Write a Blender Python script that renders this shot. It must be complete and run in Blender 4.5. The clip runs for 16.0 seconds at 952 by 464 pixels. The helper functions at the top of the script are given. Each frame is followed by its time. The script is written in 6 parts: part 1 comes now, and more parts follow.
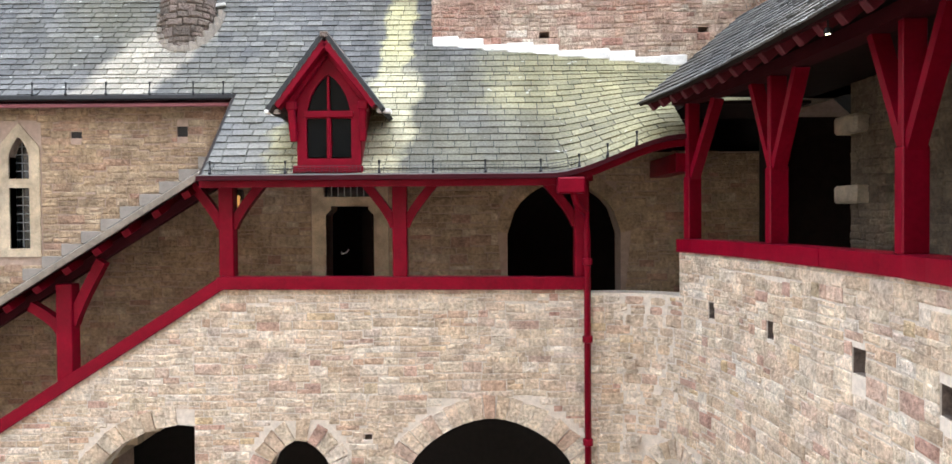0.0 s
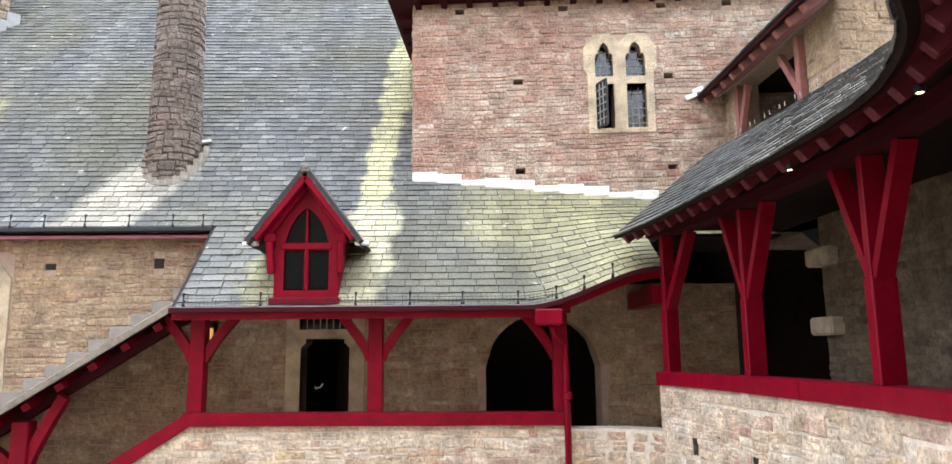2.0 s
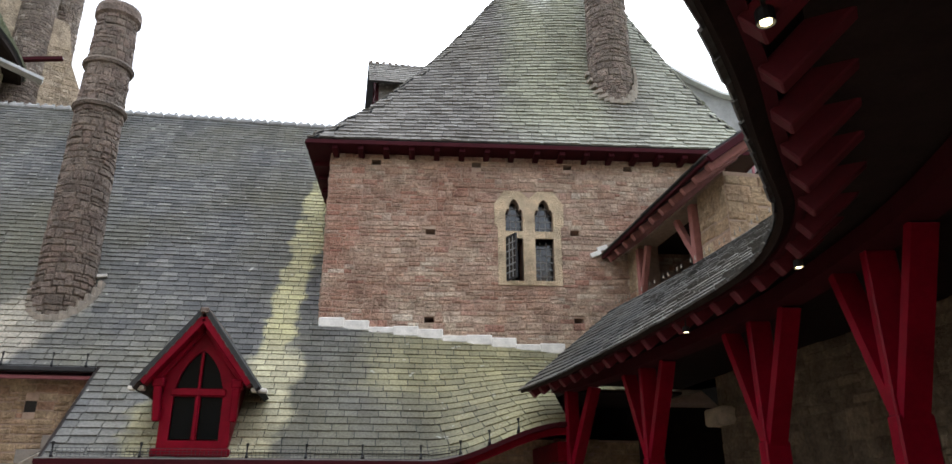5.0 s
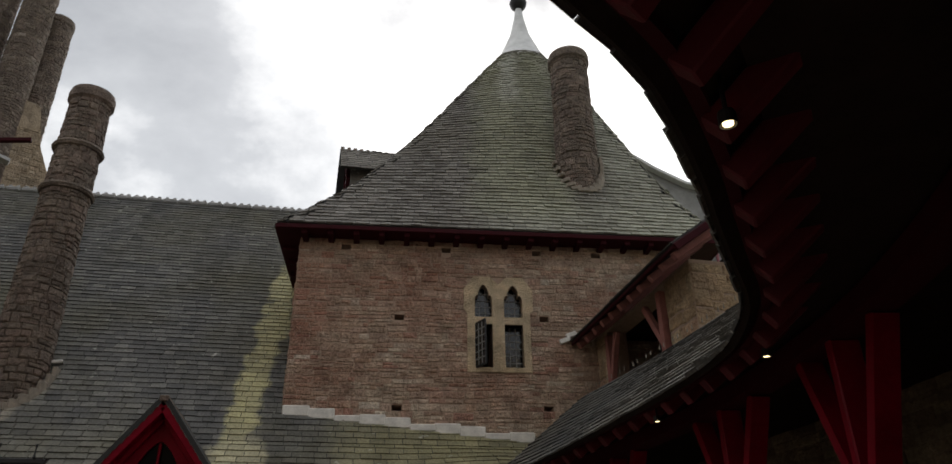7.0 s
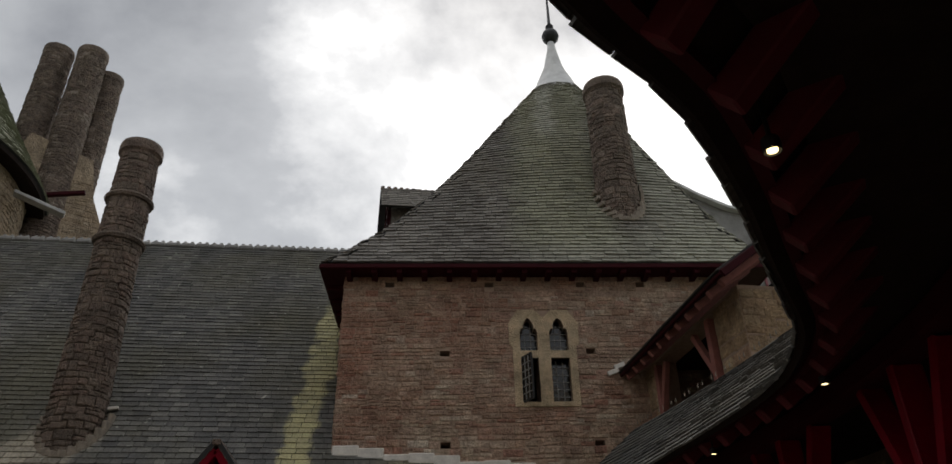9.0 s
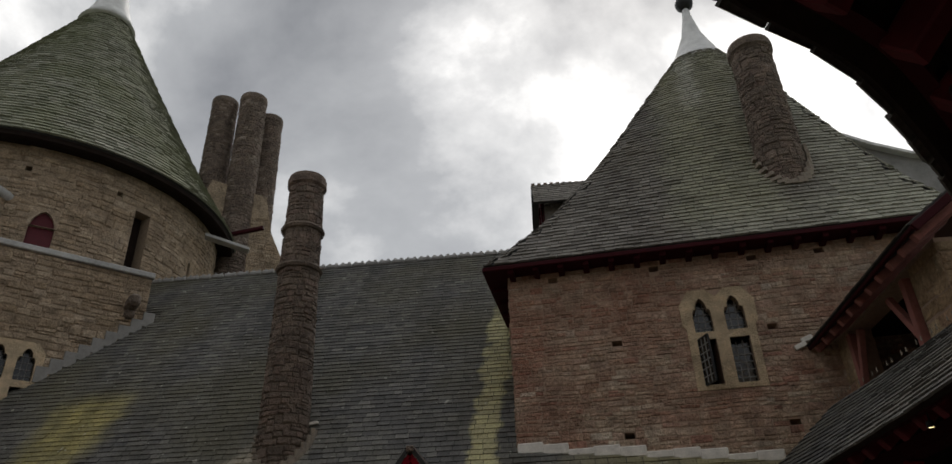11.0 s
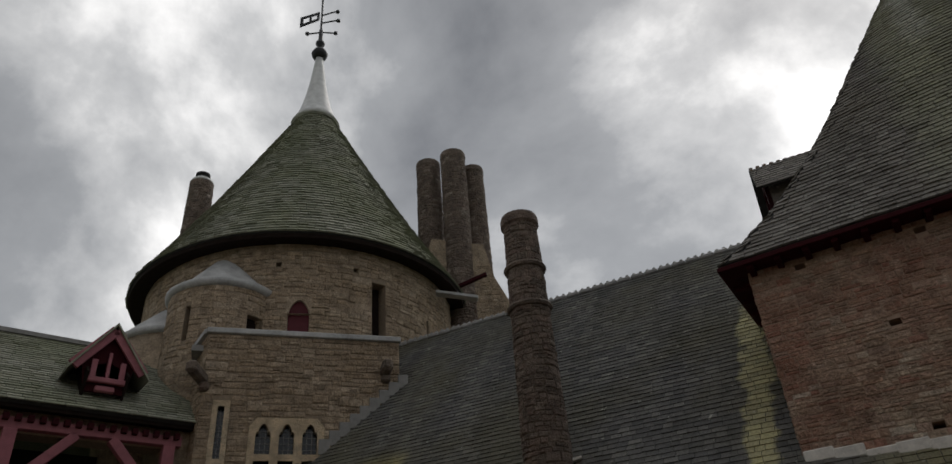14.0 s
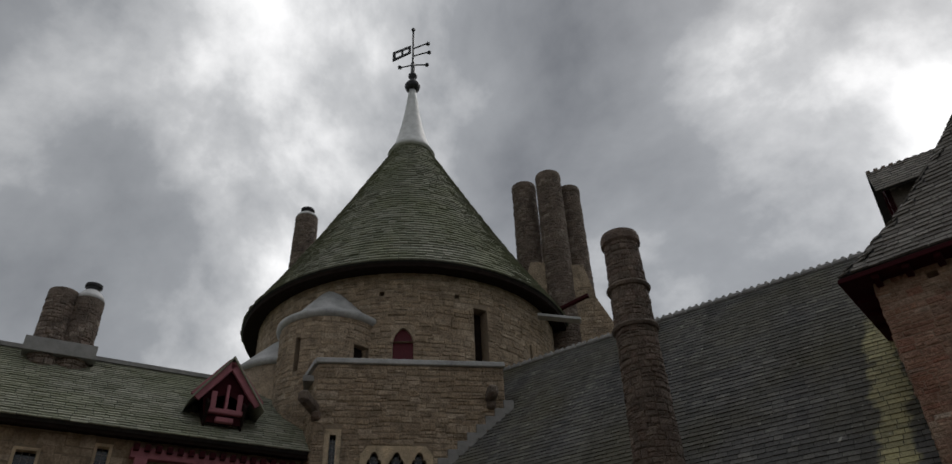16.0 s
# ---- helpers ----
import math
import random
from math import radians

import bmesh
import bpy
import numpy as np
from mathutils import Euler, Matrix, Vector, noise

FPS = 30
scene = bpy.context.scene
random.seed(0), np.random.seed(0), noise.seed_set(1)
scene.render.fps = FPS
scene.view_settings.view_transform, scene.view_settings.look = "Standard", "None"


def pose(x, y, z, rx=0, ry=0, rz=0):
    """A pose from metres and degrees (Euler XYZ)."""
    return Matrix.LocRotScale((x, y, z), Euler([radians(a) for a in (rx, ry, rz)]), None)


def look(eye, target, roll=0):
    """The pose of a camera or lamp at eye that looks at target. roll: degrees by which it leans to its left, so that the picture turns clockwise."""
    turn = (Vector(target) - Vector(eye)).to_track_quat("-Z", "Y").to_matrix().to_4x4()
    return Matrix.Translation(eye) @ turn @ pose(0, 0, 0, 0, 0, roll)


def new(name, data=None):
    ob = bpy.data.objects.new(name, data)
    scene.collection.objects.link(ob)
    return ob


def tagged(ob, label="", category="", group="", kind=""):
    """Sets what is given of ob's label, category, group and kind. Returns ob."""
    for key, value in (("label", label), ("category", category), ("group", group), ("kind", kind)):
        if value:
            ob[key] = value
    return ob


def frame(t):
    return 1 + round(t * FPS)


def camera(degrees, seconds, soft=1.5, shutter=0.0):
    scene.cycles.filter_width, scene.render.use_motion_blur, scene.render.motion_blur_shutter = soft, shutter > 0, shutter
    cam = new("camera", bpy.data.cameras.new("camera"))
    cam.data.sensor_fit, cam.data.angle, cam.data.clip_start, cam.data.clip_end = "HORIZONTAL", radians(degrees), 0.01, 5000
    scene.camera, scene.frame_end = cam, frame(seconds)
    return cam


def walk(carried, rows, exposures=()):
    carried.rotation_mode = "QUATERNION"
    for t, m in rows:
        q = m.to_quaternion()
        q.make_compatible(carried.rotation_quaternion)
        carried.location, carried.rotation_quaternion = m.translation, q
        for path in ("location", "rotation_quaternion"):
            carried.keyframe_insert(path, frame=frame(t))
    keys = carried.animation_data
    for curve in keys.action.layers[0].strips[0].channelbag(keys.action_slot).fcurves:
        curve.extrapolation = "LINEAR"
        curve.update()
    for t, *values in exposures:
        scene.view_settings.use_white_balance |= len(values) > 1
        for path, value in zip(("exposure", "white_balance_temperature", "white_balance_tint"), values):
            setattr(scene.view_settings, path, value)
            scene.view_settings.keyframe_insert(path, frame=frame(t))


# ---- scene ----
cam = camera(65.9, 16.0)
E = 5.5  # the eye's first height over the courtyard
ROWS = [
    (0.0, 0.000, 0.000, 0.000, -0.02, -1.10, 0.44), (0.5, 0.020, 0.028, -0.044, -0.48, 1.94, -0.06), (1.0, 0.045, 0.030, -0.030, -0.49, 4.87, 0.17),
    (1.5, 0.059, 0.031, -0.024, -0.86, 7.32, 0.50), (2.0, 0.052, 0.024, -0.018, -1.47, 9.26, 0.55), (2.5, 0.067, 0.026, -0.003, -2.49, 11.25, 0.35),
    (3.0, 0.070, 0.025, 0.006, -3.59, 13.19, 0.38), (3.5, 0.094, 0.037, 0.022, -4.65, 15.38, 0.07), (4.0, 0.095, 0.029, 0.031, -6.15, 17.15, 0.07),
    (4.5, 0.094, 0.018, 0.042, -7.50, 18.77, -0.00), (5.3, 0.086, 0.008, 0.046, -9.30, 21.50, 0.18), (6.2, 0.073, -0.008, 0.052, -10.70, 24.55, 0.47),
    (7.0, 0.064, -0.017, 0.056, -11.09, 27.01, 0.70), (7.5, 0.060, -0.025, 0.047, -10.83, 28.02, 0.80), (8.0, 0.065, -0.023, 0.059, -10.95, 29.26, 0.80),
    (8.7, 0.055, -0.026, 0.066, -8.85, 29.60, 1.05), (9.6, 0.040, -0.032, 0.076, -3.30, 29.72, 1.55), (10.5, 0.026, -0.036, 0.083, 3.13, 29.68, 1.92),
    (11.0, 0.013, -0.070, 0.099, 6.87, 29.47, 1.78), (11.5, -0.008, -0.034, 0.118, 11.28, 29.52, 2.24), (12.0, -0.036, 0.023, 0.175, 14.55, 29.76, 2.82),
    (12.5, -0.061, 0.061, 0.193, 18.34, 30.12, 3.70), (13.0, -0.080, 0.099, 0.223, 21.75, 30.79, 4.23), (13.5, -0.095, 0.125, 0.231, 24.92, 31.56, 4.23),
    (14.0, -0.111, 0.123, 0.236, 27.50, 32.46, 4.08), (14.5, -0.131, 0.157, 0.266, 29.43, 33.23, 3.39), (15.0, -0.146, 0.197, 0.294, 31.38, 34.27, 3.06),
    (15.5, -0.155, 0.203, 0.304, 33.31, 34.67, 2.84), (16.0, -0.167, 0.212, 0.306, 35.40, 34.69, 2.16),
]
EXPO = [(0.0, 3.62, 5850, 10), (1.0, 3.68, 5850, 10), (2.5, 3.78, 5850, 10), (3.5, 3.6, 5850, 10), (4.6, 3.0, 5950, 10), (5.8, 1.6, 6400, 10), (7.0, 0.95, 6700, 10), (8.5, 0.7, 6700, 10),
        (11.0, 0.45, 6750, 10), (13.5, 0.15, 6700, 10), (16.0, 0.0, 6550, 10)]
walk(cam, [(t, pose(x, y, E + z, 90 + pitch, roll, yaw)) for t, x, y, z, yaw, pitch, roll in ROWS], exposures=EXPO)

# ---- world and sun ----
SUN_AZ, SUN_EL = 15.0, 52.0


world = bpy.data.worlds.new("overcast_sky")
scene.world = world
world.use_nodes = True
wt = world.node_tree
wt.nodes.clear()
w_out = wt.nodes.new("ShaderNodeOutputWorld")
w_bg = wt.nodes.new("ShaderNodeBackground")
w_sky = wt.nodes.new("ShaderNodeTexSky")
w_sky.sky_type = "NISHITA"
w_sky.sun_disc = False
w_sky.sun_elevation = radians(SUN_EL)
w_sky.sun_rotation = radians(SUN_AZ)
w_tc = wt.nodes.new("ShaderNodeTexCoord")
w_map = wt.nodes.new("ShaderNodeMapping")
w_map.inputs["Location"].default_value = (-7.49, 2.08, -5.49)
w_map.inputs["Scale"].default_value = (1.0, 1.0, 0.95)
w_n1 = wt.nodes.new("ShaderNodeTexNoise")
w_n1.inputs["Scale"].default_value = 1.9
w_n1.inputs["Detail"].default_value = 9.0
w_n1.inputs["Roughness"].default_value = 0.56
w_n1.inputs["Distortion"].default_value = 0.2
w_rp = wt.nodes.new("ShaderNodeValToRGB")
els = w_rp.color_ramp.elements
els[0].position, els[0].color = 0.30, (0.17, 0.178, 0.19, 1)
els[1].position, els[1].color = 0.68, (1.25, 1.25, 1.25, 1)
e2 = els.new(0.49)
e2.color = (0.34, 0.352, 0.367, 1)
e3 = els.new(0.57)
e3.color = (0.60, 0.61, 0.62, 1)
w_mul = wt.nodes.new("ShaderNodeMixRGB")
w_mul.blend_type = "MULTIPLY"
w_mul.inputs[0].default_value = 1.0
w_mul.inputs[2].default_value = (0.08, 0.08, 0.08, 1)
w_mix = wt.nodes.new("ShaderNodeMixRGB")
w_mix.inputs[0].default_value = 0.9
wt.links.new(w_tc.outputs["Generated"], w_map.inputs["Vector"])
wt.links.new(w_map.outputs[0], w_n1.inputs["Vector"])
wt.links.new(w_n1.outputs[0], w_rp.inputs[0])
wt.links.new(w_sky.outputs[0], w_mul.inputs[1])
wt.links.new(w_mul.outputs[0], w_mix.inputs[1])
wt.links.new(w_rp.outputs[0], w_mix.inputs[2])
wt.links.new(w_mix.outputs[0], w_bg.inputs[0])
# the cloud is thinner, and brighter, towards the hidden sun
w_dot = wt.nodes.new("ShaderNodeVectorMath")
w_dot.operation = "DOT_PRODUCT"
w_dot.inputs[1].default_value = (math.sin(radians(SUN_AZ)), math.cos(radians(SUN_AZ)), 0.25)
w_rng = wt.nodes.new("ShaderNodeMapRange")
w_rng.interpolation_type = "SMOOTHSTEP"
w_rng.inputs["From Min"].default_value, w_rng.inputs["From Max"].default_value = -0.3, 1.0
w_rng.inputs["To Min"].default_value, w_rng.inputs["To Max"].default_value = 0.92, 1.02
wt.links.new(w_tc.outputs["Generated"], w_dot.inputs[0])
wt.links.new(w_dot.outputs["Value"], w_rng.inputs["Value"])
# and, as under any overcast, brightest overhead
w_sep = wt.nodes.new("ShaderNodeSeparateXYZ")
wt.links.new(w_tc.outputs["Generated"], w_sep.inputs[0])
w_zen = wt.nodes.new("ShaderNodeMapRange")
w_zen.interpolation_type = "SMOOTHSTEP"
w_zen.inputs["From Min"].default_value, w_zen.inputs["From Max"].default_value = 0.75, 1.0
w_zen.inputs["To Min"].default_value, w_zen.inputs["To Max"].default_value = 1.0, 1.6
wt.links.new(w_sep.outputs["Z"], w_zen.inputs["Value"])
w_pow = wt.nodes.new("ShaderNodeMath")
w_pow.operation = "MULTIPLY"
wt.links.new(w_rng.outputs[0], w_pow.inputs[0])
wt.links.new(w_zen.outputs[0], w_pow.inputs[1])
wt.links.new(w_pow.outputs[0], w_bg.inputs[1])
wt.links.new(w_bg.outputs[0], w_out.inputs[0])

sun_data = bpy.data.lights.new("sun", "SUN")
sun_data.energy, sun_data.angle, sun_data.color = 0.8, radians(20), (1.0, 0.975, 0.94)
sun = new("sun", sun_data)
sa, se = radians(SUN_AZ), radians(SUN_EL)
sun.matrix_world = look((60 * math.sin(sa) * math.cos(se), 60 * math.cos(sa) * math.cos(se), 60 * math.sin(se)), (0, 0, 0))


# ---- materials ----
def ramp(nt, stops):
    r = nt.nodes.new("ShaderNodeValToRGB")
    el = r.color_ramp.elements
    while len(el) < len(stops):
        el.new(0.5)
    for q, (pos, col) in zip(el, stops):
        q.position, q.color = pos, (*col, 1)
    return r


def base_mat(name, rough=0.8, metal=0.0):
    m = bpy.data.materials.new(name)
    m.use_nodes = True
    nt = m.node_tree
    b = nt.nodes["Principled BSDF"]
    b.inputs["Roughness"].default_value = rough
    b.inputs["Metallic"].default_value = metal
    return m, nt, b


def piece_random(nt):
    oi = nt.nodes.new("ShaderNodeObjectInfo")
    ge = nt.nodes.new("ShaderNodeNewGeometry")
    fr = math_n(nt, "FRACT", math_n(nt, "ADD", oi.outputs["Random"], ge.outputs["Random Per Island"]).outputs[0])
    return fr, ge


def noise_at(nt, ge, scale, detail=4.0, rough=0.55):
    n = nt.nodes.new("ShaderNodeTexNoise")
    n.inputs["Scale"].default_value = scale
    n.inputs["Detail"].default_value = detail
    n.inputs["Roughness"].default_value = rough
    nt.links.new(ge.outputs["Position"], n.inputs["Vector"])
    return n


def mixc(nt, fac, a, b, blend="MIX"):
    m = nt.nodes.new("ShaderNodeMixRGB")
    m.blend_type = blend
    for i, val in enumerate((fac, a, b)):
        if isinstance(val, (int, float)):
            m.inputs[i].default_value = val
        elif isinstance(val, tuple):
            m.inputs[i].default_value = (*val, 1)
        else:
            nt.links.new(val, m.inputs[i])
    return m


def math_n(nt, op, a, b=None, clamp=False):
    m = nt.nodes.new("ShaderNodeMath")
    m.operation = op
    m.use_clamp = clamp
    for i, val in enumerate((a, b)):
        if val is None:
            continue
        if isinstance(val, (int, float)):
            m.inputs[i].default_value = val
        else:
            nt.links.new(val, m.inputs[i])
    return m


def bump(nt, b, height, strength, distance):
    bp = nt.nodes.new("ShaderNodeBump")
    bp.inputs["Strength"].default_value = strength
    bp.inputs["Distance"].default_value = distance
    nt.links.new(height, bp.inputs["Height"])
    nt.links.new(bp.outputs[0], b.inputs["Normal"])


def masonry(name, stops, stain, rough=0.92, grain=22.0, patch=0.6, pit=0.85):
    """Rubble or dressed stone: colour by piece, blotches, fine pitted grain."""
    m, nt, b = base_mat(name, rough)
    fr, ge = piece_random(nt)
    rp = ramp(nt, stops)
    nt.links.new(fr.outputs[0], rp.inputs[0])
    n1 = noise_at(nt, ge, 0.7, 5)
    n2 = noise_at(nt, ge, grain, 6, 0.65)
    n3 = noise_at(nt, ge, 4.0, 4)
    st = ramp(nt, [(0.45, (0, 0, 0)), (0.68, (1, 1, 1))])
    nt.links.new(n1.outputs[0], st.inputs[0])
    m1 = mixc(nt, math_n(nt, "MULTIPLY", st.outputs[0], patch).outputs[0], rp.outputs[0], stain)
    g = ramp(nt, [(0.25, tuple(1 - k * pit for k in (0.58, 0.60, 0.63))), (0.75, tuple(1 + k * pit for k in (0.5, 0.48, 0.45)))])
    nt.links.new(n2.outputs[0], g.inputs[0])
    m2 = mixc(nt, 1.0, m1.outputs[0], g.outputs[0], "MULTIPLY")
    g3 = ramp(nt, [(0.3, (0.64, 0.63, 0.62)), (0.7, (1.28, 1.26, 1.23))])
    nt.links.new(n3.outputs[0], g3.inputs[0])
    m3 = mixc(nt, 1.0, m2.outputs[0], g3.outputs[0], "MULTIPLY")
    nt.links.new(m3.outputs[0], b.inputs["Base Color"])
    bump(nt, b, math_n(nt, "ADD", n2.outputs[0], n3.outputs[0]).outputs[0], 1.0, 0.05)
    return m


def smooth_band(nt, value, lo, hi, soft):
    up = nt.nodes.new("ShaderNodeMapRange")
    up.interpolation_type = "SMOOTHSTEP"
    up.inputs["From Min"].default_value, up.inputs["From Max"].default_value = lo - soft, lo + soft
    nt.links.new(value, up.inputs["Value"])
    dn = nt.nodes.new("ShaderNodeMapRange")
    dn.interpolation_type = "SMOOTHSTEP"
    dn.inputs["From Min"].default_value, dn.inputs["From Max"].default_value = hi - soft, hi + soft
    dn.inputs["To Min"].default_value, dn.inputs["To Max"].default_value = 1.0, 0.0
    nt.links.new(value, dn.inputs["Value"])
    return math_n(nt, "MULTIPLY", up.outputs[0], dn.outputs[0])


def slate(name, stops, moss, moss_amount, washes=(), wash_colour=(0.40, 0.365, 0.20), rough=0.85, streaks=1.0):
    """Slates: colour by piece, lichen specks, moss in drifts and pale lichen washes that run down the slope in bands."""
    m, nt, b = base_mat(name, rough)
    b.inputs["Specular IOR Level"].default_value = 0.16
    fr, ge = piece_random(nt)
    rp = ramp(nt, stops)
    nt.links.new(fr.outputs[0], rp.inputs[0])
    n1 = noise_at(nt, ge, 0.45, 5)
    n2 = noise_at(nt, ge, 28.0, 5, 0.6)
    n3 = noise_at(nt, ge, 2.2, 4)
    st = ramp(nt, [(0.42, (0, 0, 0)), (0.66, (1, 1, 1))])
    nt.links.new(n1.outputs[0], st.inputs[0])
    col = mixc(nt, math_n(nt, "MULTIPLY", st.outputs[0], moss_amount).outputs[0], rp.outputs[0], moss)
    if washes:
        sep = nt.nodes.new("ShaderNodeSeparateXYZ")
        nt.links.new(ge.outputs["Position"], sep.inputs[0])
        warp = math_n(nt, "ADD", sep.outputs[0], math_n(nt, "MULTIPLY", math_n(nt, "SUBTRACT", n3.outputs[0], 0.5).outputs[0], 0.7).outputs[0])
        pieces = math_n(nt, "ADD", math_n(nt, "MULTIPLY", fr.outputs[0], 0.5).outputs[0], 0.6)
        for x0, x1, z0, z1, soft, amount, slant, tone in washes:
            lean = math_n(nt, "SUBTRACT", warp.outputs[0], math_n(nt, "MULTIPLY", math_n(nt, "SUBTRACT", sep.outputs[2], z1).outputs[0], slant).outputs[0])
            bx = smooth_band(nt, lean.outputs[0], x0, x1, soft)
            bz = smooth_band(nt, sep.outputs[2], z0, z1, 0.35)
            bb = math_n(nt, "MULTIPLY", math_n(nt, "MULTIPLY", bx.outputs[0], bz.outputs[0]).outputs[0], amount)
            pr = math_n(nt, "MULTIPLY", bb.outputs[0], pieces.outputs[0], True)
            col = mixc(nt, pr.outputs[0], col.outputs[0], tone or wash_colour)
    g = ramp(nt, [(0.3, (0.66, 0.66, 0.66)), (0.7, (1.25, 1.25, 1.25))])
    nt.links.new(n2.outputs[0], g.inputs[0])
    c1 = mixc(nt, 1.0, col.outputs[0], g.outputs[0], "MULTIPLY")
    mp = nt.nodes.new("ShaderNodeMapping")
    mp.inputs["Scale"].default_value = (1.6, 0.16, 0.16)
    nt.links.new(ge.outputs["Position"], mp.inputs["Vector"])
    ns = nt.nodes.new("ShaderNodeTexNoise")
    ns.inputs["Scale"].default_value = 1.0
    ns.inputs["Detail"].default_value = 5.0
    nt.links.new(mp.outputs[0], ns.inputs["Vector"])
    gs = ramp(nt, [(0.32, (0.58, 0.57, 0.55)), (0.5, (0.98, 0.97, 0.93)), (0.68, (1.32, 1.30, 1.18))])
    nt.links.new(ns.outputs[0], gs.inputs[0])
    c2 = mixc(nt, streaks, c1.outputs[0], gs.outputs[0], "MULTIPLY")
    sp = noise_at(nt, ge, 7.0, 2)
    spr = ramp(nt, [(0.70, (0, 0, 0)), (0.74, (1, 1, 1))])
    nt.links.new(sp.outputs[0], spr.inputs[0])
    c3 = mixc(nt, math_n(nt, "MULTIPLY", spr.outputs[0], 0.5).outputs[0], c2.outputs[0], (0.45, 0.45, 0.40))
    nt.links.new(c3.outputs[0], b.inputs["Base Color"])
    bump(nt, b, math_n(nt, "ADD", n2.outputs[0], n3.outputs[0]).outputs[0], 0.5, 0.006)
    return m


def plain(name, colour, rough=0.6, metal=0.0, var=0.25, scale=9.0, bump_d=0.004, spec=0.4):
    m, nt, b = base_mat(name, rough, metal)
    b.inputs["Specular IOR Level"].default_value = spec
    ge = nt.nodes.new("ShaderNodeNewGeometry")
    n = noise_at(nt, ge, scale, 5)
    n2 = noise_at(nt, ge, scale * 7, 4)
    s = math_n(nt, "ADD", math_n(nt, "MULTIPLY", n.outputs[0], 0.65).outputs[0], math_n(nt, "MULTIPLY", n2.outputs[0], 0.35).outputs[0])
    rp = ramp(nt, [(0.3, tuple(c * (1 - var) for c in colour)), (0.7, tuple(min(1, c * (1 + var)) for c in colour))])
    nt.links.new(s.outputs[0], rp.inputs[0])
    nt.links.new(rp.outputs[0], b.inputs["Base Color"])
    bump(nt, b, s.outputs[0], 0.4, bump_d)
    return m


M_CREAM = masonry("cream_rubble_stone", [(0.0, (0.52, 0.40, 0.285)), (0.25, (0.63, 0.54, 0.42)), (0.45, (0.56, 0.43, 0.32)), (0.6, (0.72, 0.64, 0.54)), (0.74, (0.58, 0.44, 0.30)), (0.82, (0.46, 0.28, 0.22)), (0.88, (0.53, 0.40, 0.32)), (0.94, (0.71, 0.66, 0.58)), (1.0, (0.55, 0.41, 0.23))], (0.68, 0.56, 0.43))
M_RED = masonry("red_sandstone_rubble", [(0.0, (0.37, 0.255, 0.195)), (0.25, (0.43, 0.325, 0.25)), (0.45, (0.47, 0.38, 0.295)), (0.62, (0.38, 0.25, 0.195)), (0.78, (0.52, 0.44, 0.355)), (0.88, (0.36, 0.20, 0.155)), (0.95, (0.42, 0.30, 0.22)), (1.0, (0.60, 0.54, 0.46))], (0.27, 0.11, 0.072), patch=0.68)
M_BUFF = masonry("buff_sandstone_rubble", [(0.0, (0.34, 0.235, 0.145)), (0.35, (0.43, 0.325, 0.215)), (0.6, (0.37, 0.26, 0.165)), (0.8, (0.46, 0.37, 0.26)), (0.9, (0.34, 0.19, 0.14)), (1.0, (0.42, 0.315, 0.21))], (0.41, 0.295, 0.18))
M_GREY = masonry("grey_brown_coursed_stone", [(0.0, (0.28, 0.22, 0.16)), (0.3, (0.39, 0.315, 0.235)), (0.55, (0.33, 0.255, 0.18)), (0.8, (0.46, 0.38, 0.295)), (1.0, (0.36, 0.28, 0.195))], (0.29, 0.22, 0.15))
M_DARKSTONE = masonry("dark_weathered_chimney_stone", [(0.0, (0.13, 0.105, 0.085)), (0.5, (0.185, 0.145, 0.12)), (0.8, (0.16, 0.115, 0.095)), (1.0, (0.24, 0.19, 0.16))], (0.12, 0.095, 0.08))
M_STACK = masonry("grey_brown_stack_stone", [(0.0, (0.15, 0.12, 0.10)), (0.5, (0.20, 0.158, 0.133)), (0.8, (0.175, 0.13, 0.11)), (1.0, (0.32, 0.275, 0.24))], (0.13, 0.102, 0.087))
M_DRESS = masonry("dressed_yellow_limestone", [(0.0, (0.58, 0.46, 0.31)), (1.0, (0.66, 0.555, 0.41))], (0.56, 0.43, 0.275), grain=40.0, pit=0.3)
M_MORTAR = plain("lime_mortar", (0.58, 0.50, 0.41), 0.95, var=0.25, scale=14)
M_MORTAR_RED = plain("red_brown_mortar", (0.37, 0.265, 0.20), 0.95, var=0.25, scale=14)
M_MORTAR_DARK = plain("dark_brown_mortar", (0.15, 0.115, 0.09), 0.95, var=0.25, scale=14)
M_MORTAR_GREY = plain("grey_brown_mortar", (0.25, 0.195, 0.14), 0.95, var=0.25, scale=14)
HALL_WASH = [(-1.18, -0.66, E + 2.2, E + 6.6, 0.07, 0.9, 0.09, (0.40, 0.37, 0.21)), (-1.52, -0.82, E - 1, E + 2.3, 0.12, 0.9, 0.09, (0.44, 0.405, 0.27)), (-5.45, -4.2, E + 1.5, E + 3.2, 0.12, 0.75, 0.5, (0.36, 0.325, 0.265)), (-2.75, -2.3, E + 0.5, E + 1.7, 0.1, 0.6, 0, None),
             (1.2, 5.0, E + 0.5, E + 2.8, 0.9, 0.6, 0, None), (0.2, 1.2, E + 1.5, E + 2.8, 0.4, 0.5, 0, None), (-9.6, -8.4, E + 1.9, E + 4.6, 0.35, 0.9, 0, (0.33, 0.29, 0.12))]
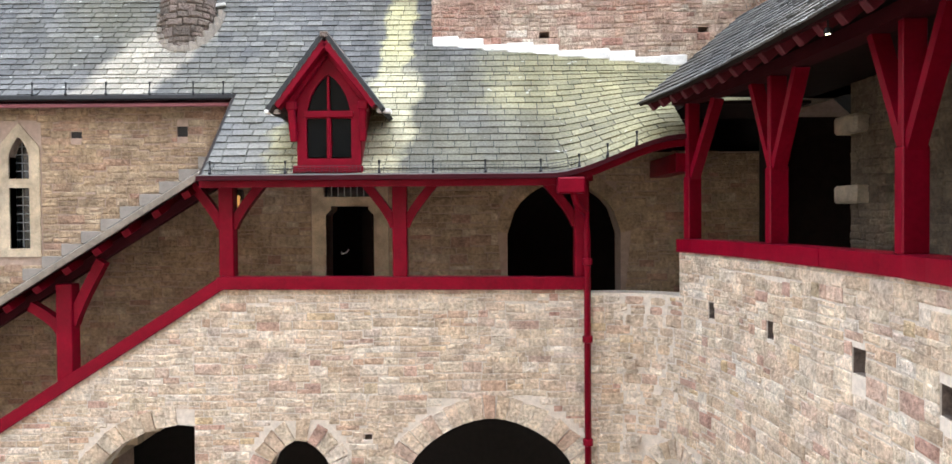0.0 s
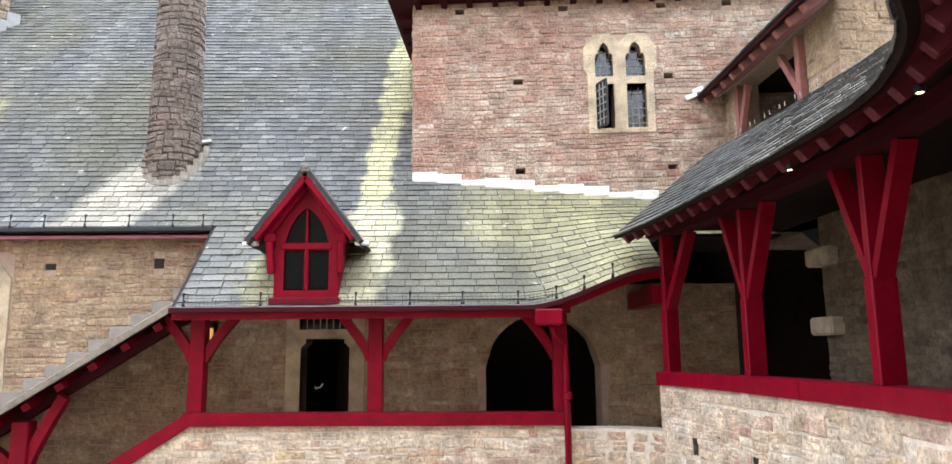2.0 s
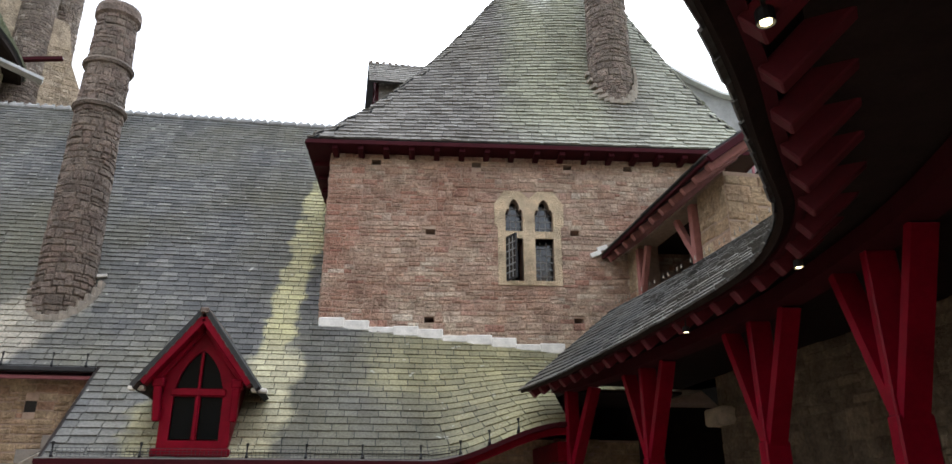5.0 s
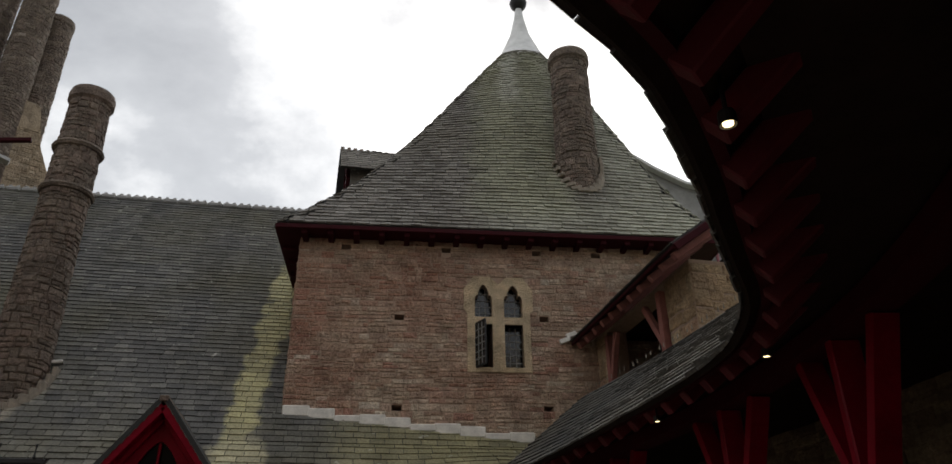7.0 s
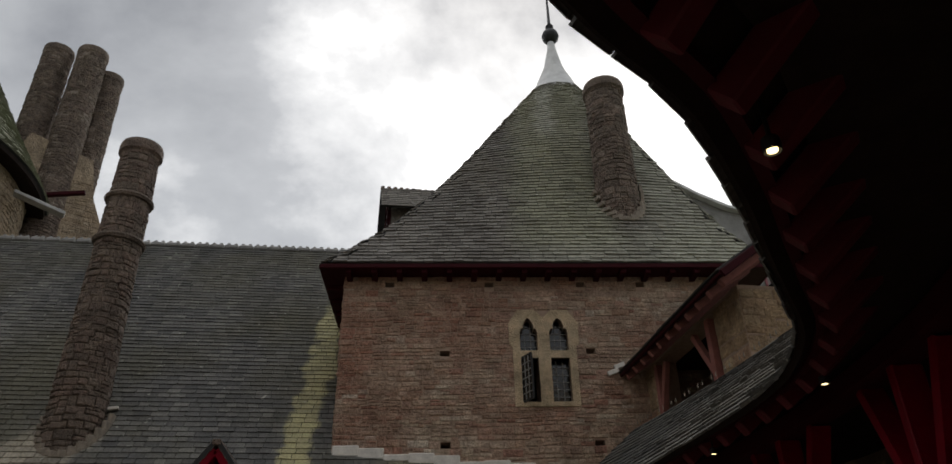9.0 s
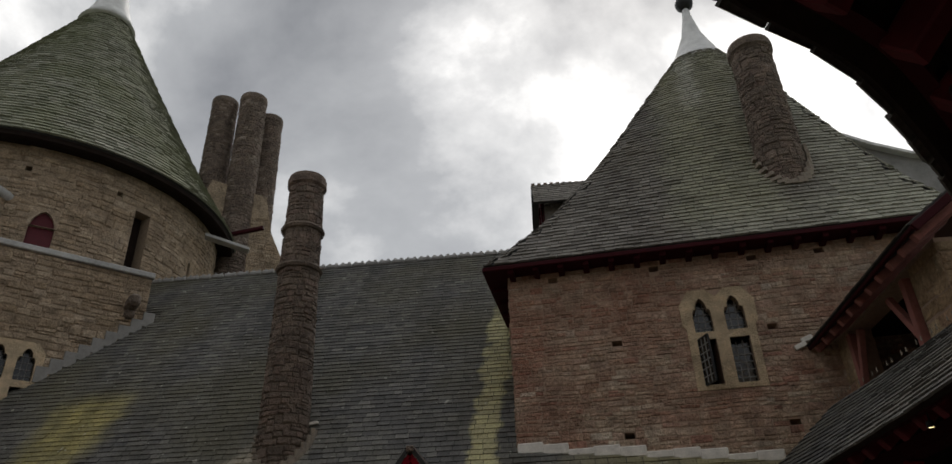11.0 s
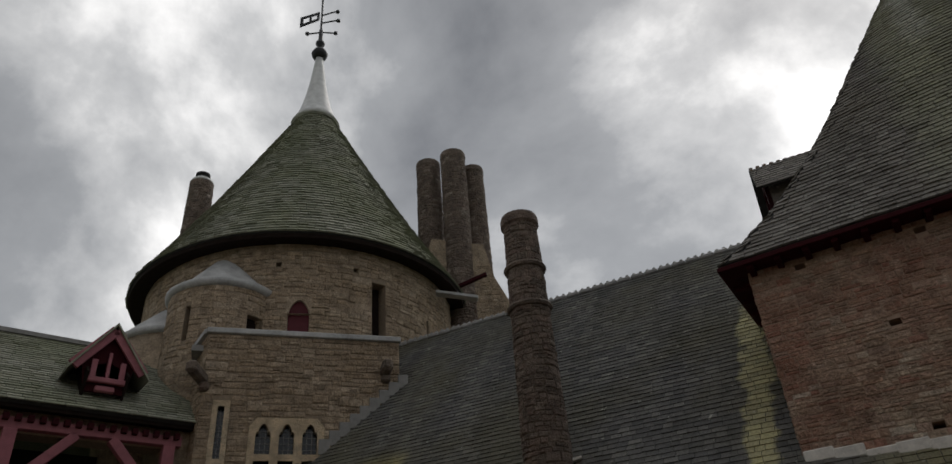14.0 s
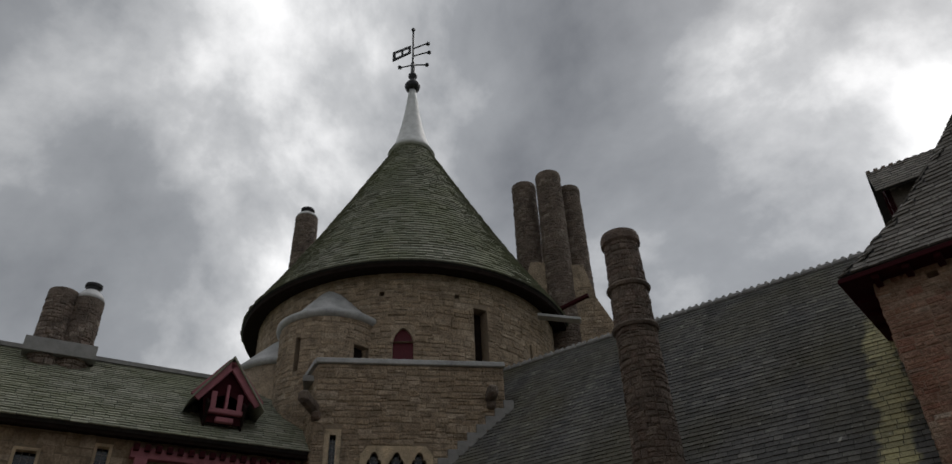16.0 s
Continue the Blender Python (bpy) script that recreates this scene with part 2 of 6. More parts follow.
KEEP_WASH = [(3.3, 5.2, E + 6.5, E + 14, 0.35, 0.7, 0.12, (0.25, 0.252, 0.175)), (5.2, 9.5, E + 5.5, E + 14, 0.6, 0.65, 0, (0.36, 0.365, 0.30)), (2.6, 9.5, E + 5.5, E + 7.0, 0.5, 0.5, 0, (0.33, 0.335, 0.265)),
             (4.1, 4.55, E + 11.0, E + 15, 0.15, 0.5, 0.15, (0.46, 0.46, 0.42))]
M_SLATE = slate("blue_grey_slate", [(0.0, (0.080, 0.080, 0.080)), (0.4, (0.103, 0.102, 0.101)), (0.8, (0.124, 0.122, 0.118)), (1.0, (0.158, 0.155, 0.147))], (0.098, 0.092, 0.064), 0.75, HALL_WASH, streaks=0.55)
M_SLATE_RING = slate("worn_grey_slate", [(0.0, (0.066, 0.066, 0.067)), (0.5, (0.092, 0.091, 0.089)), (1.0, (0.125, 0.122, 0.116))], (0.11, 0.10, 0.08), 0.5, streaks=0.3)
M_SLATE_KEEP = slate("mossy_grey_slate", [(0.0, (0.115, 0.106, 0.096)), (0.5, (0.15, 0.139, 0.126)), (1.0, (0.20, 0.188, 0.172))], (0.11, 0.097, 0.078), 0.75, KEEP_WASH, streaks=0.25)
M_SLATE_GREEN = slate("green_grey_slate", [(0.0, (0.165, 0.17, 0.13)), (0.5, (0.235, 0.24, 0.19)), (1.0, (0.32, 0.32, 0.265))], (0.21, 0.225, 0.145), 0.7, streaks=0.2)
M_BED = plain("slate_bedding", (0.04, 0.04, 0.04), 0.9, spec=0.1)
M_PAINT = plain("crimson_gloss_paint", (0.158, 0.0012, 0.0105), 0.42, var=0.3, scale=3.5, bump_d=0.003, spec=0.1)
# maroon trim paint, deepened to carry the shade under eaves and plates
M_MAROON = plain("maroon_paint_with_eave_shade", (0.036, 0.003, 0.006), 0.7, spec=0.12, var=0.25, scale=5, bump_d=0.002)
M_PAINT_DULL = plain("faded_maroon_paint", (0.30, 0.105, 0.125), 0.7, var=0.25, scale=5, bump_d=0.002)
M_OLDRED = plain("weathered_red_timber", (0.27, 0.115, 0.10), 0.8, var=0.25, scale=5, bump_d=0.002, spec=0.1)
# crimson with eave shade mixed in for rafters; also the shutter's deep red
M_RAFTER = plain("deep_crimson_with_eave_shade", (0.085, 0.005, 0.012), 0.65, var=0.25, scale=5, bump_d=0.002)
M_LEAD = plain("pale_lead_sheet", (0.62, 0.62, 0.62), 0.55, 0.0, var=0.22, scale=4)
M_LEADMID = plain("weathered_lead_sheet", (0.38, 0.38, 0.375), 0.6, 0.0, var=0.35, scale=2.5)
M_LEADDARK = plain("grey_lead_sheet", (0.24, 0.235, 0.225), 0.6, 0.2, var=0.25, scale=4)
M_FLASH = plain("limewashed_flashing", (0.66, 0.63, 0.58), 0.85, var=0.25, scale=5)
M_IRON = plain("black_iron", (0.03, 0.03, 0.032), 0.5, 0.6, var=0.3)
# dark boards, blackened further to carry shade under eaves and in galleries
M_SHADEWOOD = plain("shade_darkened_boards", (0.018, 0.012, 0.010), 0.8, var=0.35, scale=6, spec=0.08)
# near-black colour carries the darkness of the rooms behind openings
M_UNLIT = plain("unlit_interior_black", (0.022, 0.018, 0.015), 0.9)
# gallery stone with the shade of the round gallery put into its colour
M_SHADESTONE = masonry("shaded_gallery_stone", [(0.0, (0.13, 0.098, 0.066)), (0.5, (0.19, 0.145, 0.098)), (1.0, (0.25, 0.195, 0.13))], (0.15, 0.11, 0.072))
M_VERGE = plain("weathered_verge_stone", (0.24, 0.205, 0.165), 0.9, var=0.35, scale=12)
M_PAVE = plain("courtyard_gravel", (0.20, 0.175, 0.15), 0.95, var=0.3, scale=3)
M_GRASS = plain("far_ground", (0.10, 0.12, 0.06), 0.95, var=0.3, scale=0.5)


def glass_mat(name, spec):
    m, nt, b = base_mat(name, 0.12)
    b.inputs["Base Color"].default_value = (0.004, 0.005, 0.0055, 1)
    b.inputs["Specular IOR Level"].default_value = spec
    ge = nt.nodes.new("ShaderNodeNewGeometry")
    n = noise_at(nt, ge, 9.0, 2)
    bump(nt, b, n.outputs[0], 0.5, 0.01)
    return m


def glow_mat(name, colour, power):
    m, nt, b = base_mat(name, 0.4)
    b.inputs["Base Color"].default_value = (*colour, 1)
    b.inputs["Emission Color"].default_value = (*colour, 1)
    b.inputs["Emission Strength"].default_value = power
    return m


M_GLASS = glass_mat("leaded_window_glass", 0.7)
# same base colour with a lower specular level, for the dormer panes
M_GLASS_DIM = glass_mat("low_gloss_dark_glass", 0.08)
M_LAMP = glow_mat("warm_lamp_glow", (1.0, 0.5, 0.14), 0.05)
M_SPOT = glow_mat("bright_spot_glow", (1.0, 0.80, 0.42), 1.6)


# ---- building helpers ----
from mathutils.geometry import tessellate_polygon


def part(name, bm, material, parent=None, label=""):
    """Links a bmesh (or a mesh) as one object under its thing."""
    if isinstance(bm, bmesh.types.BMesh):
        bmesh.ops.recalc_face_normals(bm, faces=bm.faces)
        me = bpy.data.meshes.new(name)
        bm.to_mesh(me)
        bm.free()
    else:
        me = bm
    if material and not me.materials:
        me.materials.append(material)
    ob = new(name, me)
    if parent is not None:
        ob.parent = parent
    if label:
        tagged(ob, label)
    return ob


def thing(name, label, category, group="", kind=""):
    return tagged(new(name), label, category, group, kind)


def box(bm, lo, hi, bevel=0.0, m=None):
    """A box between two corners, bevelled, turned by m."""
    lo, hi = Vector(lo), Vector(hi)
    c, s = (lo + hi) / 2, hi - lo
    r = bmesh.ops.create_cube(bm, size=1.0, matrix=Matrix.Translation(c) @ Matrix.Diagonal((*s, 1)))
    vs = r["verts"]
    if bevel:
        es = list({e for v in vs for e in v.link_edges})
        r = bmesh.ops.bevel(bm, geom=es, offset=bevel, segments=1, affect="EDGES")
        vs = list({v for f in r["faces"] for v in f.verts} | {v for v in vs if v.is_valid})
    if m is not None:
        bmesh.ops.transform(bm, matrix=m, verts=vs)
    return vs


def beam(bm, a, b, w, d, up=(0, 0, 1), bevel=0.008):
    """A squared timber from a to b: w across, d along up."""
    a, b = Vector(a), Vector(b)
    y = (b - a).normalized()
    x = y.cross(Vector(up)).normalized()
    z = x.cross(y)
    m = Matrix((x, y, z)).transposed().to_4x4()
    m.translation = a
    return box(bm, (-w / 2, 0, -d / 2), (w / 2, (b - a).length, d / 2), bevel, m)


def lathe(bm, profile, centre, n=40, closed=True):
    """A turned solid from rows of (radius, height)."""
    rings = []
    for r, z in profile:
        rings.append([bm.verts.new((centre[0] + r * math.cos(2 * math.pi * i / n), centre[1] + r * math.sin(2 * math.pi * i / n), z)) for i in range(n)])
    for a, b in zip(rings, rings[1:]):
        for i in range(n):
            bm.faces.new((a[i], a[(i + 1) % n], b[(i + 1) % n], b[i]))
    if closed:
        bm.faces.new(rings[0][::-1])
        bm.faces.new(rings[-1])
    return rings


def tube(bm, pts, r, n=10):
    """A round bar along a line of points."""
    pts = [Vector(p) for p in pts]
    rings = []
    for i, p in enumerate(pts):
        d = (pts[min(i + 1, len(pts) - 1)] - pts[max(i - 1, 0)]).normalized()
        x = d.orthogonal().normalized() if abs(d.z) > 0.99 else d.cross(Vector((0, 0, 1))).normalized()
        y = d.cross(x)
        rings.append([bm.verts.new(p + r * (math.cos(2 * math.pi * k / n) * x + math.sin(2 * math.pi * k / n) * y)) for k in range(n)])
    for a, b in zip(rings, rings[1:]):
        for k in range(n):
            bm.faces.new((a[k], a[(k + 1) % n], b[(k + 1) % n], b[k]))
    bm.faces.new(rings[0][::-1])
    bm.faces.new(rings[-1])


def smooth(ob):
    for p in ob.data.polygons:
        p.use_smooth = True
    return ob


class Plane:
    """A wall's own plane: u along it, v up (or up the slope), n out of it."""

    def __init__(self, origin, u, v=(0, 0, 1)):
        self.o, self.u, self.v = Vector(origin), Vector(u).normalized(), Vector(v).normalized()
        self.n = self.u.cross(self.v)

    def at(self, u, v, d=0.0):
        return self.o + self.u * u + self.v * v + self.n * d


class Drum:
    """A round wall: u is the length round it (clockwise seen from above, from the angle a0), v the height."""

    def __init__(self, centre, radius, a0):
        self.c, self.r, self.a0 = Vector(centre), radius, a0

    def at(self, u, v, d=0.0):
        a = self.a0 + u / self.r
        return self.c + Vector(((self.r + d) * math.cos(a), (self.r + d) * math.sin(a), v))


class Spline:
    """A smooth line through a few plan points, measured by length."""

    def __init__(self, pts):
        pts = [Vector((*p, 0)) for p in pts]
        ext = [2 * pts[0] - pts[1]] + pts + [2 * pts[-1] - pts[-2]]
        self.p = []
        for i in range(1, len(ext) - 2):
            a, b, c, d = ext[i - 1:i + 3]
            for k in range(16):
                t = k / 16
                self.p.append(0.5 * ((2 * b) + (c - a) * t + (2 * a - 5 * b + 4 * c - d) * t * t + (3 * b - a - 3 * c + d) * t ** 3))
        self.p.append(pts[-1])
        self.s = [0.0]
        for a, b in zip(self.p, self.p[1:]):
            self.s.append(self.s[-1] + (b - a).length)
        self.length = self.s[-1]

    def at(self, s):
        s = min(max(s, 0.0), self.length)
        i = min(int(np.searchsorted(self.s, s, side="right")) - 1, len(self.p) - 2)
        f = (s - self.s[i]) / max(self.s[i + 1] - self.s[i], 1e-9)
        return self.p[i].lerp(self.p[i + 1], f)

    def side(self, s):
        """The unit vector to the left hand of the way."""
        d = (self.at(s + 0.12) - self.at(s - 0.12)).normalized()
        return Vector((-d.y, d.x, 0))

    def near(self, x, y):
        q = Vector((x, y, 0))
        return self.s[min(range(len(self.p)), key=lambda i: (self.p[i] - q).length)]


class Curtain:
    """A wall along a plan line: u the length, v the height, d to the line's left or right hand."""

    def __init__(self, line, flip=1):
        self.line, self.flip = line, flip

    def at(self, u, v, d=0.0):
        p = self.line.at(u) + self.line.side(u) * d * self.flip
        return Vector((p.x, p.y, v))


def cuts(poly, v):
    """Where a polygon is met by the level v: sorted spans."""
    xs = []
    for (u0, v0), (u1, v1) in zip(poly, poly[1:] + poly[:1]):
        if (v0 <= v) != (v1 <= v):
            xs.append(u0 + (v - v0) / (v1 - v0) * (u1 - u0))
    xs.sort()
    return list(zip(xs[::2], xs[1::2]))


def spans_of(outline, holes, margin=0.0):
    def spans(v0, v1):
        lv = [v0 + 0.01, (v0 + v1) / 2, v1 - 0.01]
        outs = [cuts(outline, v) for v in lv]
        if not outs[1]:
            return []
        a = max([o[0][0] for o in outs if o] or [0])
        b = min([o[-1][1] for o in outs if o] or [0])
        blocked = sorted((c - margin, d + margin) for h in holes for v in lv for c, d in cuts(h, v))
        res, at = [], a
        for c, d in blocked:
            if c > at:
                res.append((at, min(c, b)))
            at = max(at, d)
        if at < b:
            res.append((at, b))
        return [(c, d) for c, d in res if d - c > 0.03]
    return spans


def arch_poly(u0, u1, v0, spring, apex, pointed=0.0, n=14):
    """An opening with an arched head; pointed from 0 (round) to 1."""
    pts = [(u0, v0), (u1, v0)]
    mid, half = (u0 + u1) / 2, (u1 - u0) / 2
    for i in range(n + 1):
        s = 1 - 2 * i / n
        h = (1 - abs(s) ** 2) ** 0.5 * (1 - pointed) + (1 - abs(s) ** 1.35) ** 0.85 * pointed
        pts.append((mid + half * s, spring + (apex - spring) * h))
    return pts


def rect_poly(u0, u1, v0, v1):
    return [(u0, v0), (u1, v0), (u1, v1), (u0, v1)]


def plate(bm, surf, outline, holes, thick, d0=0.0):
    """A flat wall with real openings through it; its face lies d0 out of the plane."""
    loops = [outline, *holes]
    flat = [p for poly in loops for p in poly]
    front = [bm.verts.new(surf.at(u, v, d0)) for u, v in flat]
    back = [bm.verts.new(surf.at(u, v, d0 - thick)) for u, v in flat]
    for a, b, c in tessellate_polygon([[Vector((u, v, 0)) for u, v in poly] for poly in loops]):
        bm.faces.new((front[a], front[b], front[c]))
        bm.faces.new((back[c], back[b], back[a]))
    k = 0
    for poly in loops:
        n = len(poly)
        for i in range(n):
            a, b = k + i, k + (i + 1) % n
            bm.faces.new((front[a], front[b], back[b], back[a]))
        k += n


def sweep(bm, pts, w, d, up=(0, 0, 1)):
    """One bent timber along a line of points: w across, d along up."""
    pts = [Vector(p) for p in pts]
    rings = []
    for i, p in enumerate(pts):
        y = (pts[min(i + 1, len(pts) - 1)] - pts[max(i - 1, 0)]).normalized()
        x = y.cross(Vector(up)).normalized()
        z = x.cross(y)
        rings.append([bm.verts.new(p + x * a * w / 2 + z * b * d / 2) for a, b in ((-1, -1), (1, -1), (1, 1), (-1, 1))])
    for r, q in zip(rings, rings[1:]):
        for k in range(4):
            bm.faces.new((r[k], r[(k + 1) % 4], q[(k + 1) % 4], q[k]))
    bm.faces.new(rings[0][::-1])
    bm.faces.new(rings[-1])


def sheet(bm, at, u0, u1, v0, v1, nu, nv, thick):
    """A curved sheet of some thickness over at(u, v, d)."""
    top = [[bm.verts.new(at(u0 + (u1 - u0) * i / nu, v0 + (v1 - v0) * j / nv, 0)) for i in range(nu + 1)] for j in range(nv + 1)]
    bot = [[bm.verts.new(at(u0 + (u1 - u0) * i / nu, v0 + (v1 - v0) * j / nv, -thick)) for i in range(nu + 1)] for j in range(nv + 1)]
    for j in range(nv):
        for i in range(nu):
            bm.faces.new((top[j][i], top[j][i + 1], top[j + 1][i + 1], top[j + 1][i]))
            bm.faces.new((bot[j][i], bot[j + 1][i], bot[j + 1][i + 1], bot[j][i + 1]))
    for i in range(nu):
        bm.faces.new((top[0][i], bot[0][i], bot[0][i + 1], top[0][i + 1]))
        bm.faces.new((top[nv][i], top[nv][i + 1], bot[nv][i + 1], bot[nv][i]))
    for j in range(nv):
        bm.faces.new((top[j][0], top[j + 1][0], bot[j + 1][0], bot[j][0]))
        bm.faces.new((top[j][nu], bot[j][nu], bot[j + 1][nu], top[j + 1][nu]))


def pierced(bm, at, us, vs, holes, thick):
    """A curved wall in cells, with square holes (u0, u1, v0, v1) that go back into it."""
    us = sorted(set(us) | {u for h in holes for u in h[:2]})
    vs = sorted(set(vs) | {v for h in holes for v in h[2:]})

    def solid(i, j):
        if not (0 <= i < len(us) - 1 and 0 <= j < len(vs) - 1):
            return False
        um, vm = (us[i] + us[i + 1]) / 2, (vs[j] + vs[j + 1]) / 2
        return not any(h[0] < um < h[1] and h[2] < vm < h[3] for h in holes)
    made = {}

    def vert(i, j, back):
        if (i, j, back) not in made:
            made[i, j, back] = bm.verts.new(at(us[i], vs[j], -thick if back else 0.0))
        return made[i, j, back]
    for i in range(len(us) - 1):
        for j in range(len(vs) - 1):
            if not solid(i, j):
                continue
            bm.faces.new((vert(i, j, 0), vert(i + 1, j, 0), vert(i + 1, j + 1, 0), vert(i, j + 1, 0)))
            bm.faces.new((vert(i, j, 1), vert(i, j + 1, 1), vert(i + 1, j + 1, 1), vert(i + 1, j, 1)))
            for di, dj, p, q in ((-1, 0, (0, 0), (0, 1)), (1, 0, (1, 0), (1, 1)), (0, -1, (0, 0), (1, 0)), (0, 1, (0, 1), (1, 1))):
                if not solid(i + di, j + dj):
                    bm.faces.new((vert(i + p[0], j + p[1], 0), vert(i + q[0], j + q[1], 0), vert(i + q[0], j + q[1], 1), vert(i + p[0], j + p[1], 1)))


# unit pieces: x across, y up, z out; each is laid out by its own matrix
def unit_stone(seed):
    rnd = random.Random(seed)
    j = lambda a: rnd.uniform(-a, a)
    back = [(-0.5, -0.5, -0.3), (0.5, -0.5, -0.3), (0.5, 0.5, -0.3), (-0.5, 0.5, -0.3)]
    mid = [(-0.49 + j(0.02), -0.47 + j(0.05), 0.45), (0.49 + j(0.02), -0.47 + j(0.05), 0.45), (0.49 + j(0.02), 0.47 + j(0.05), 0.45), (-0.49 + j(0.02), 0.47 + j(0.05), 0.45)]
    top = [(-0.40 + j(0.05), -0.34 + j(0.1), 0.9 + j(0.25)), (0.40 + j(0.05), -0.34 + j(0.1), 0.9 + j(0.25)), (0.40 + j(0.05), 0.34 + j(0.1), 0.9 + j(0.25)), (-0.40 + j(0.05), 0.34 + j(0.1), 0.9 + j(0.25))]
    v = back + mid + top
    f = [(8, 9, 10, 11)]
    for a in (0, 4):
        for k in range(4):
            f.append((a + k, a + (k + 1) % 4, a + 4 + (k + 1) % 4, a + 4 + k))
    return v, f


def unit_slate(seed):
    rnd = random.Random(seed)
    j = lambda a: rnd.uniform(-a, a)
    lo = [(-0.485, -0.5 + j(0.05), 1.0 + j(0.2)), (0.485, -0.5 + j(0.05), 1.0 + j(0.2)), (0.485, 0.62, 0.15), (-0.485, 0.62, 0.15)]
    un = [(x, y, z - (0.95 if y < 0 else 0.3)) for x, y, z in lo]
    v = lo + un
    f = [(0, 1, 2, 3), (4, 5, 1, 0), (5, 6, 2, 1), (7, 4, 0, 3)]
    return v, f


UNITS = {"stone": [unit_stone(s) for s in range(7)], "slate": [unit_slate(s + 50) for s in range(7)]}
UNIT_MESH = {}
PIECES = []  # laid at the end of the file


def lay(parent, surf, v0, v1, spans, kind, material, across, high, depth, proud=0.0, focus=None, limit=300, name="", seed=1):
    """Courses of pieces over a surface. The pieces next to the focus become parts, the rest one joined part."""
    rnd = random.Random(seed)
    mats, v = [], v0
    def put(s0, s1, va, vb):
        um = (s0 + s1) / 2
        if kind == "stone" and va > v0 + high and vb < v1 - high:
            # courses of rubble wander
            sway = high * (0.22 * math.sin(1.9 * um + 2.3 * va) + 0.14 * math.sin(5.3 * um - 3.1 * va + seed))
            va, vb = va + sway, vb + sway
        vm = (va + vb) / 2
        p = surf.at(um, vm, proud)
        ux = (surf.at(um + 0.03, vm, proud) - surf.at(um - 0.03, vm, proud)).normalized()
        vy = surf.at(um, vm + 0.03, proud) - surf.at(um, vm - 0.03, proud)
        vy = (vy - ux * vy.dot(ux)).normalized()
        nz = ux.cross(vy)
        wid = (surf.at(s1, vm, proud) - surf.at(s0, vm, proud)).length
        hgt = (surf.at(um, vb, proud) - surf.at(um, va, proud)).length
        if kind == "stone":
            t = rnd.uniform(-0.022, 0.022) * min(1, 0.25 / wid)
            ux, vy = ux * math.cos(t) + vy * math.sin(t), vy * math.cos(t) - ux * math.sin(t)
            gap = rnd.uniform(0.004, 0.012)
        else:
            t = rnd.uniform(-0.009, 0.009)
            ux, vy = ux * math.cos(t) + vy * math.sin(t), vy * math.cos(t) - ux * math.sin(t)
            gap = 0.004
        m = Matrix((ux * (wid - gap), vy * (hgt - (gap if kind == "stone" else 0)), nz * depth * (rnd.uniform(0.5, 1.5) if kind == "stone" else rnd.uniform(0.75, 1.25)))).transposed().to_4x4()
        m.translation = p
        mats.append((m, rnd.randrange(7)))

    while v < v1 - 0.02:
        h = min(high * rnd.choice((0.7, 0.85, 1.0, 1.0, 1.2, 1.45)) if kind == "stone" else high, v1 - v)
        for a, b in spans(v, v + h):
            u = a - (rnd.random() * across[0] if kind == "slate" else 0)
            while u < b - 0.015:
                w = rnd.uniform(*across)
                e = u + w
                if b - e < across[0] * 0.6:
                    e = b
                s0, s1 = max(u, a), min(e, b)
                if s1 - s0 > 0.02:
                    if kind == "stone" and h > high * 0.95 and rnd.random() < 0.3:
                        c = v + h * rnd.uniform(0.35, 0.65)
                        put(s0, s1, v, c)
                        f = s0 + (s1 - s0) * rnd.uniform(0.3, 0.7)
                        if s1 - s0 > 0.22:
                            put(s0, f, c, v + h)
                            put(f, s1, c, v + h)
                        else:
                            put(s0, s1, c, v + h)
                    else:
                        put(s0, s1, v, v + h)
                u = e
        v += h
    PIECES.append((parent, mats, kind, material, Vector(focus) if focus else None, limit, name or ("slate" if kind == "slate" else "stone")))


def place_pieces():
    for parent, mats, kind, material, focus, limit, name in PIECES:
        if focus is not None:
            mats.sort(key=lambda q: (q[0].translation - focus).length)
            single, rest = mats[:limit], mats[limit:]
        else:
            single, rest = [], mats
        for m, k in single:
            key = (kind, k, material.name)
            if key not in UNIT_MESH:
                me = bpy.data.meshes.new(name)
                me.from_pydata(*[UNITS[kind][k][0], [], UNITS[kind][k][1]])
                me.materials.append(material)
                UNIT_MESH[key] = me
            ob = new(name, UNIT_MESH[key])
            ob.parent = parent
            ob.matrix_basis = m
        if rest:
            vs, fs = [], []
            for m, k in rest:
                base = len(vs)
                uv, uf = UNITS[kind][k]
                a = np.array(m)
                vs.extend((np.array(uv) @ a[:3, :3].T + a[:3, 3]).tolist())
                fs.extend(tuple(base + q for q in f) for f in uf)
            me = bpy.data.meshes.new(name + "_work")
            me.from_pydata(vs, [], fs)
            tagged(part(name + "_work", me, material, parent), kind="stuff")


# ---- ground ----
bm = bmesh.new()
lathe(bm, [(1500, -0.3), (1500, -0.12), (0.01, -0.12)], (0, 0), 48)
tagged(part("ground", bm, M_GRASS), "grassy ground round the castle", "ground", kind="structure")
bm = bmesh.new()
lathe(bm, [(14, -0.2), (14, 0.0), (0.01, 0.0)], (-3, 5), 40)
tagged(part("pavement", bm, M_PAVE), "pale gravel of the castle courtyard", "courtyard", kind="structure")

# ---- courtyard wall under the straight gallery ----
FRONT = Plane((0, 10.0, E), (1, 0, 0))
ARCH_1 = arch_poly(-5.25, -3.87, -E + 0.01, -3.45, -2.80)[:2] + [(-3.87, -2.82), (-4.1, -2.80), (-4.45, -2.86), (-4.8, -3.02), (-5.05, -3.22), (-5.25, -3.5)]
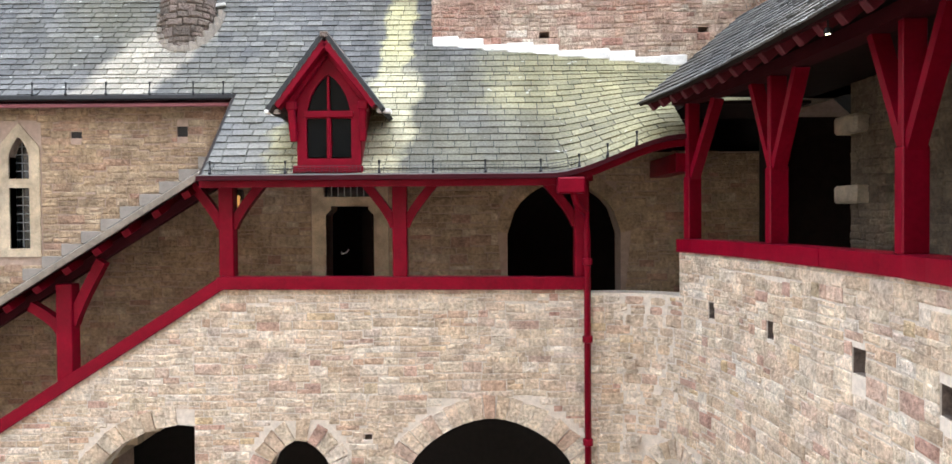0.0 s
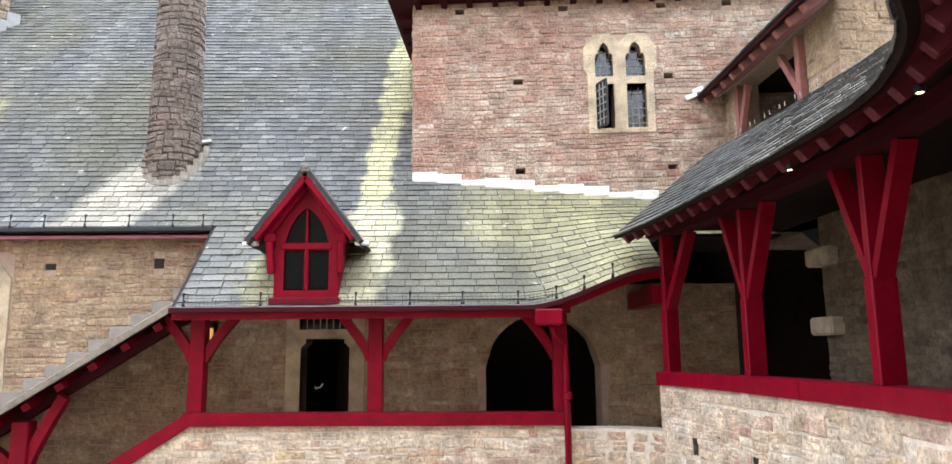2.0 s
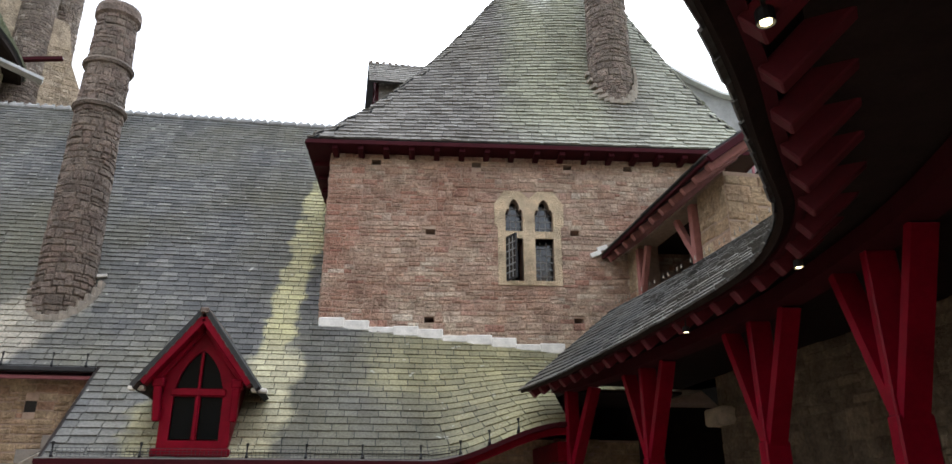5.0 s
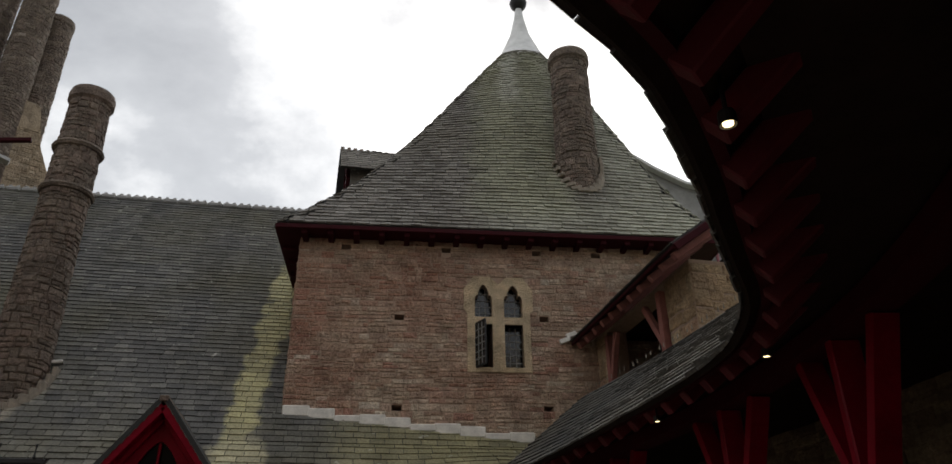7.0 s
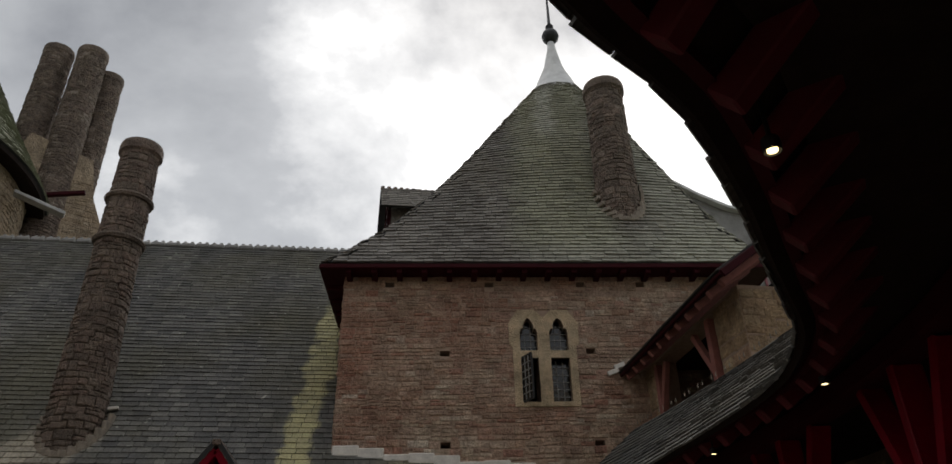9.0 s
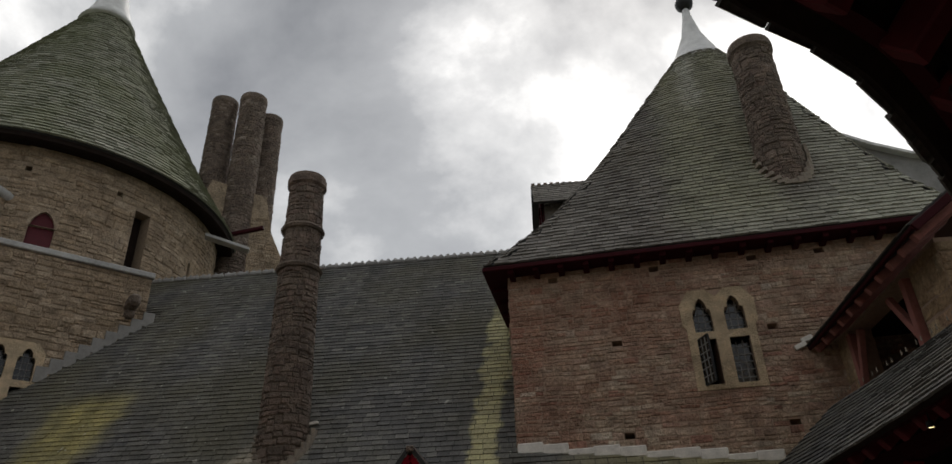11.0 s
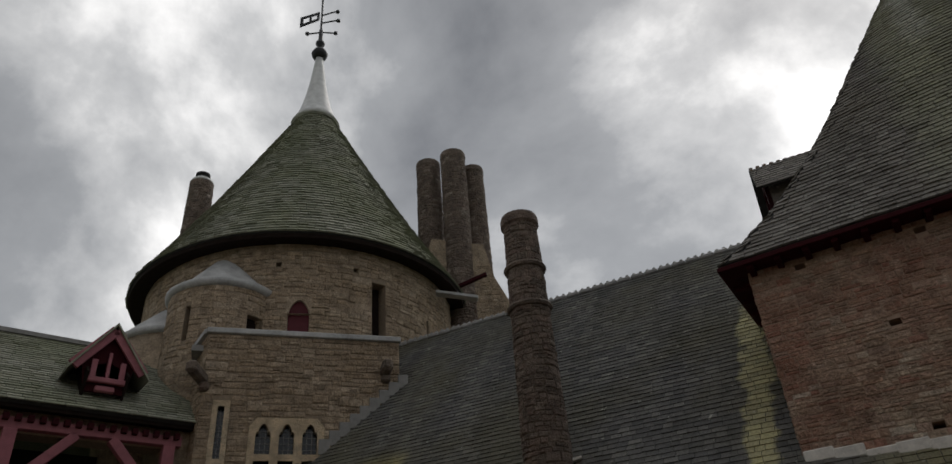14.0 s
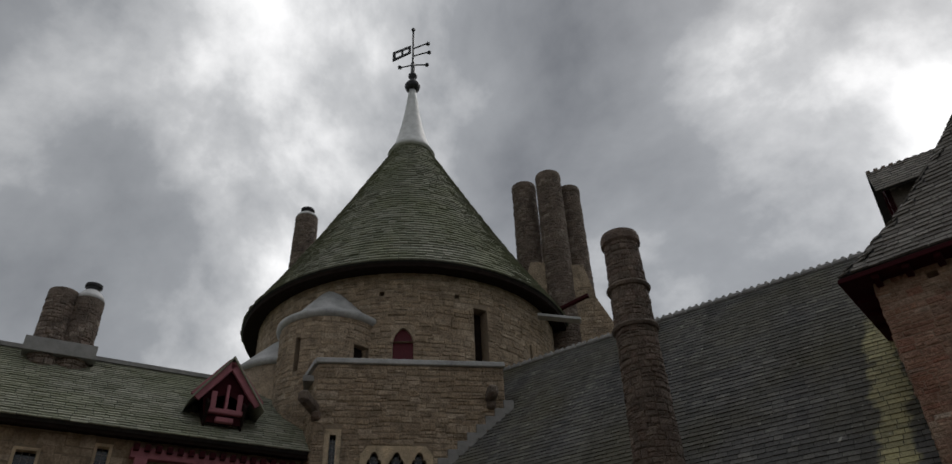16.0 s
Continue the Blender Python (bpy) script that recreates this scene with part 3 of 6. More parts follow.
ARCH_2 = arch_poly(-2.88, -1.97, -E + 0.01, -3.5, -3.0, 0.55)
ARCH_3 = arch_poly(-1.05, 1.42, -E + 0.01, -3.75, -2.73, 0.25)
FRONT_OUT = [(-9.5, -E), (1.5, -E), (1.5, -0.96), (-3.49, -0.93), (-9.5, -4.74)]
PUTLOGS_FRONT = [rect_poly(-1.55, -1.44, -3.03, -2.95)]
FRONT_HOLES = [ARCH_1, ARCH_2, ARCH_3] + PUTLOGS_FRONT
wall_front = thing("wall_1", "cream rubble courtyard wall with three arches under the gallery", "wall", kind="structure")
bm = bmesh.new()
plate(bm, FRONT, FRONT_OUT, FRONT_HOLES, 0.4)
part("masonry", bm, M_MORTAR, wall_front)


def voussoirs(parent, surf, poly, start, depth, size, material):
    """Wedge stones round an arch's head: poly from its point number start on."""
    pts = [Vector((u, v, 0)) for u, v in poly[start:]]
    line = []
    for a, b in zip(pts, pts[1:]):
        k = max(1, round((b - a).length / 0.03))
        line += [a.lerp(b, i / k) for i in range(k)]
    line.append(pts[-1])
    step = max(1, round(size / 0.03))
    for i in range(0, len(line) - 1, step):
        j = min(i + step, len(line) - 1)
        a, b = line[i], line[j]
        d = (b - a).normalized()
        na = Vector((d.y, -d.x, 0))
        if na.dot((a + b) / 2 - sum(pts, Vector()) / len(pts)) < 0:
            na = -na
        k0, k1 = d * 0.006, size * 0.12 * d
        q = [a + k0, b - k0, b - k0 + na * depth * random.uniform(0.9, 1.1) + k1, a + k0 + na * depth * random.uniform(0.9, 1.1) - k1]
        bm = bmesh.new()
        f = [bm.verts.new(surf.at(p.x, p.y, 0.035)) for p in q]
        g = [bm.verts.new(surf.at(p.x, p.y, -0.2)) for p in q]
        bm.faces.new(f)
        for m in range(4):
            bm.faces.new((f[m], g[m], g[(m + 1) % 4], f[(m + 1) % 4]))
        part("arch_stone", bm, material, parent)


voussoirs(wall_front, FRONT, ARCH_1, 3, 0.26, 0.14, M_CREAM)
voussoirs(wall_front, FRONT, ARCH_2, 2, 0.28, 0.15, M_CREAM)
voussoirs(wall_front, FRONT, ARCH_3, 2, 0.30, 0.14, M_CREAM)


def grown(poly, k, right=True):
    """The polygon with its upper part pushed out by k, to leave room for arch stones."""
    cu = sum(p[0] for p in poly) / len(poly)
    top = max(p[1] for p in poly)
    return [(u + ((k if right else 0) if u > cu else -k) * (0 if v < top - 1.0 else 1), v + (k if v > top - 0.9 else 0)) for u, v in poly]


lay(wall_front, FRONT, -E, -0.95, spans_of(FRONT_OUT, [grown(ARCH_1, 0.22, False), grown(ARCH_2, 0.24), grown(ARCH_3, 0.26)] + PUTLOGS_FRONT), "stone", M_CREAM, (0.12, 0.42), 0.105, 0.012, focus=(-1.0, 10, E - 1.6), seed=3)

# undercroft wall coloured near-black as unlit, the gallery floor over it
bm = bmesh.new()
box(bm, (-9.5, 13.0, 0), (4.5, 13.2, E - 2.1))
tagged(part("wall_2", bm, M_UNLIT), "rear wall of the dark undercroft", "wall", kind="structure")
bm = bmesh.new()
box(bm, (-3.6, 10.41, E - 2.05), (4.39, 11.39, E - 1.85))
tagged(part("floor_1", bm, M_SHADEWOOD), "boarded floor of the straight gallery", "floor", kind="structure")
bm = bmesh.new()
for i in range(14):
    box(bm, (-3.6 - 0.31 * (i + 1), 10.41, E - 2.25 - 0.19 * (i + 1)), (-3.6 - 0.31 * i, 11.39, E - 1.85 - 0.19 * i - 0.19))
tagged(part("stairs", bm, M_DRESS), "stone steps down from the gallery", "stairs", kind="structure")

# ---- hall wall at the back of the gallery ----
BACK = Plane((0, 11.4, E), (1, 0, 0))
DOOR = [(-2.32, -1.9), (-1.58, -1.9), (-1.58, 0.06), (-1.66, 0.14), (-1.66, 0.2), (-2.24, 0.2), (-2.24, 0.14), (-2.32, 0.06)]
DARCH = arch_poly(0.49, 2.25, -1.9, -0.25, 0.55, 0.1)
LANCET_T = arch_poly(-7.22, -6.90, 0.66, 1.0, 1.30, 0.8)
LANCET_B = rect_poly(-7.22, -6.90, -0.42, 0.52)
FAN = rect_poly(-2.35, -1.55, 0.34, 0.52)
HOLES_BACK = [rect_poly(-6.26, -6.09, 1.28, 1.38), rect_poly(-4.61, -4.45, 1.29, 1.45)]
BACK_OUT = [(-20, -E), (-5.6, -E), (-5.6, -3.4), (-3.6, -2.04), (4.4, -2.04), (4.4, 1.0), (-3.4, 1.0), (-3.4, 2.05), (-20, 2.05)]
hall_wall = thing("wall_3", "buff sandstone hall wall behind the gallery", "wall", kind="structure")
bm = bmesh.new()
plate(bm, BACK, BACK_OUT, [DOOR, DARCH, LANCET_T, LANCET_B, FAN] + HOLES_BACK, 0.5)
part("masonry", bm, M_MORTAR_RED, hall_wall)
lay(hall_wall, BACK, -3.6, 2.0, spans_of([(-8.2, -3.6), (-5.8, -3.6), (-3.6, -2.0), (4.4, -2.0), (4.4, 1.0), (-3.4, 1.0), (-3.4, 2.05), (-8.2, 2.05)], [rect_poly(-2.55, -1.35, -2, 0.62), grown(DARCH, 0.16), rect_poly(-7.4, -6.72, -0.55, 1.45)] + HOLES_BACK), "stone", M_BUFF, (0.14, 0.45), 0.115, 0.016, focus=(-5.2, 11.4, E + 0.9), seed=5)
# near-black plates fill the putlog holes in place of their shade
for hole in HOLES_BACK:
    bm = bmesh.new()
    plate(bm, BACK, hole, [], 0.02, -0.02)
    part("putlog_lining", bm, M_UNLIT, hall_wall)
voussoirs(hall_wall, BACK, DARCH, 2, 0.2, 0.18, M_BUFF)
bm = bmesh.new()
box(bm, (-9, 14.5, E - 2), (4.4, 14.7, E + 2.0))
tagged(part("wall_4", bm, M_UNLIT), "inner wall of the unlit hall", "wall", kind="structure")

# unseen end walls and ceiling, added to stop light leaking into hall and undercroft
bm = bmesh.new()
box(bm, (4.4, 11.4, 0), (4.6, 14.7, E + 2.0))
tagged(part("wall_12", bm, M_UNLIT), "unseen end wall added to keep light out of the hall", "wall", kind="structure")
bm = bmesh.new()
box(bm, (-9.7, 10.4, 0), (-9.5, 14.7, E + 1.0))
tagged(part("wall_13", bm, M_UNLIT), "unseen far end wall added to keep light out of the hall", "wall", kind="structure")
bm = bmesh.new()
box(bm, (-9.5, 11.9, E + 1.9), (4.4, 14.7, E + 2.0))
tagged(part("ceiling_1", bm, M_SHADEWOOD), "unseen boarded ceiling added to close off the hall", "ceiling", kind="structure")
bm = bmesh.new()
box(bm, (-9.49, 11.91, E - 2.05), (4.39, 14.49, E - 1.9))
tagged(part("floor_3", bm, M_SHADEWOOD), "boarded hall floor", "floor", kind="structure")

# ---- hall roof ----
PITCH_LO, PITCH_HI = 0.9004, 1.28
Y_BEND, Y_RIDGE = 11.5, 16.72


def hall_z(x, y):
    """The roof's height over its plan, the eave lifting where it meets the round gallery."""
    t = min(max((x - 0.95) / 1.8, 0), 1)
    lift = 0.50 * t * t * (3 - 2 * t)
    z_bend = 0.56 + PITCH_LO * (Y_BEND - 9.6)
    if y < Y_BEND:
        e = 0.56 + lift
        return E + e + (z_bend - e) * (y - 9.6) / (Y_BEND - 9.6)
    return E + z_bend + PITCH_HI * (y - Y_BEND)


class HallRoof:
    def at(self, u, v, d=0.0):
        """u: x; v: y of the plan."""
        slope = PITCH_LO if v < Y_BEND else PITCH_HI
        k = 1 / math.hypot(1, slope)
        return Vector((u, v - d * slope * k, hall_z(u, v) + d * k))


HROOF = HallRoof()
hall_roof = thing("hall_roof", "steep blue-grey slate hall roof with pale lichen washes", "roof", kind="structure")
bm = bmesh.new()
sheet(bm, HROOF.at, -3.6, 2.8, 9.62, 10.4, 36, 2, 0.09)
sheet(bm, HROOF.at, -3.6, 4.3, 10.4, Y_BEND, 40, 2, 0.09)
sheet(bm, HROOF.at, -24, -3.6, 11.05, Y_BEND, 2, 1, 0.09)
sheet(bm, HROOF.at, -24, -0.5, Y_BEND, Y_RIDGE, 4, 2, 0.09)
sheet(bm, HROOF.at, -0.5, 4.3, Y_BEND, 12.0, 4, 1, 0.09)
part("roof_boards", bm, M_BED, hall_roof)
bm = bmesh.new()
box(bm, (-24, Y_RIDGE, E + 2), (-0.3, Y_RIDGE + 6, E + 2.2))
for x in (-24, -0.4):
    vs = [bm.verts.new(p) for p in ((x, Y_RIDGE, E + 8.9), (x, Y_RIDGE + 5.5, E + 2), (x, Y_RIDGE, E + 2))]
    bm.faces.new(vs)
vs = [bm.verts.new(p) for p in ((-24, Y_RIDGE + 0.05, E + 8.95), (-0.4, Y_RIDGE + 0.05, E + 8.95), (-0.4, Y_RIDGE + 5.5, E + 2), (-24, Y_RIDGE + 5.5, E + 2))]
bm.faces.new(vs)
part("rear_slope", bm, M_BED, hall_roof)


def hall_lower(v0, v1):
    return [(-3.58, 2.8)] if v0 < 10.4 else [(-3.58, 4.3)] if v0 < 11.05 else [(-16.0, 4.3)]


lay(hall_roof, HROOF, 9.58, Y_BEND, hall_lower, "slate", M_SLATE, (0.17, 0.34), 0.115, 0.02, focus=(-1.5, 10.2, E + 1), seed=8)
lay(hall_roof, HROOF, Y_BEND, Y_RIDGE, lambda a, b: [(-16.0, 3.9 if a < 11.9 else -0.45)], "slate", M_SLATE, (0.15, 0.29), 0.08, 0.02, seed=9)

# ridge tiles with a crest
bm = bmesh.new()
for i in range(46):
    x = -16.2 + i * 0.35
    box(bm, (x, Y_RIDGE - 0.1, E + 8.86), (x + 0.34, Y_RIDGE + 0.1, E + 8.98), 0.03)
    for k in range(2):
        box(bm, (x + 0.04 + 0.17 * k, Y_RIDGE - 0.02, E + 8.97), (x + 0.12 + 0.17 * k, Y_RIDGE + 0.02, E + 9.05), 0.015)
part("ridge_crest", bm, M_LEADDARK, hall_roof)

# ---- keep ----
KU = Vector((1, -0.0836, 0)).normalized()
KEEP = Plane((-0.67, 11.93, E), KU)
KW = 7.1


def trefoil(u0, u1, v0, spring, apex):
    """A light with a cusped three-lobed head."""
    mid, half, h = (u0 + u1) / 2, (u1 - u0) / 2, apex - spring
    side = [(1, 0), (1.0, 0.18), (0.92, 0.34), (0.74, 0.42), (0.58, 0.38), (0.60, 0.56), (0.48, 0.76), (0.24, 0.92), (0, 1)]
    pts = [(mid + half * a, spring + h * b) for a, b in side] + [(mid - half * a, spring + h * b) for a, b in side[-2::-1]]
    return [(u0, v0), (u1, v0)] + pts


KWIN = [trefoil(3.07, 3.37, 4.49, 4.76, 5.09), trefoil(3.58, 3.90, 4.49, 4.76, 5.09), rect_poly(3.07, 3.37, 3.60, 4.36), rect_poly(3.58, 3.90, 3.60, 4.36)]
KPUT = [rect_poly(u - 0.08, u + 0.08, v - 0.05, v + 0.05) for u, v in ((1.78, 4.45), (1.79, 2.91), (4.28, 4.48), (4.28, 2.92), (0.8, 5.74), (2.57, 5.74), (4.21, 5.74), (5.3, 5.74))]
keep = thing("keep_tower", "red sandstone keep with steep slate roof and lead cap", "tower")
bm = bmesh.new()
plate(bm, KEEP, rect_poly(0, KW, 1.6, 6.0), KWIN + KPUT, 0.6)
part("wall", bm, M_MORTAR_RED, keep)
bm = bmesh.new()
SIDE_L = Plane(KEEP.at(0, 0, -9.0), KEEP.n)
plate(bm, SIDE_L, rect_poly(0, 8.98, 1.6, 5.9), [], 0.5)
part("side_wall", bm, M_MORTAR_RED, keep)
bm = bmesh.new()
plate(bm, Plane(KEEP.at(KW, 0, 0), -KEEP.n), rect_poly(0.02, 9.0, 1.6, 5.9), [], 0.5)
part("side_wall", bm, M_MORTAR_RED, keep)
lay(keep, KEEP, 2.0, 5.98, spans_of(rect_poly(0, KW, 1.5, 6.0), [rect_poly(2.94, 4.03, 3.53, 5.2)] + KPUT), "stone", M_RED, (0.09, 0.36), 0.088, 0.016, focus=(2.5, 11.7, E + 4), seed=11)
lay(keep, SIDE_L, 2.0, 5.88, spans_of(rect_poly(0, 8.98, 1.5, 5.9), []), "stone", M_RED, (0.12, 0.4), 0.1, 0.024, seed=12)

K_EAVE, K_TOP = 6.0, 14.4
KC = Vector((4.84, 16.50, 0))
KCORN = [KEEP.at(-0.38, 0, 0.38), KEEP.at(KW + 0.55, 0, 0.38), KEEP.at(KW + 0.55, 0, -9.5), KEEP.at(-0.38, 0, -9.5)]


class KeepRoof:
    """A hipped foot that turns into a cone: u goes round from the front left corner (0 to 4), v from the eave (0) to the top (1)."""

    def raw(self, u, v):
        u = u % 4.0
        i = int(u)
        f = u - i
        a, b = KCORN[i], KCORN[(i + 1) % 4]
        q = a.lerp(b, f)
        q = Vector((q.x, q.y, 0))
        d = q - KC
        ang = math.atan2(d.y, d.x)
        r_sq = d.length
        r_ro = 6.2
        k = min(1.0, v * 0.7)
        r = r_sq * (1 - k) + r_ro * k
        prof = (1 - v) ** 0.9 * 0.9 + 0.1 * (1 - v) ** 6
        r = 0.63 + (r - 0.63) * prof
        return Vector((KC.x + r * math.cos(ang), KC.y + r * math.sin(ang), E + K_EAVE + (K_TOP - K_EAVE) * v))

    def at(self, u, v, d=0.0):
        p = self.raw(u, v)
        if not d:
            return p
        a = self.raw(u + 0.01, v) - self.raw(u - 0.01, v)
        b = self.raw(u, min(v + 0.01, 1)) - self.raw(u, max(v - 0.01, 0))
        return p + a.cross(b).normalized() * d


KROOF = KeepRoof()
bm = bmesh.new()
sheet(bm, KROOF.at, 0, 3.9999, 0, 1, 64, 24, 0.12)
keep_roof = part("roof", bm, M_BED, keep, "mossy grey slate roof, hipped at its foot")


def unit_lay(parent, surf, nv, circumference, across, material, u0, u1, depth, focus=None, seed=1):
    """Courses round a roof whose u and v are pure numbers."""
    rnd = random.Random(seed)
    mats = []
    for j in range(nv):
        v, h = j / nv, 1 / nv
        u = u0
        while u < u1 - 1e-4:
            scale = max((surf.at(u + 0.02, v) - surf.at(u, v)).length / 0.02, 0.05)
            e = min(u1, u + rnd.uniform(*across) / scale)
            um, vm = (u + e) / 2, v + h / 2
            p = surf.at(um, vm, 0.0)
            ux = surf.at(e, vm) - surf.at(u, vm)
            vy = surf.at(um, v + h) - surf.at(um, v)
            wid, hgt = ux.length, vy.length
            ux.normalize()
            vy = (vy - ux * vy.dot(ux)).normalized()
            nz = ux.cross(vy)
            m = Matrix((ux * (wid - 0.004), vy * hgt, nz * depth * rnd.uniform(0.7, 1.3))).transposed().to_4x4()
            m.translation = p
            mats.append((m, rnd.randrange(7)))
            u = e
    PIECES.append((parent, mats, "slate", material, Vector(focus) if focus else None, 300, "slate"))


unit_lay(keep_roof, KROOF, 74, 4, (0.15, 0.27), M_SLATE_KEEP, -0.9, 1.9, 0.03, focus=(2.5, 12.5, E + 7.5), seed=21)
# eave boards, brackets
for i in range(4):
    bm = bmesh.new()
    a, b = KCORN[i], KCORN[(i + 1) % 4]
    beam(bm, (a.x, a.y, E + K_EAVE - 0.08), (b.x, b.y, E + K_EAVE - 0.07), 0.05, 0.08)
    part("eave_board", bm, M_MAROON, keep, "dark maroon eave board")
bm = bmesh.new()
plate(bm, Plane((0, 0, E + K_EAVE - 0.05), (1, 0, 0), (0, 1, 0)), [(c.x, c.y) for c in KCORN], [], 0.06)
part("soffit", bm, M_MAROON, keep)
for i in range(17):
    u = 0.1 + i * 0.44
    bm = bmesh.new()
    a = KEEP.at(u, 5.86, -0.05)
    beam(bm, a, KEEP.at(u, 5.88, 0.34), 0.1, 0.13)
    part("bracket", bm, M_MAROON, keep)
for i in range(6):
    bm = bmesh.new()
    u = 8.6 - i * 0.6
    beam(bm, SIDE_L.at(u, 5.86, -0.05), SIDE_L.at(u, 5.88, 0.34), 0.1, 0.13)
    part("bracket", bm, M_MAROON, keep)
# lead cap and ball
bm = bmesh.new()
lathe(bm, [(1.32, E + 13.4), (0.98, E + 13.95), (0.64, E + 14.55), (0.30, E + 15.4), (0.15, E + 16.1), (0.1, E + 16.5)], (KC.x, KC.y), 20)
smooth(part("lead_cap", bm, M_LEAD, keep, "pale lead cap"))
bm = bmesh.new()
lathe(bm, [(0.08, E + 16.45), (0.14, E + 16.5), (0.24, E + 16.62), (0.27, E + 16.75), (0.22, E + 16.9), (0.1, E + 16.98), (0.09, E + 17.1), (0.13, E + 17.15), (0.05, E + 17.3), (0.03, E + 18.6)], (KC.x, KC.y), 18)
smooth(part("finial", bm, M_IRON, keep, "dark ball finial"))


def window_twin(parent, surf, lights, surround, leads=True, open_light=None, inset=0.16):
    """A stone surround with leaded lights; each light gets glass and lead bars."""
    bm = bmesh.new()
    plate(bm, surf, surround, lights, 0.3, 0.03)
    part("stone_surround", bm, M_DRESS, parent, "dressed yellow stone surround")
    for k, poly in enumerate(lights):
        us, vs = [p[0] for p in poly], [p[1] for p in poly]
        a, b, c, d = min(us), max(us), min(vs), max(vs)
        swing = open_light == k
        sf = surf
        if swing:
            turn = Matrix.Rotation(radians(-62), 3, surf.v)
            sf = Plane(surf.at(a + 0.01, 0, 0.0), turn @ surf.u, surf.v)
            poly = [(u - a, v) for u, v in poly]
            a, b = 0.0, b - a
        g = bmesh.new()
        if swing:
            plate(g, sf, poly, [], 0.008, 0.0)
        else:
            plate(g, sf, poly, [], 0.01, -inset)
        pane = part("glass", g, M_GLASS, parent)
        d0 = 0.008 if swing else -inset + 0.004
        bm = bmesh.new()
        nu, nv = max(2, round((b - a) / 0.11)), max(2, round((d - c) / 0.13))
        for i in range(0 if swing else 1, nu + (1 if swing else 0)):
            u = a + (b - a) * i / nu
            hi = max((q for cc in [poly] for q in [cut_top(poly, u)]), default=d)
            beam(bm, sf.at(u, c, d0), sf.at(u, hi, d0), 0.014, 0.014, surf.n, 0)
        for j in range(0 if swing else 1, nv + (1 if swing else 0)):
            v = c + (d - c) * j / nv
            cs = cuts(poly, min(max(v, c + 0.005), d - 0.005))
            if cs:
                beam(bm, sf.at(cs[0][0], v, d0), sf.at(cs[-1][1], v, d0), 0.014, 0.014, surf.n, 0)
        part("lead_bars", bm, M_LEADDARK, pane)
        if swing:
            bm = bmesh.new()
            for p, q in (((a, c), (b, c)), ((b, c), (b, d)), ((b, d), (a, d)), ((a, d), (a, c))):
                beam(bm, sf.at(*p, 0.004), sf.at(*q, 0.004), 0.03, 0.025, surf.n, 0)
            part("casement", bm, M_IRON, parent, "open iron casement")


def cut_top(poly, u):
    vs = []
    for (u0, v0), (u1, v1) in zip(poly, poly[1:] + poly[:1]):
        if (u0 <= u) != (u1 <= u):
            vs.append(v0 + (u - u0) / (u1 - u0) * (v1 - v0))
    return max(vs) if vs else max(v for _, v in poly)


keep_window = thing("window_1", "twin trefoil leaded window, one casement open, in yellow stone", "window", kind="structure")
window_twin(keep_window, KEEP, KWIN, [(2.94, 3.52), (4.03, 3.52), (4.03, 4.55), (4.09, 4.62), (4.09, 5.0), (3.92, 5.24), (3.64, 5.24), (3.485, 5.10), (3.33, 5.24), (3.05, 5.24), (2.88, 5.0), (2.88, 4.62), (2.94, 4.55)], open_light=2)
bm = bmesh.new()
box(bm, (-0.2, 13.5, E + 1), (6.5, 13.7, E + 5.8))
tagged(part("wall_5", bm, M_UNLIT), "inner wall of the unlit keep room", "wall", kind="structure")


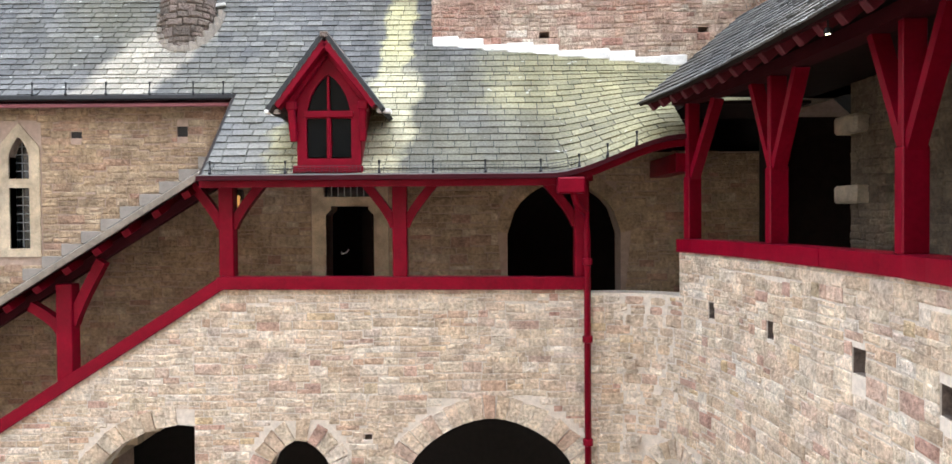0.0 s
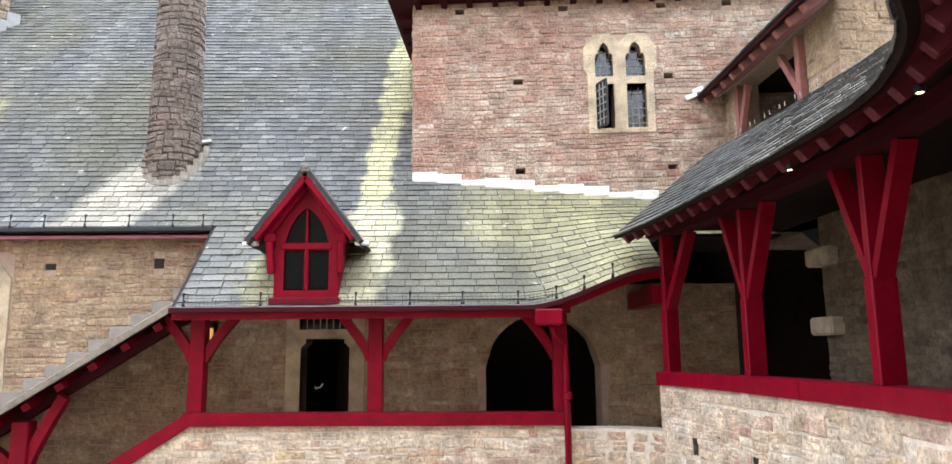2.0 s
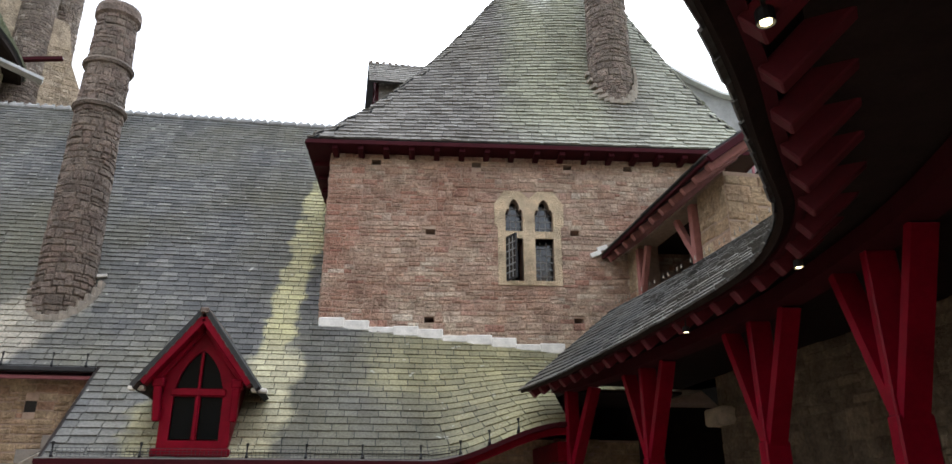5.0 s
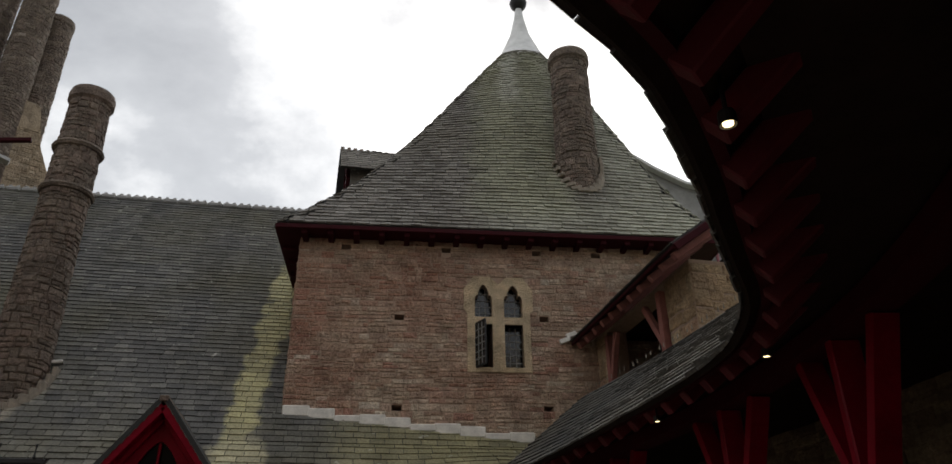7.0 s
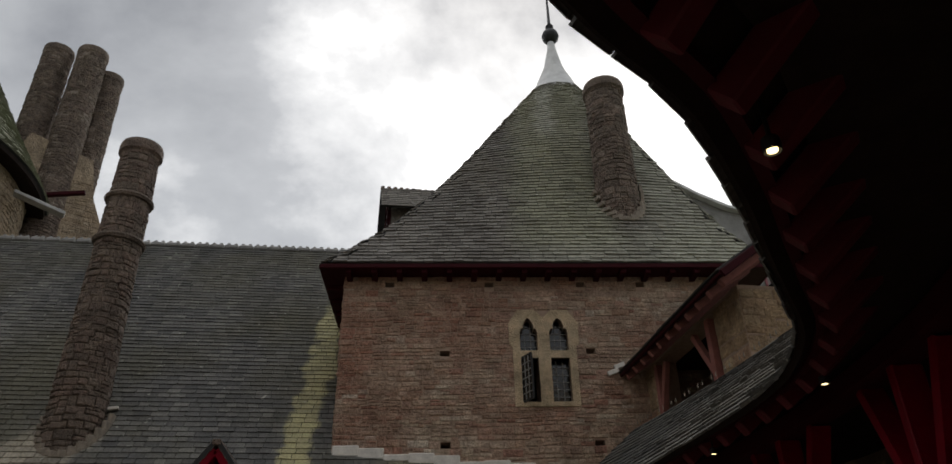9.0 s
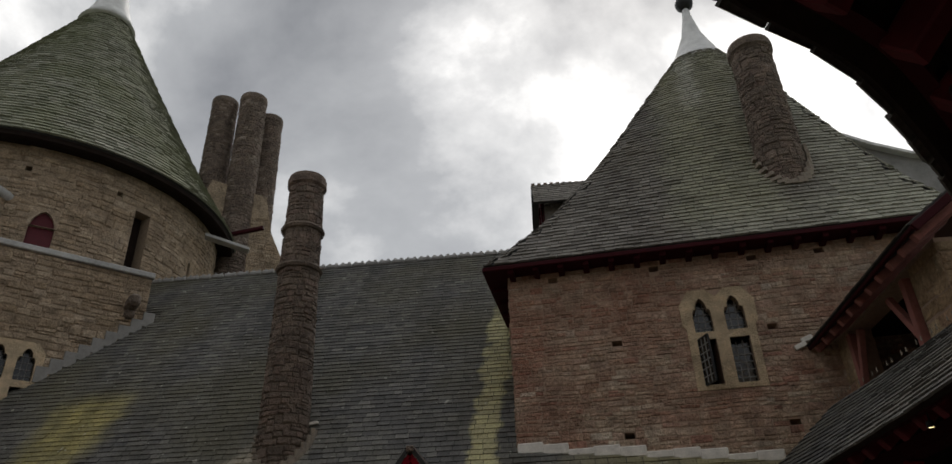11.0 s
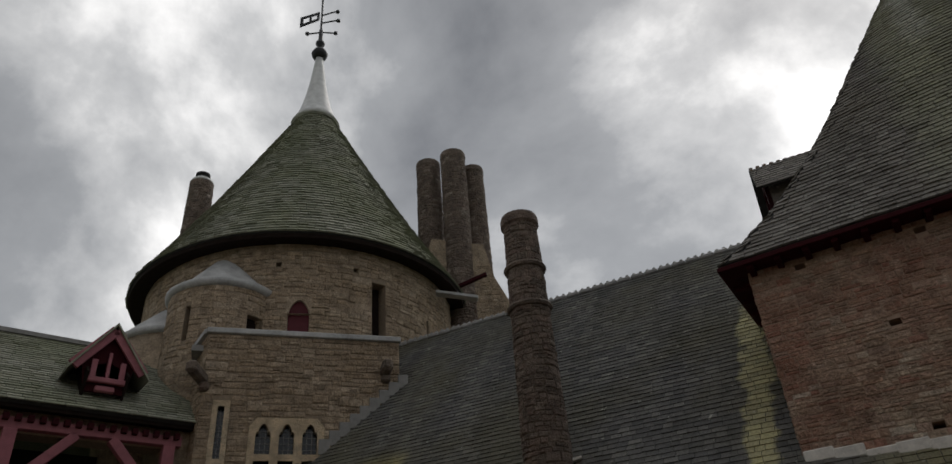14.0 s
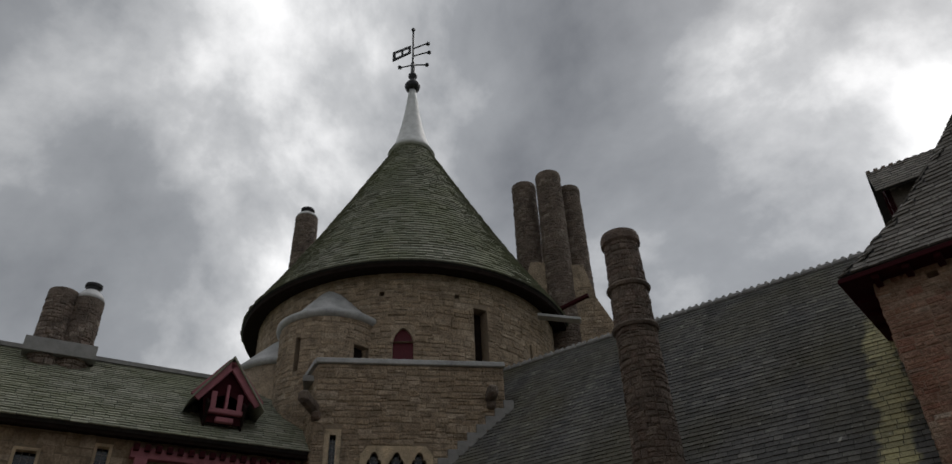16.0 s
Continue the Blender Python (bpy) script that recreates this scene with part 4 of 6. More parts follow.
# ---- chimneys ----
def stone_flue(name, label, centre, z0, z1, r0, r1, bands=(), material=M_DARKSTONE, cap=0.06, seed=1, focus=False, lead_top=False):
    """A round stone stack of courses with roll bands and a moulded top."""
    top = thing(name, label, "chimney")
    bm = bmesh.new()
    lathe(bm, [(r0 - 0.02, z0), (r1 - 0.02, z1)], centre, 28)
    shaft = smooth(part("shaft", bm, M_MORTAR_DARK if material in (M_DARKSTONE, M_STACK) else M_MORTAR_GREY, top))
    bm = bmesh.new()
    lathe(bm, [(r1, z1 - 0.22), (r1 + cap, z1 - 0.16), (r1 + cap, z1 - 0.02), (r1 + cap * 0.6, z1 + 0.06), (r1 * 0.72, z1 + 0.08), (r1 * 0.68, z1 - 0.2)], centre, 28)
    part("cap", bm, material, top)
    if lead_top:
        bm = bmesh.new()
        lathe(bm, [(r1 + 0.02, z1 + 0.05), (r1 * 0.9, z1 + 0.2), (r1 * 0.55, z1 + 0.34), (r1 * 0.5, z1 + 0.36)], centre, 20)
        smooth(part("lead_top", bm, M_LEAD, top, "pale lead weathering"))
        bm = bmesh.new()
        lathe(bm, [(r1 * 0.46, z1 + 0.3), (r1 * 0.5, z1 + 0.46), (r1 * 0.62, z1 + 0.48), (r1 * 0.62, z1 + 0.55), (r1 * 0.4, z1 + 0.55)], centre, 20)
        part("pot", bm, M_IRON, top)
    for z in bands:
        r = r0 + (r1 - r0) * (z - z0) / (z1 - z0)
        bm = bmesh.new()
        lathe(bm, [(r, z - 0.06), (r + 0.05, z - 0.05), (r + 0.075, z), (r + 0.05, z + 0.05), (r, z + 0.06)], centre, 28)
        part("band", bm, material, top)

    class Taper:
        def at(self, u, v, d=0.0):
            r = r0 + (r1 - r0) * (v - z0) / (z1 - z0) + d
            return Vector((centre[0] + r * math.cos(u / r0), centre[1] + r * math.sin(u / r0), v))
    lay(shaft, Taper(), z0, z1 - 0.18, lambda a, b: [(-math.pi * r0, math.pi * r0)], "stone", material, (0.14, 0.3), 0.12, 0.018, proud=-0.012, focus=(centre[0], centre[1], (z0 + z1) / 2) if focus else None, limit=150, seed=seed)
    return top


def soaker(parent_name, label, centre, r, surf_z, slope, category="flashing"):
    """Stepped pale flashing round a stack on a slope."""
    top = thing(parent_name, label, category)
    for i in range(15):
        a = -math.pi + math.pi * i / 14.0
        x, y = centre[0] + (r + 0.07) * math.cos(a), centre[1] + (r + 0.07) * math.sin(a)
        bm = bmesh.new()
        t = Vector((-math.sin(a), math.cos(a), 0))
        z = surf_z(x, y)
        beam(bm, Vector((x, y, z + 0.03)) - t * 0.1, Vector((x, y, z + 0.03)) + t * 0.1, 0.07, 0.08 + 0.12 * max(0.0, math.cos(a)))
        part("flashing_step", bm, M_VERGE, top)


hall_flue = stone_flue("chimney_stack", "tall round dark stone chimney with two roll bands", (-4.77, 12.35), E + 2.2, E + 8.68, 0.46, 0.34, (E + 6.6, E + 7.48), focus=True, seed=31)
soaker("chimney_flashing", "pale stepped flashing at the foot of the stone chimney", (-4.72, 12.35), 0.44, hall_z, PITCH_HI)
keep_flue = stone_flue("chimney_stack", "round dark stone chimney rising from the keep roof", (4.77, 12.43), E + 6.9, E + 11.1, 0.45, 0.405, seed=32)
soaker("chimney_flashing", "pale stepped slates at the foot of the keep chimney", (4.77, 12.43), 0.43, lambda x, y: E + 7.5 + 0.13 * (x - 4.51) + 1.87 * (y - 12.02), 1.3)


for x, y in ((-4.3, 12.5), (-0.78, 14.5)):
    bm = bmesh.new()
    z = hall_z(x, y)
    beam(bm, (x - 0.1, y - 0.05, z + 0.05), (x + 0.1, y, z + 0.09), 0.12, 0.05)
    tagged(part("lead_tack", bm, M_FLASH), "small white lead tack bent up on the slates", "flashing")

# gabled dormer on the keep roof's left side, lead-clad dormer on its right
kd = thing("slate_dormer", "small slate-hung gabled dormer on the keep roof", "dormer")
KD = Plane((0.0, 14.1, E), (0.06, -1, 0))
bm = bmesh.new()
plate(bm, KD, [(-0.45, 7.9), (0.45, 7.9), (0.45, 8.6), (0, 9.1), (-0.45, 8.6)], [rect_poly(-0.3, 0.3, 8.05, 8.6)], 0.08)
part("front", bm, M_MAROON, kd)
for s in (-1, 1):
    a, b = KD.at(s * 0.75, 8.32, 0.15), KD.at(0, 9.22, 0.15)
    sf = Plane(a + Vector((2.6 if s < 0 else 0, 0, 0)), (1 if s > 0 else -1, 0, 0), b - a)
    bm = bmesh.new()
    sheet(bm, sf.at, 0, 2.6, 0, (b - a).length, 1, 1, 0.05)
    slope = part("roof_slope", bm, M_BED, kd)
    lay(slope, sf, -0.02, (b - a).length, lambda p, q: [(0, 2.6)], "slate", M_SLATE_KEEP, (0.18, 0.3), 0.13, 0.016, seed=190 + s)
    bm = bmesh.new()
    beam(bm, KD.at(s * 0.42, 8.2, 0), KD.at(s * 0.42, 8.2, -2.2), 0.06, 0.8)
    part("cheek", bm, M_SLATE_KEEP, kd)
for i in range(14):
    bm = bmesh.new()
    p = KD.at(0, 9.24, 0.1 - i * 0.14)
    box(bm, p - Vector((0.04, 0.05, 0.06)), p + Vector((0.04, 0.05, 0.02)), 0.012)
    part("ridge_tile", bm, M_DARKSTONE, kd)
ld = thing("lead_dormer", "lead-clad dormer with red window frame on the keep roof", "dormer")
LD = Plane((6.8, 13.7, E), (1, -0.12, 0))
bm = bmesh.new()
plate(bm, LD, [(-0.2, 6.0), (1.75, 6.0), (1.75, 8.55), (1.0, 8.72), (0.3, 9.1), (-0.2, 9.45)], [], 1.6)
part("cheek", bm, M_LEADDARK, ld, "grey lead cheek")
bm = bmesh.new()
for a, b in (((-0.25, 9.52), (0.3, 9.14)), ((0.3, 9.14), (1.0, 8.76)), ((1.0, 8.76), (1.85, 8.58))):
    beam(bm, LD.at(*a, 0.05), LD.at(*b, 0.05), 0.25, 0.07)
part("roof_edge", bm, M_LEAD, ld)
for u in (1.5, 1.62, 1.74):
    bm = bmesh.new()
    beam(bm, LD.at(u, 6.8, 0.03), LD.at(u, 8.5, 0.03), 0.05, 0.05, LD.n)
    part("window_bar", bm, M_PAINT_DULL, ld)


# ---- round tower ----
TC = Vector((-15.46, 18.35, 0))
T_R, T_EAVE, T_TOP = 5.1, 11.85, 21.6
tower = thing("round_tower", "round grey-brown stone tower under a mossy cone roof", "tower")


def toward(centre, az_deg, r):
    """The angle round a drum at which the line of sight of that bearing first meets it."""
    d = Vector((math.sin(radians(az_deg)), math.cos(radians(az_deg)), 0))
    b = d.dot(centre)
    c = centre.length_squared - r * r
    t = b - math.sqrt(max(b * b - c, 0))
    q = d * t - centre
    return math.atan2(q.y, q.x)


def drum_wall(bm, centre, r, thick, z0, z1, openings, n=72):
    """A round wall with square openings right through it."""
    angs = sorted({-math.pi + 2 * math.pi * i / n for i in range(n)} | {a for o in openings for a in o[:2]})
    angs = [a for i, a in enumerate(angs) if i == 0 or a - angs[i - 1] > 1e-4]
    zs = sorted({z0, z1} | {z for o in openings for z in o[2:]})
    na, nz = len(angs), len(zs) - 1

    def solid(i, j):
        if j < 0 or j >= nz:
            return False
        a0 = angs[i % na]
        a1 = angs[(i + 1) % na] if (i + 1) % na else angs[0] + 2 * math.pi
        am, zm = (a0 + a1) / 2, (zs[j] + zs[j + 1]) / 2
        return not any(o[0] < am < o[1] and o[2] < zm < o[3] for o in openings)
    vv = {}

    def vert(i, j, inner):
        key = (i % na, j, inner)
        if key not in vv:
            rr = r - (thick if inner else 0)
            vv[key] = bm.verts.new((centre.x + rr * math.cos(angs[i % na]), centre.y + rr * math.sin(angs[i % na]), zs[j]))
        return vv[key]
    for i in range(na):
        for j in range(nz):
            if not solid(i, j):
                continue
            bm.faces.new([vert(i, j, 0), vert(i + 1, j, 0), vert(i + 1, j + 1, 0), vert(i, j + 1, 0)])
            bm.faces.new([vert(i, j, 1), vert(i, j + 1, 1), vert(i + 1, j + 1, 1), vert(i + 1, j, 1)])
            for (di, dj), (p, q) in (((-1, 0), ((0, 0), (0, 1))), ((1, 0), ((1, 0), (1, 1))), ((0, -1), ((0, 0), (1, 0))), ((0, 1), ((0, 1), (1, 1)))):
                if not solid(i + di, j + dj):
                    bm.faces.new([vert(i + p[0], j + p[1], 0), vert(i + q[0], j + q[1], 0), vert(i + q[0], j + q[1], 1), vert(i + p[0], j + p[1], 1)])


def drum_opening(centre, r, az, z0, z1, width):
    a = toward(centre, az, r)
    return (a - width / 2 / r, a + width / 2 / r, z0, z1)


SLOT = drum_opening(TC, T_R, -33.9, E + 9.1, E + 10.8, 0.46)
RED = drum_opening(TC, T_R, -40.56, E + 8.6, E + 9.98, 0.58)
TPUT = [drum_opening(TC, T_R, az, E + 11.0, E + 11.14, 0.14) for az in (-42.5, -35.9)]
TPUT += [drum_opening(TC, T_R, -29.8, E + 9.3, E + 10.2, 0.1)]
bm = bmesh.new()
drum_wall(bm, TC, T_R - 0.012, 0.5, E - 2, E + T_EAVE + 0.1, [SLOT, RED] + TPUT)
t_wall = part("wall", bm, M_MORTAR_GREY, tower)
T_DRUM = Drum((TC.x, TC.y, 0), T_R, -math.pi)


def drum_spans(r, a_lo, a_hi, openings):
    def spans(v0, v1):
        res, at = [], (a_lo + math.pi) * r
        end = (a_hi + math.pi) * r
        for o in sorted(openings):
            if v1 > o[2] + 0.02 and v0 < o[3] - 0.02:
                res.append((at, (o[0] + math.pi) * r))
                at = (o[1] + math.pi) * r
        res.append((at, end))
        return [(a, b) for a, b in res if b - a > 0.03]
    return spans


t_face = math.atan2(-TC.y, -TC.x)
lay(t_wall, T_DRUM, E + 7.0, E + T_EAVE, drum_spans(T_R, t_face - 1.7, t_face + 1.9, [SLOT, RED] + TPUT), "stone", M_GREY, (0.2, 0.55), 0.17, 0.026, proud=-0.012, focus=(-12, 13.5, E + 10), seed=41)
bm = bmesh.new()
a = (RED[0] + RED[1]) / 2
rd = Vector((math.cos(a), math.sin(a), 0))
RP = Plane(TC + rd * (T_R - 0.09) + Vector((0, 0, E)), (-rd.y, rd.x, 0))
plate(bm, RP, arch_poly(-0.29, 0.29, 8.55, 9.55, 9.95, 0.5), [], 0.05)
part("shutter", bm, M_RAFTER, tower, "crimson pointed shutter")
bm = bmesh.new()
plate(bm, RP, [(-0.34, 9.5), (0.34, 9.5), (0.34, 10.02), (-0.34, 10.02)], [arch_poly(-0.27, 0.27, 9.505, 9.55, 9.93, 0.5)], 0.1, 0.1)
part("arch_head", bm, M_GREY, tower)
# near-black sheet behind the slot stands in for the shade inside
for o in (SLOT,):
    a = (o[0] + o[1]) / 2
    rd = Vector((math.cos(a), math.sin(a), 0))
    bm = bmesh.new()
    plate(bm, Plane(TC + rd * (T_R - 0.38), (-rd.y, rd.x, 0)), rect_poly(-0.3, 0.3, o[2] - 0.1, o[3] + 0.1), [], 0.04)
    part("slot_shade", bm, M_SHADEWOOD, tower)


class Cone:
    def __init__(self, c, r0, z0, r1, z1, flare):
        self.c, self.r0, self.z0, self.r1, self.z1, self.flare = c, r0, z0, r1, z1, flare

    def at(self, u, v, d=0.0):
        r = self.r1 + (self.r0 - self.r1) * ((1 - v) * (1 - self.flare) + self.flare * (1 - v) ** 4)
        sl = math.atan2(self.z1 - self.z0, self.r0 - self.r1)
        return self.c + Vector(((r + d * math.sin(sl)) * math.cos(u), (r + d * math.sin(sl)) * math.sin(u), self.z0 + (self.z1 - self.z0) * v + d * math.cos(sl)))


T_CONE = Cone(TC, 5.66, E + T_EAVE, 0.3, E + T_TOP, 0.06)
bm = bmesh.new()
sheet(bm, T_CONE.at, -math.pi, math.pi - 1e-4, 0, 1, 96, 10, 0.12)
t_roof = part("roof", bm, M_BED, tower, "cone of green-grey mossy slates")
unit_lay(t_roof, T_CONE, 62, 6.28, (0.2, 0.34), M_SLATE_GREEN, t_face - 1.65, t_face + 1.65, 0.05, focus=(-12, 13.5, E + 14), seed=44)
bm = bmesh.new()
lathe(bm, [(5.6, E + T_EAVE - 0.02), (5.6, E + T_EAVE - 0.16), (5.52, E + T_EAVE - 0.18), (5.0, E + T_EAVE - 0.1), (5.0, E + T_EAVE)], TC, 96)
part("eave", bm, M_SHADEWOOD, tower, "timber eave with shade in its colour")
bm = bmesh.new()
lathe(bm, [(1.0, E + 20.6), (0.8, E + 21.0), (0.62, E + 21.55), (0.46, E + 22.3), (0.33, E + 23.1), (0.22, E + 24.0), (0.16, E + 24.5)], TC, 22)
smooth(part("lead_cap", bm, M_LEAD, tower, "pale lead spire"))
bm = bmesh.new()
lathe(bm, [(0.1, E + 24.45), (0.3, E + 24.6), (0.36, E + 24.8), (0.26, E + 25.0), (0.12, E + 25.1), (0.12, E + 25.3), (0.2, E + 25.4), (0.2, E + 25.5), (0.1, E + 25.6), (0.09, E + 26.3), (0.05, E + 26.4), (0.04, E + 28.6)], TC, 18)
smooth(part("finial", bm, M_IRON, tower, "dark turned finial"))
vane = thing("weather_vane", "dark iron weather vane with pierced banner and scrolls", "weather vane")
VN = Plane((TC.x, TC.y, E), Vector((0.76, 0.65, 0)))
bm = bmesh.new()
plate(bm, VN, [(-0.95, 26.35), (-0.1, 27.0), (-0.1, 27.55), (-0.95, 27.0)], [[(-0.8, 26.65), (-0.55, 26.82), (-0.55, 27.1), (-0.8, 26.94)], [(-0.45, 26.9), (-0.22, 27.06), (-0.22, 27.3), (-0.45, 27.16)]], 0.03)
part("banner", bm, M_IRON, vane)
for v0, v1, l in ((27.3, 27.7, 0.7), (26.8, 27.1, 0.75), (26.2, 26.25, 0.65), (26.2, 26.0, -0.6)):
    bm = bmesh.new()
    tube(bm, [VN.at(0, v0), VN.at(l * 0.6, v0 + (v1 - v0) * 0.7), VN.at(l * 0.9, v1), VN.at(l, v1 + 0.05)], 0.035, 8)
    c = VN.at(l, v1)
    bmesh.ops.create_icosphere(bm, subdivisions=1, radius=0.11, matrix=Matrix.Translation(c))
    part("scroll", bm, M_IRON, vane)
bm = bmesh.new()
bmesh.ops.create_icosphere(bm, subdivisions=2, radius=0.1, matrix=Matrix.Translation((TC.x, TC.y, E + 28.65)))
tube(bm, [(TC.x, TC.y, E + 26.2), (TC.x, TC.y, E + 28.65)], 0.045, 8)
part("spindle", bm, M_IRON, vane)

# stair turret at the tower's side
UC = Vector((-14.50, 13.78, 0))
turret = thing("stair_turret", "small round stone stair turret with a lead cap", "turret")
U_R = 1.47
U_DOOR = drum_opening(UC, U_R, -43.95, E + 8.5, E + 9.3, 0.5)
U_SLIT = drum_opening(UC, U_R, -49.2, E + 8.5, E + 9.5, 0.16)
bm = bmesh.new()
drum_wall(bm, UC, U_R - 0.012, 0.3, E + 4.5, E + 10.2, [U_DOOR, U_SLIT], 48)
u_wall = part("wall", bm, M_MORTAR_GREY, turret)
u_face = math.atan2(-UC.y, -UC.x)
lay(u_wall, Drum((UC.x, UC.y, 0), U_R, -math.pi), E + 6.5, E + 10.08, drum_spans(U_R, u_face - 1.8, u_face + 1.8, [U_DOOR, U_SLIT]), "stone", M_GREY, (0.2, 0.45), 0.17, 0.018, proud=-0.012, seed=46)
bm = bmesh.new()
lathe(bm, [(U_R - 0.1, E + 10.02), (U_R + 0.06, E + 10.05), (U_R + 0.12, E + 10.13), (U_R + 0.12, E + 10.22), (U_R + 0.02, E + 10.28), (1.2, E + 10.5), (0.75, E + 11.05), (0.4, E + 11.48), (0.16, E + 11.72), (0.02, E + 11.8)], UC, 36)
smooth(part("lead_cap", bm, M_LEADMID, turret, "weathered domed lead cap"))
a = (U_DOOR[0] + U_DOOR[1]) / 2
rd = Vector((math.cos(a), math.sin(a), 0))
# near-black panel fills the arch in place of its shade
bm = bmesh.new()
plate(bm, Plane(UC + rd * (U_R - 0.22), (-rd.y, rd.x, 0)), rect_poly(-0.3, 0.3, E + 8.4, E + 9.45), [], 0.04)
part("door", bm, M_SHADEWOOD, turret, "dark door in shade")

# low lead-topped bay at the tower's far side
bm = bmesh.new()
bay = thing("tower_bay", "low curved stone bay with pale lead coping", "bay")
BC = Vector((-16.40, 14.23, 0))
lathe(bm, [(1.9, E + 4), (1.9, E + 9.2)], BC, 40)
smooth(part("wall", bm, M_GREY, bay))
bm = bmesh.new()
lathe(bm, [(1.88, E + 9.15), (2.0, E + 9.2), (2.0, E + 9.32), (1.9, E + 9.38), (0.9, E + 10.4), (0.02, E + 10.9)], BC, 40)
smooth(part("lead_cap", bm, M_LEADMID, bay))

# triple stack with a spreading foot
for k, (az, dist, top, r) in enumerate(((-29.14, 24.2, 18.8, 0.47), (-26.71, 23.6, 18.76, 0.48), (-24.94, 24.4, 18.53, 0.44))):
    c = (dist * math.sin(radians(az)), dist * math.cos(radians(az)))
    o = stone_flue("chimney_stack", "round weathered stone stack of a cluster of three", c, E + 11.0, E + top, r + 0.06, r, material=M_STACK, cap=0.03, seed=50 + k)
    tagged(o, group="clustered chimney stacks")
stack_foot = thing("stack_foot", "spreading stone foot below the clustered chimney stacks", "chimney base")
bm = bmesh.new()
d = Vector((math.sin(radians(-26.8)), math.cos(radians(-26.8)), 0))
s = Vector((d.y, -d.x, 0))
c = d * 24.0
pts = [(-2.0, 0), (2.1, 0), (2.1, 11.2), (1.75, 11.9), (1.25, 13.0), (0.95, 14.4), (-0.95, 14.8), (-1.5, 13.2), (-2.0, 12.2)]
plate(bm, Plane(c - d * 0.6 + Vector((0, 0, E)), s), pts, [], 1.3)
foot_wall = part("masonry", bm, M_GREY, stack_foot)
lay(foot_wall, Plane(c - d * 0.6 + Vector((0, 0, E)), s), 8.0, 13.5, spans_of(pts, []), "stone", M_GREY, (0.2, 0.5), 0.17, 0.02, seed=55)
bm = bmesh.new()
p = d * 22.2 + s * -0.6
beam(bm, (p.x, p.y, E + 11.85), Vector((p.x, p.y, E + 12.15)) + s * 1.5 - d * 0.6, 0.14, 0.11)
tagged(part("waterspout", bm, M_MAROON), "dark red timber waterspout under the tower eave", "waterspout")
bm = bmesh.new()
p0, p1 = d * 21.0 - s * 0.79, d * 21.0 + s * 0.53
beam(bm, (p0.x, p0.y, E + 11.25), (p1.x, p1.y, E + 10.95), 0.3, 0.09)
part("coping", bm, M_LEADMID, stack_foot, "weathered lead coping")

# dark chimney behind the cone
stone_flue("chimney_stack", "plain round stone chimney behind the cone roof", (27 * math.sin(radians(-49.65)), 27 * math.cos(radians(-49.65))), E + 11, E + 19.1, 0.60, 0.47, material=M_STACK, cap=0.01, seed=57, lead_top=True)

# ---- square block before the tower ----
P1, P2 = Vector((-13.215, 11.658, E)), Vector((-9.56, 15.14, E))
BLOCK = Plane(P1, P2 - P1)
BW, BU0 = (P2 - P1).length, 0.38
LIGHTS = []
for k in range(3):
    u = 1.67 + 0.53 * k
    LIGHTS += [trefoil(u, u + 0.34, 5.26, 5.65, 5.97), rect_poly(u, u + 0.34, 3.79, 5.11)]
BSLIT = rect_poly(0.78, 0.93, 5.15, 6.36)
block = thing("square_block", "grey-brown stone block with parapet before the tower", "building")
bm = bmesh.new()
plate(bm, BLOCK, rect_poly(BU0, BW, -4, 8.2), LIGHTS + [BSLIT], 0.5)
b_wall = part("wall", bm, M_MORTAR_GREY, block)
bm = bmesh.new()
BL_DIR = Vector((0.87, -0.49, 0)).normalized()
BL_LEN = 2.4
BL = Plane(BLOCK.at(BU0, 0, -0.01) - BL_DIR * BL_LEN, BL_DIR)
plate(bm, BL, rect_poly(0, BL_LEN - 0.01, -4, 8.2), [], 0.4)
bl_wall = part("side_wall", bm, M_MORTAR_GREY, block)
bm = bmesh.new()
BR = Plane(BLOCK.at(BW, 0, -0.02), -BLOCK.n)
plate(bm, BR, rect_poly(0, 4, -4, 8.2), [], 0.4)
part("side_wall", bm, M_MORTAR_GREY, block)
SUR3 = [(1.51, 3.69), (3.23, 3.69), (3.23, 5.89), (3.06, 6.11), (1.68, 6.11), (1.51, 5.89)]
lay(b_wall, BLOCK, 2.0, 8.18, spans_of(rect_poly(BU0, BW, 1, 8.2), [SUR3, rect_poly(0.66, 1.05, 5.03, 6.5)]), "stone", M_GREY, (0.2, 0.55), 0.155, 0.026, focus=BLOCK.at(2.5, 6, 0), seed=61)
lay(bl_wall, BL, 4.0, 8.18, spans_of(rect_poly(0, BL_LEN - 0.02, 3, 8.2), []), "stone", M_GREY, (0.2, 0.5), 0.155, 0.02, seed=62)
bm = bmesh.new()
box(bm, (BU0 - 0.06, -0.1, 8.18), (BW + 0.04, 0.42, 8.32), 0.02, Matrix((BLOCK.u, -BLOCK.n, BLOCK.v)).transposed().to_4x4())
for v in bm.verts:
    v.co = v.co + P1
part("coping", bm, M_LEADMID, block, "weathered lead parapet coping")
bm = bmesh.new()
a, b = BL.at(BL_LEN - 0.03, 8.252, -0.1), BL.at(0, 8.252, -0.1)
beam(bm, a, b, 0.4, 0.13)
part("coping", bm, M_LEADMID, block)
bm = bmesh.new()
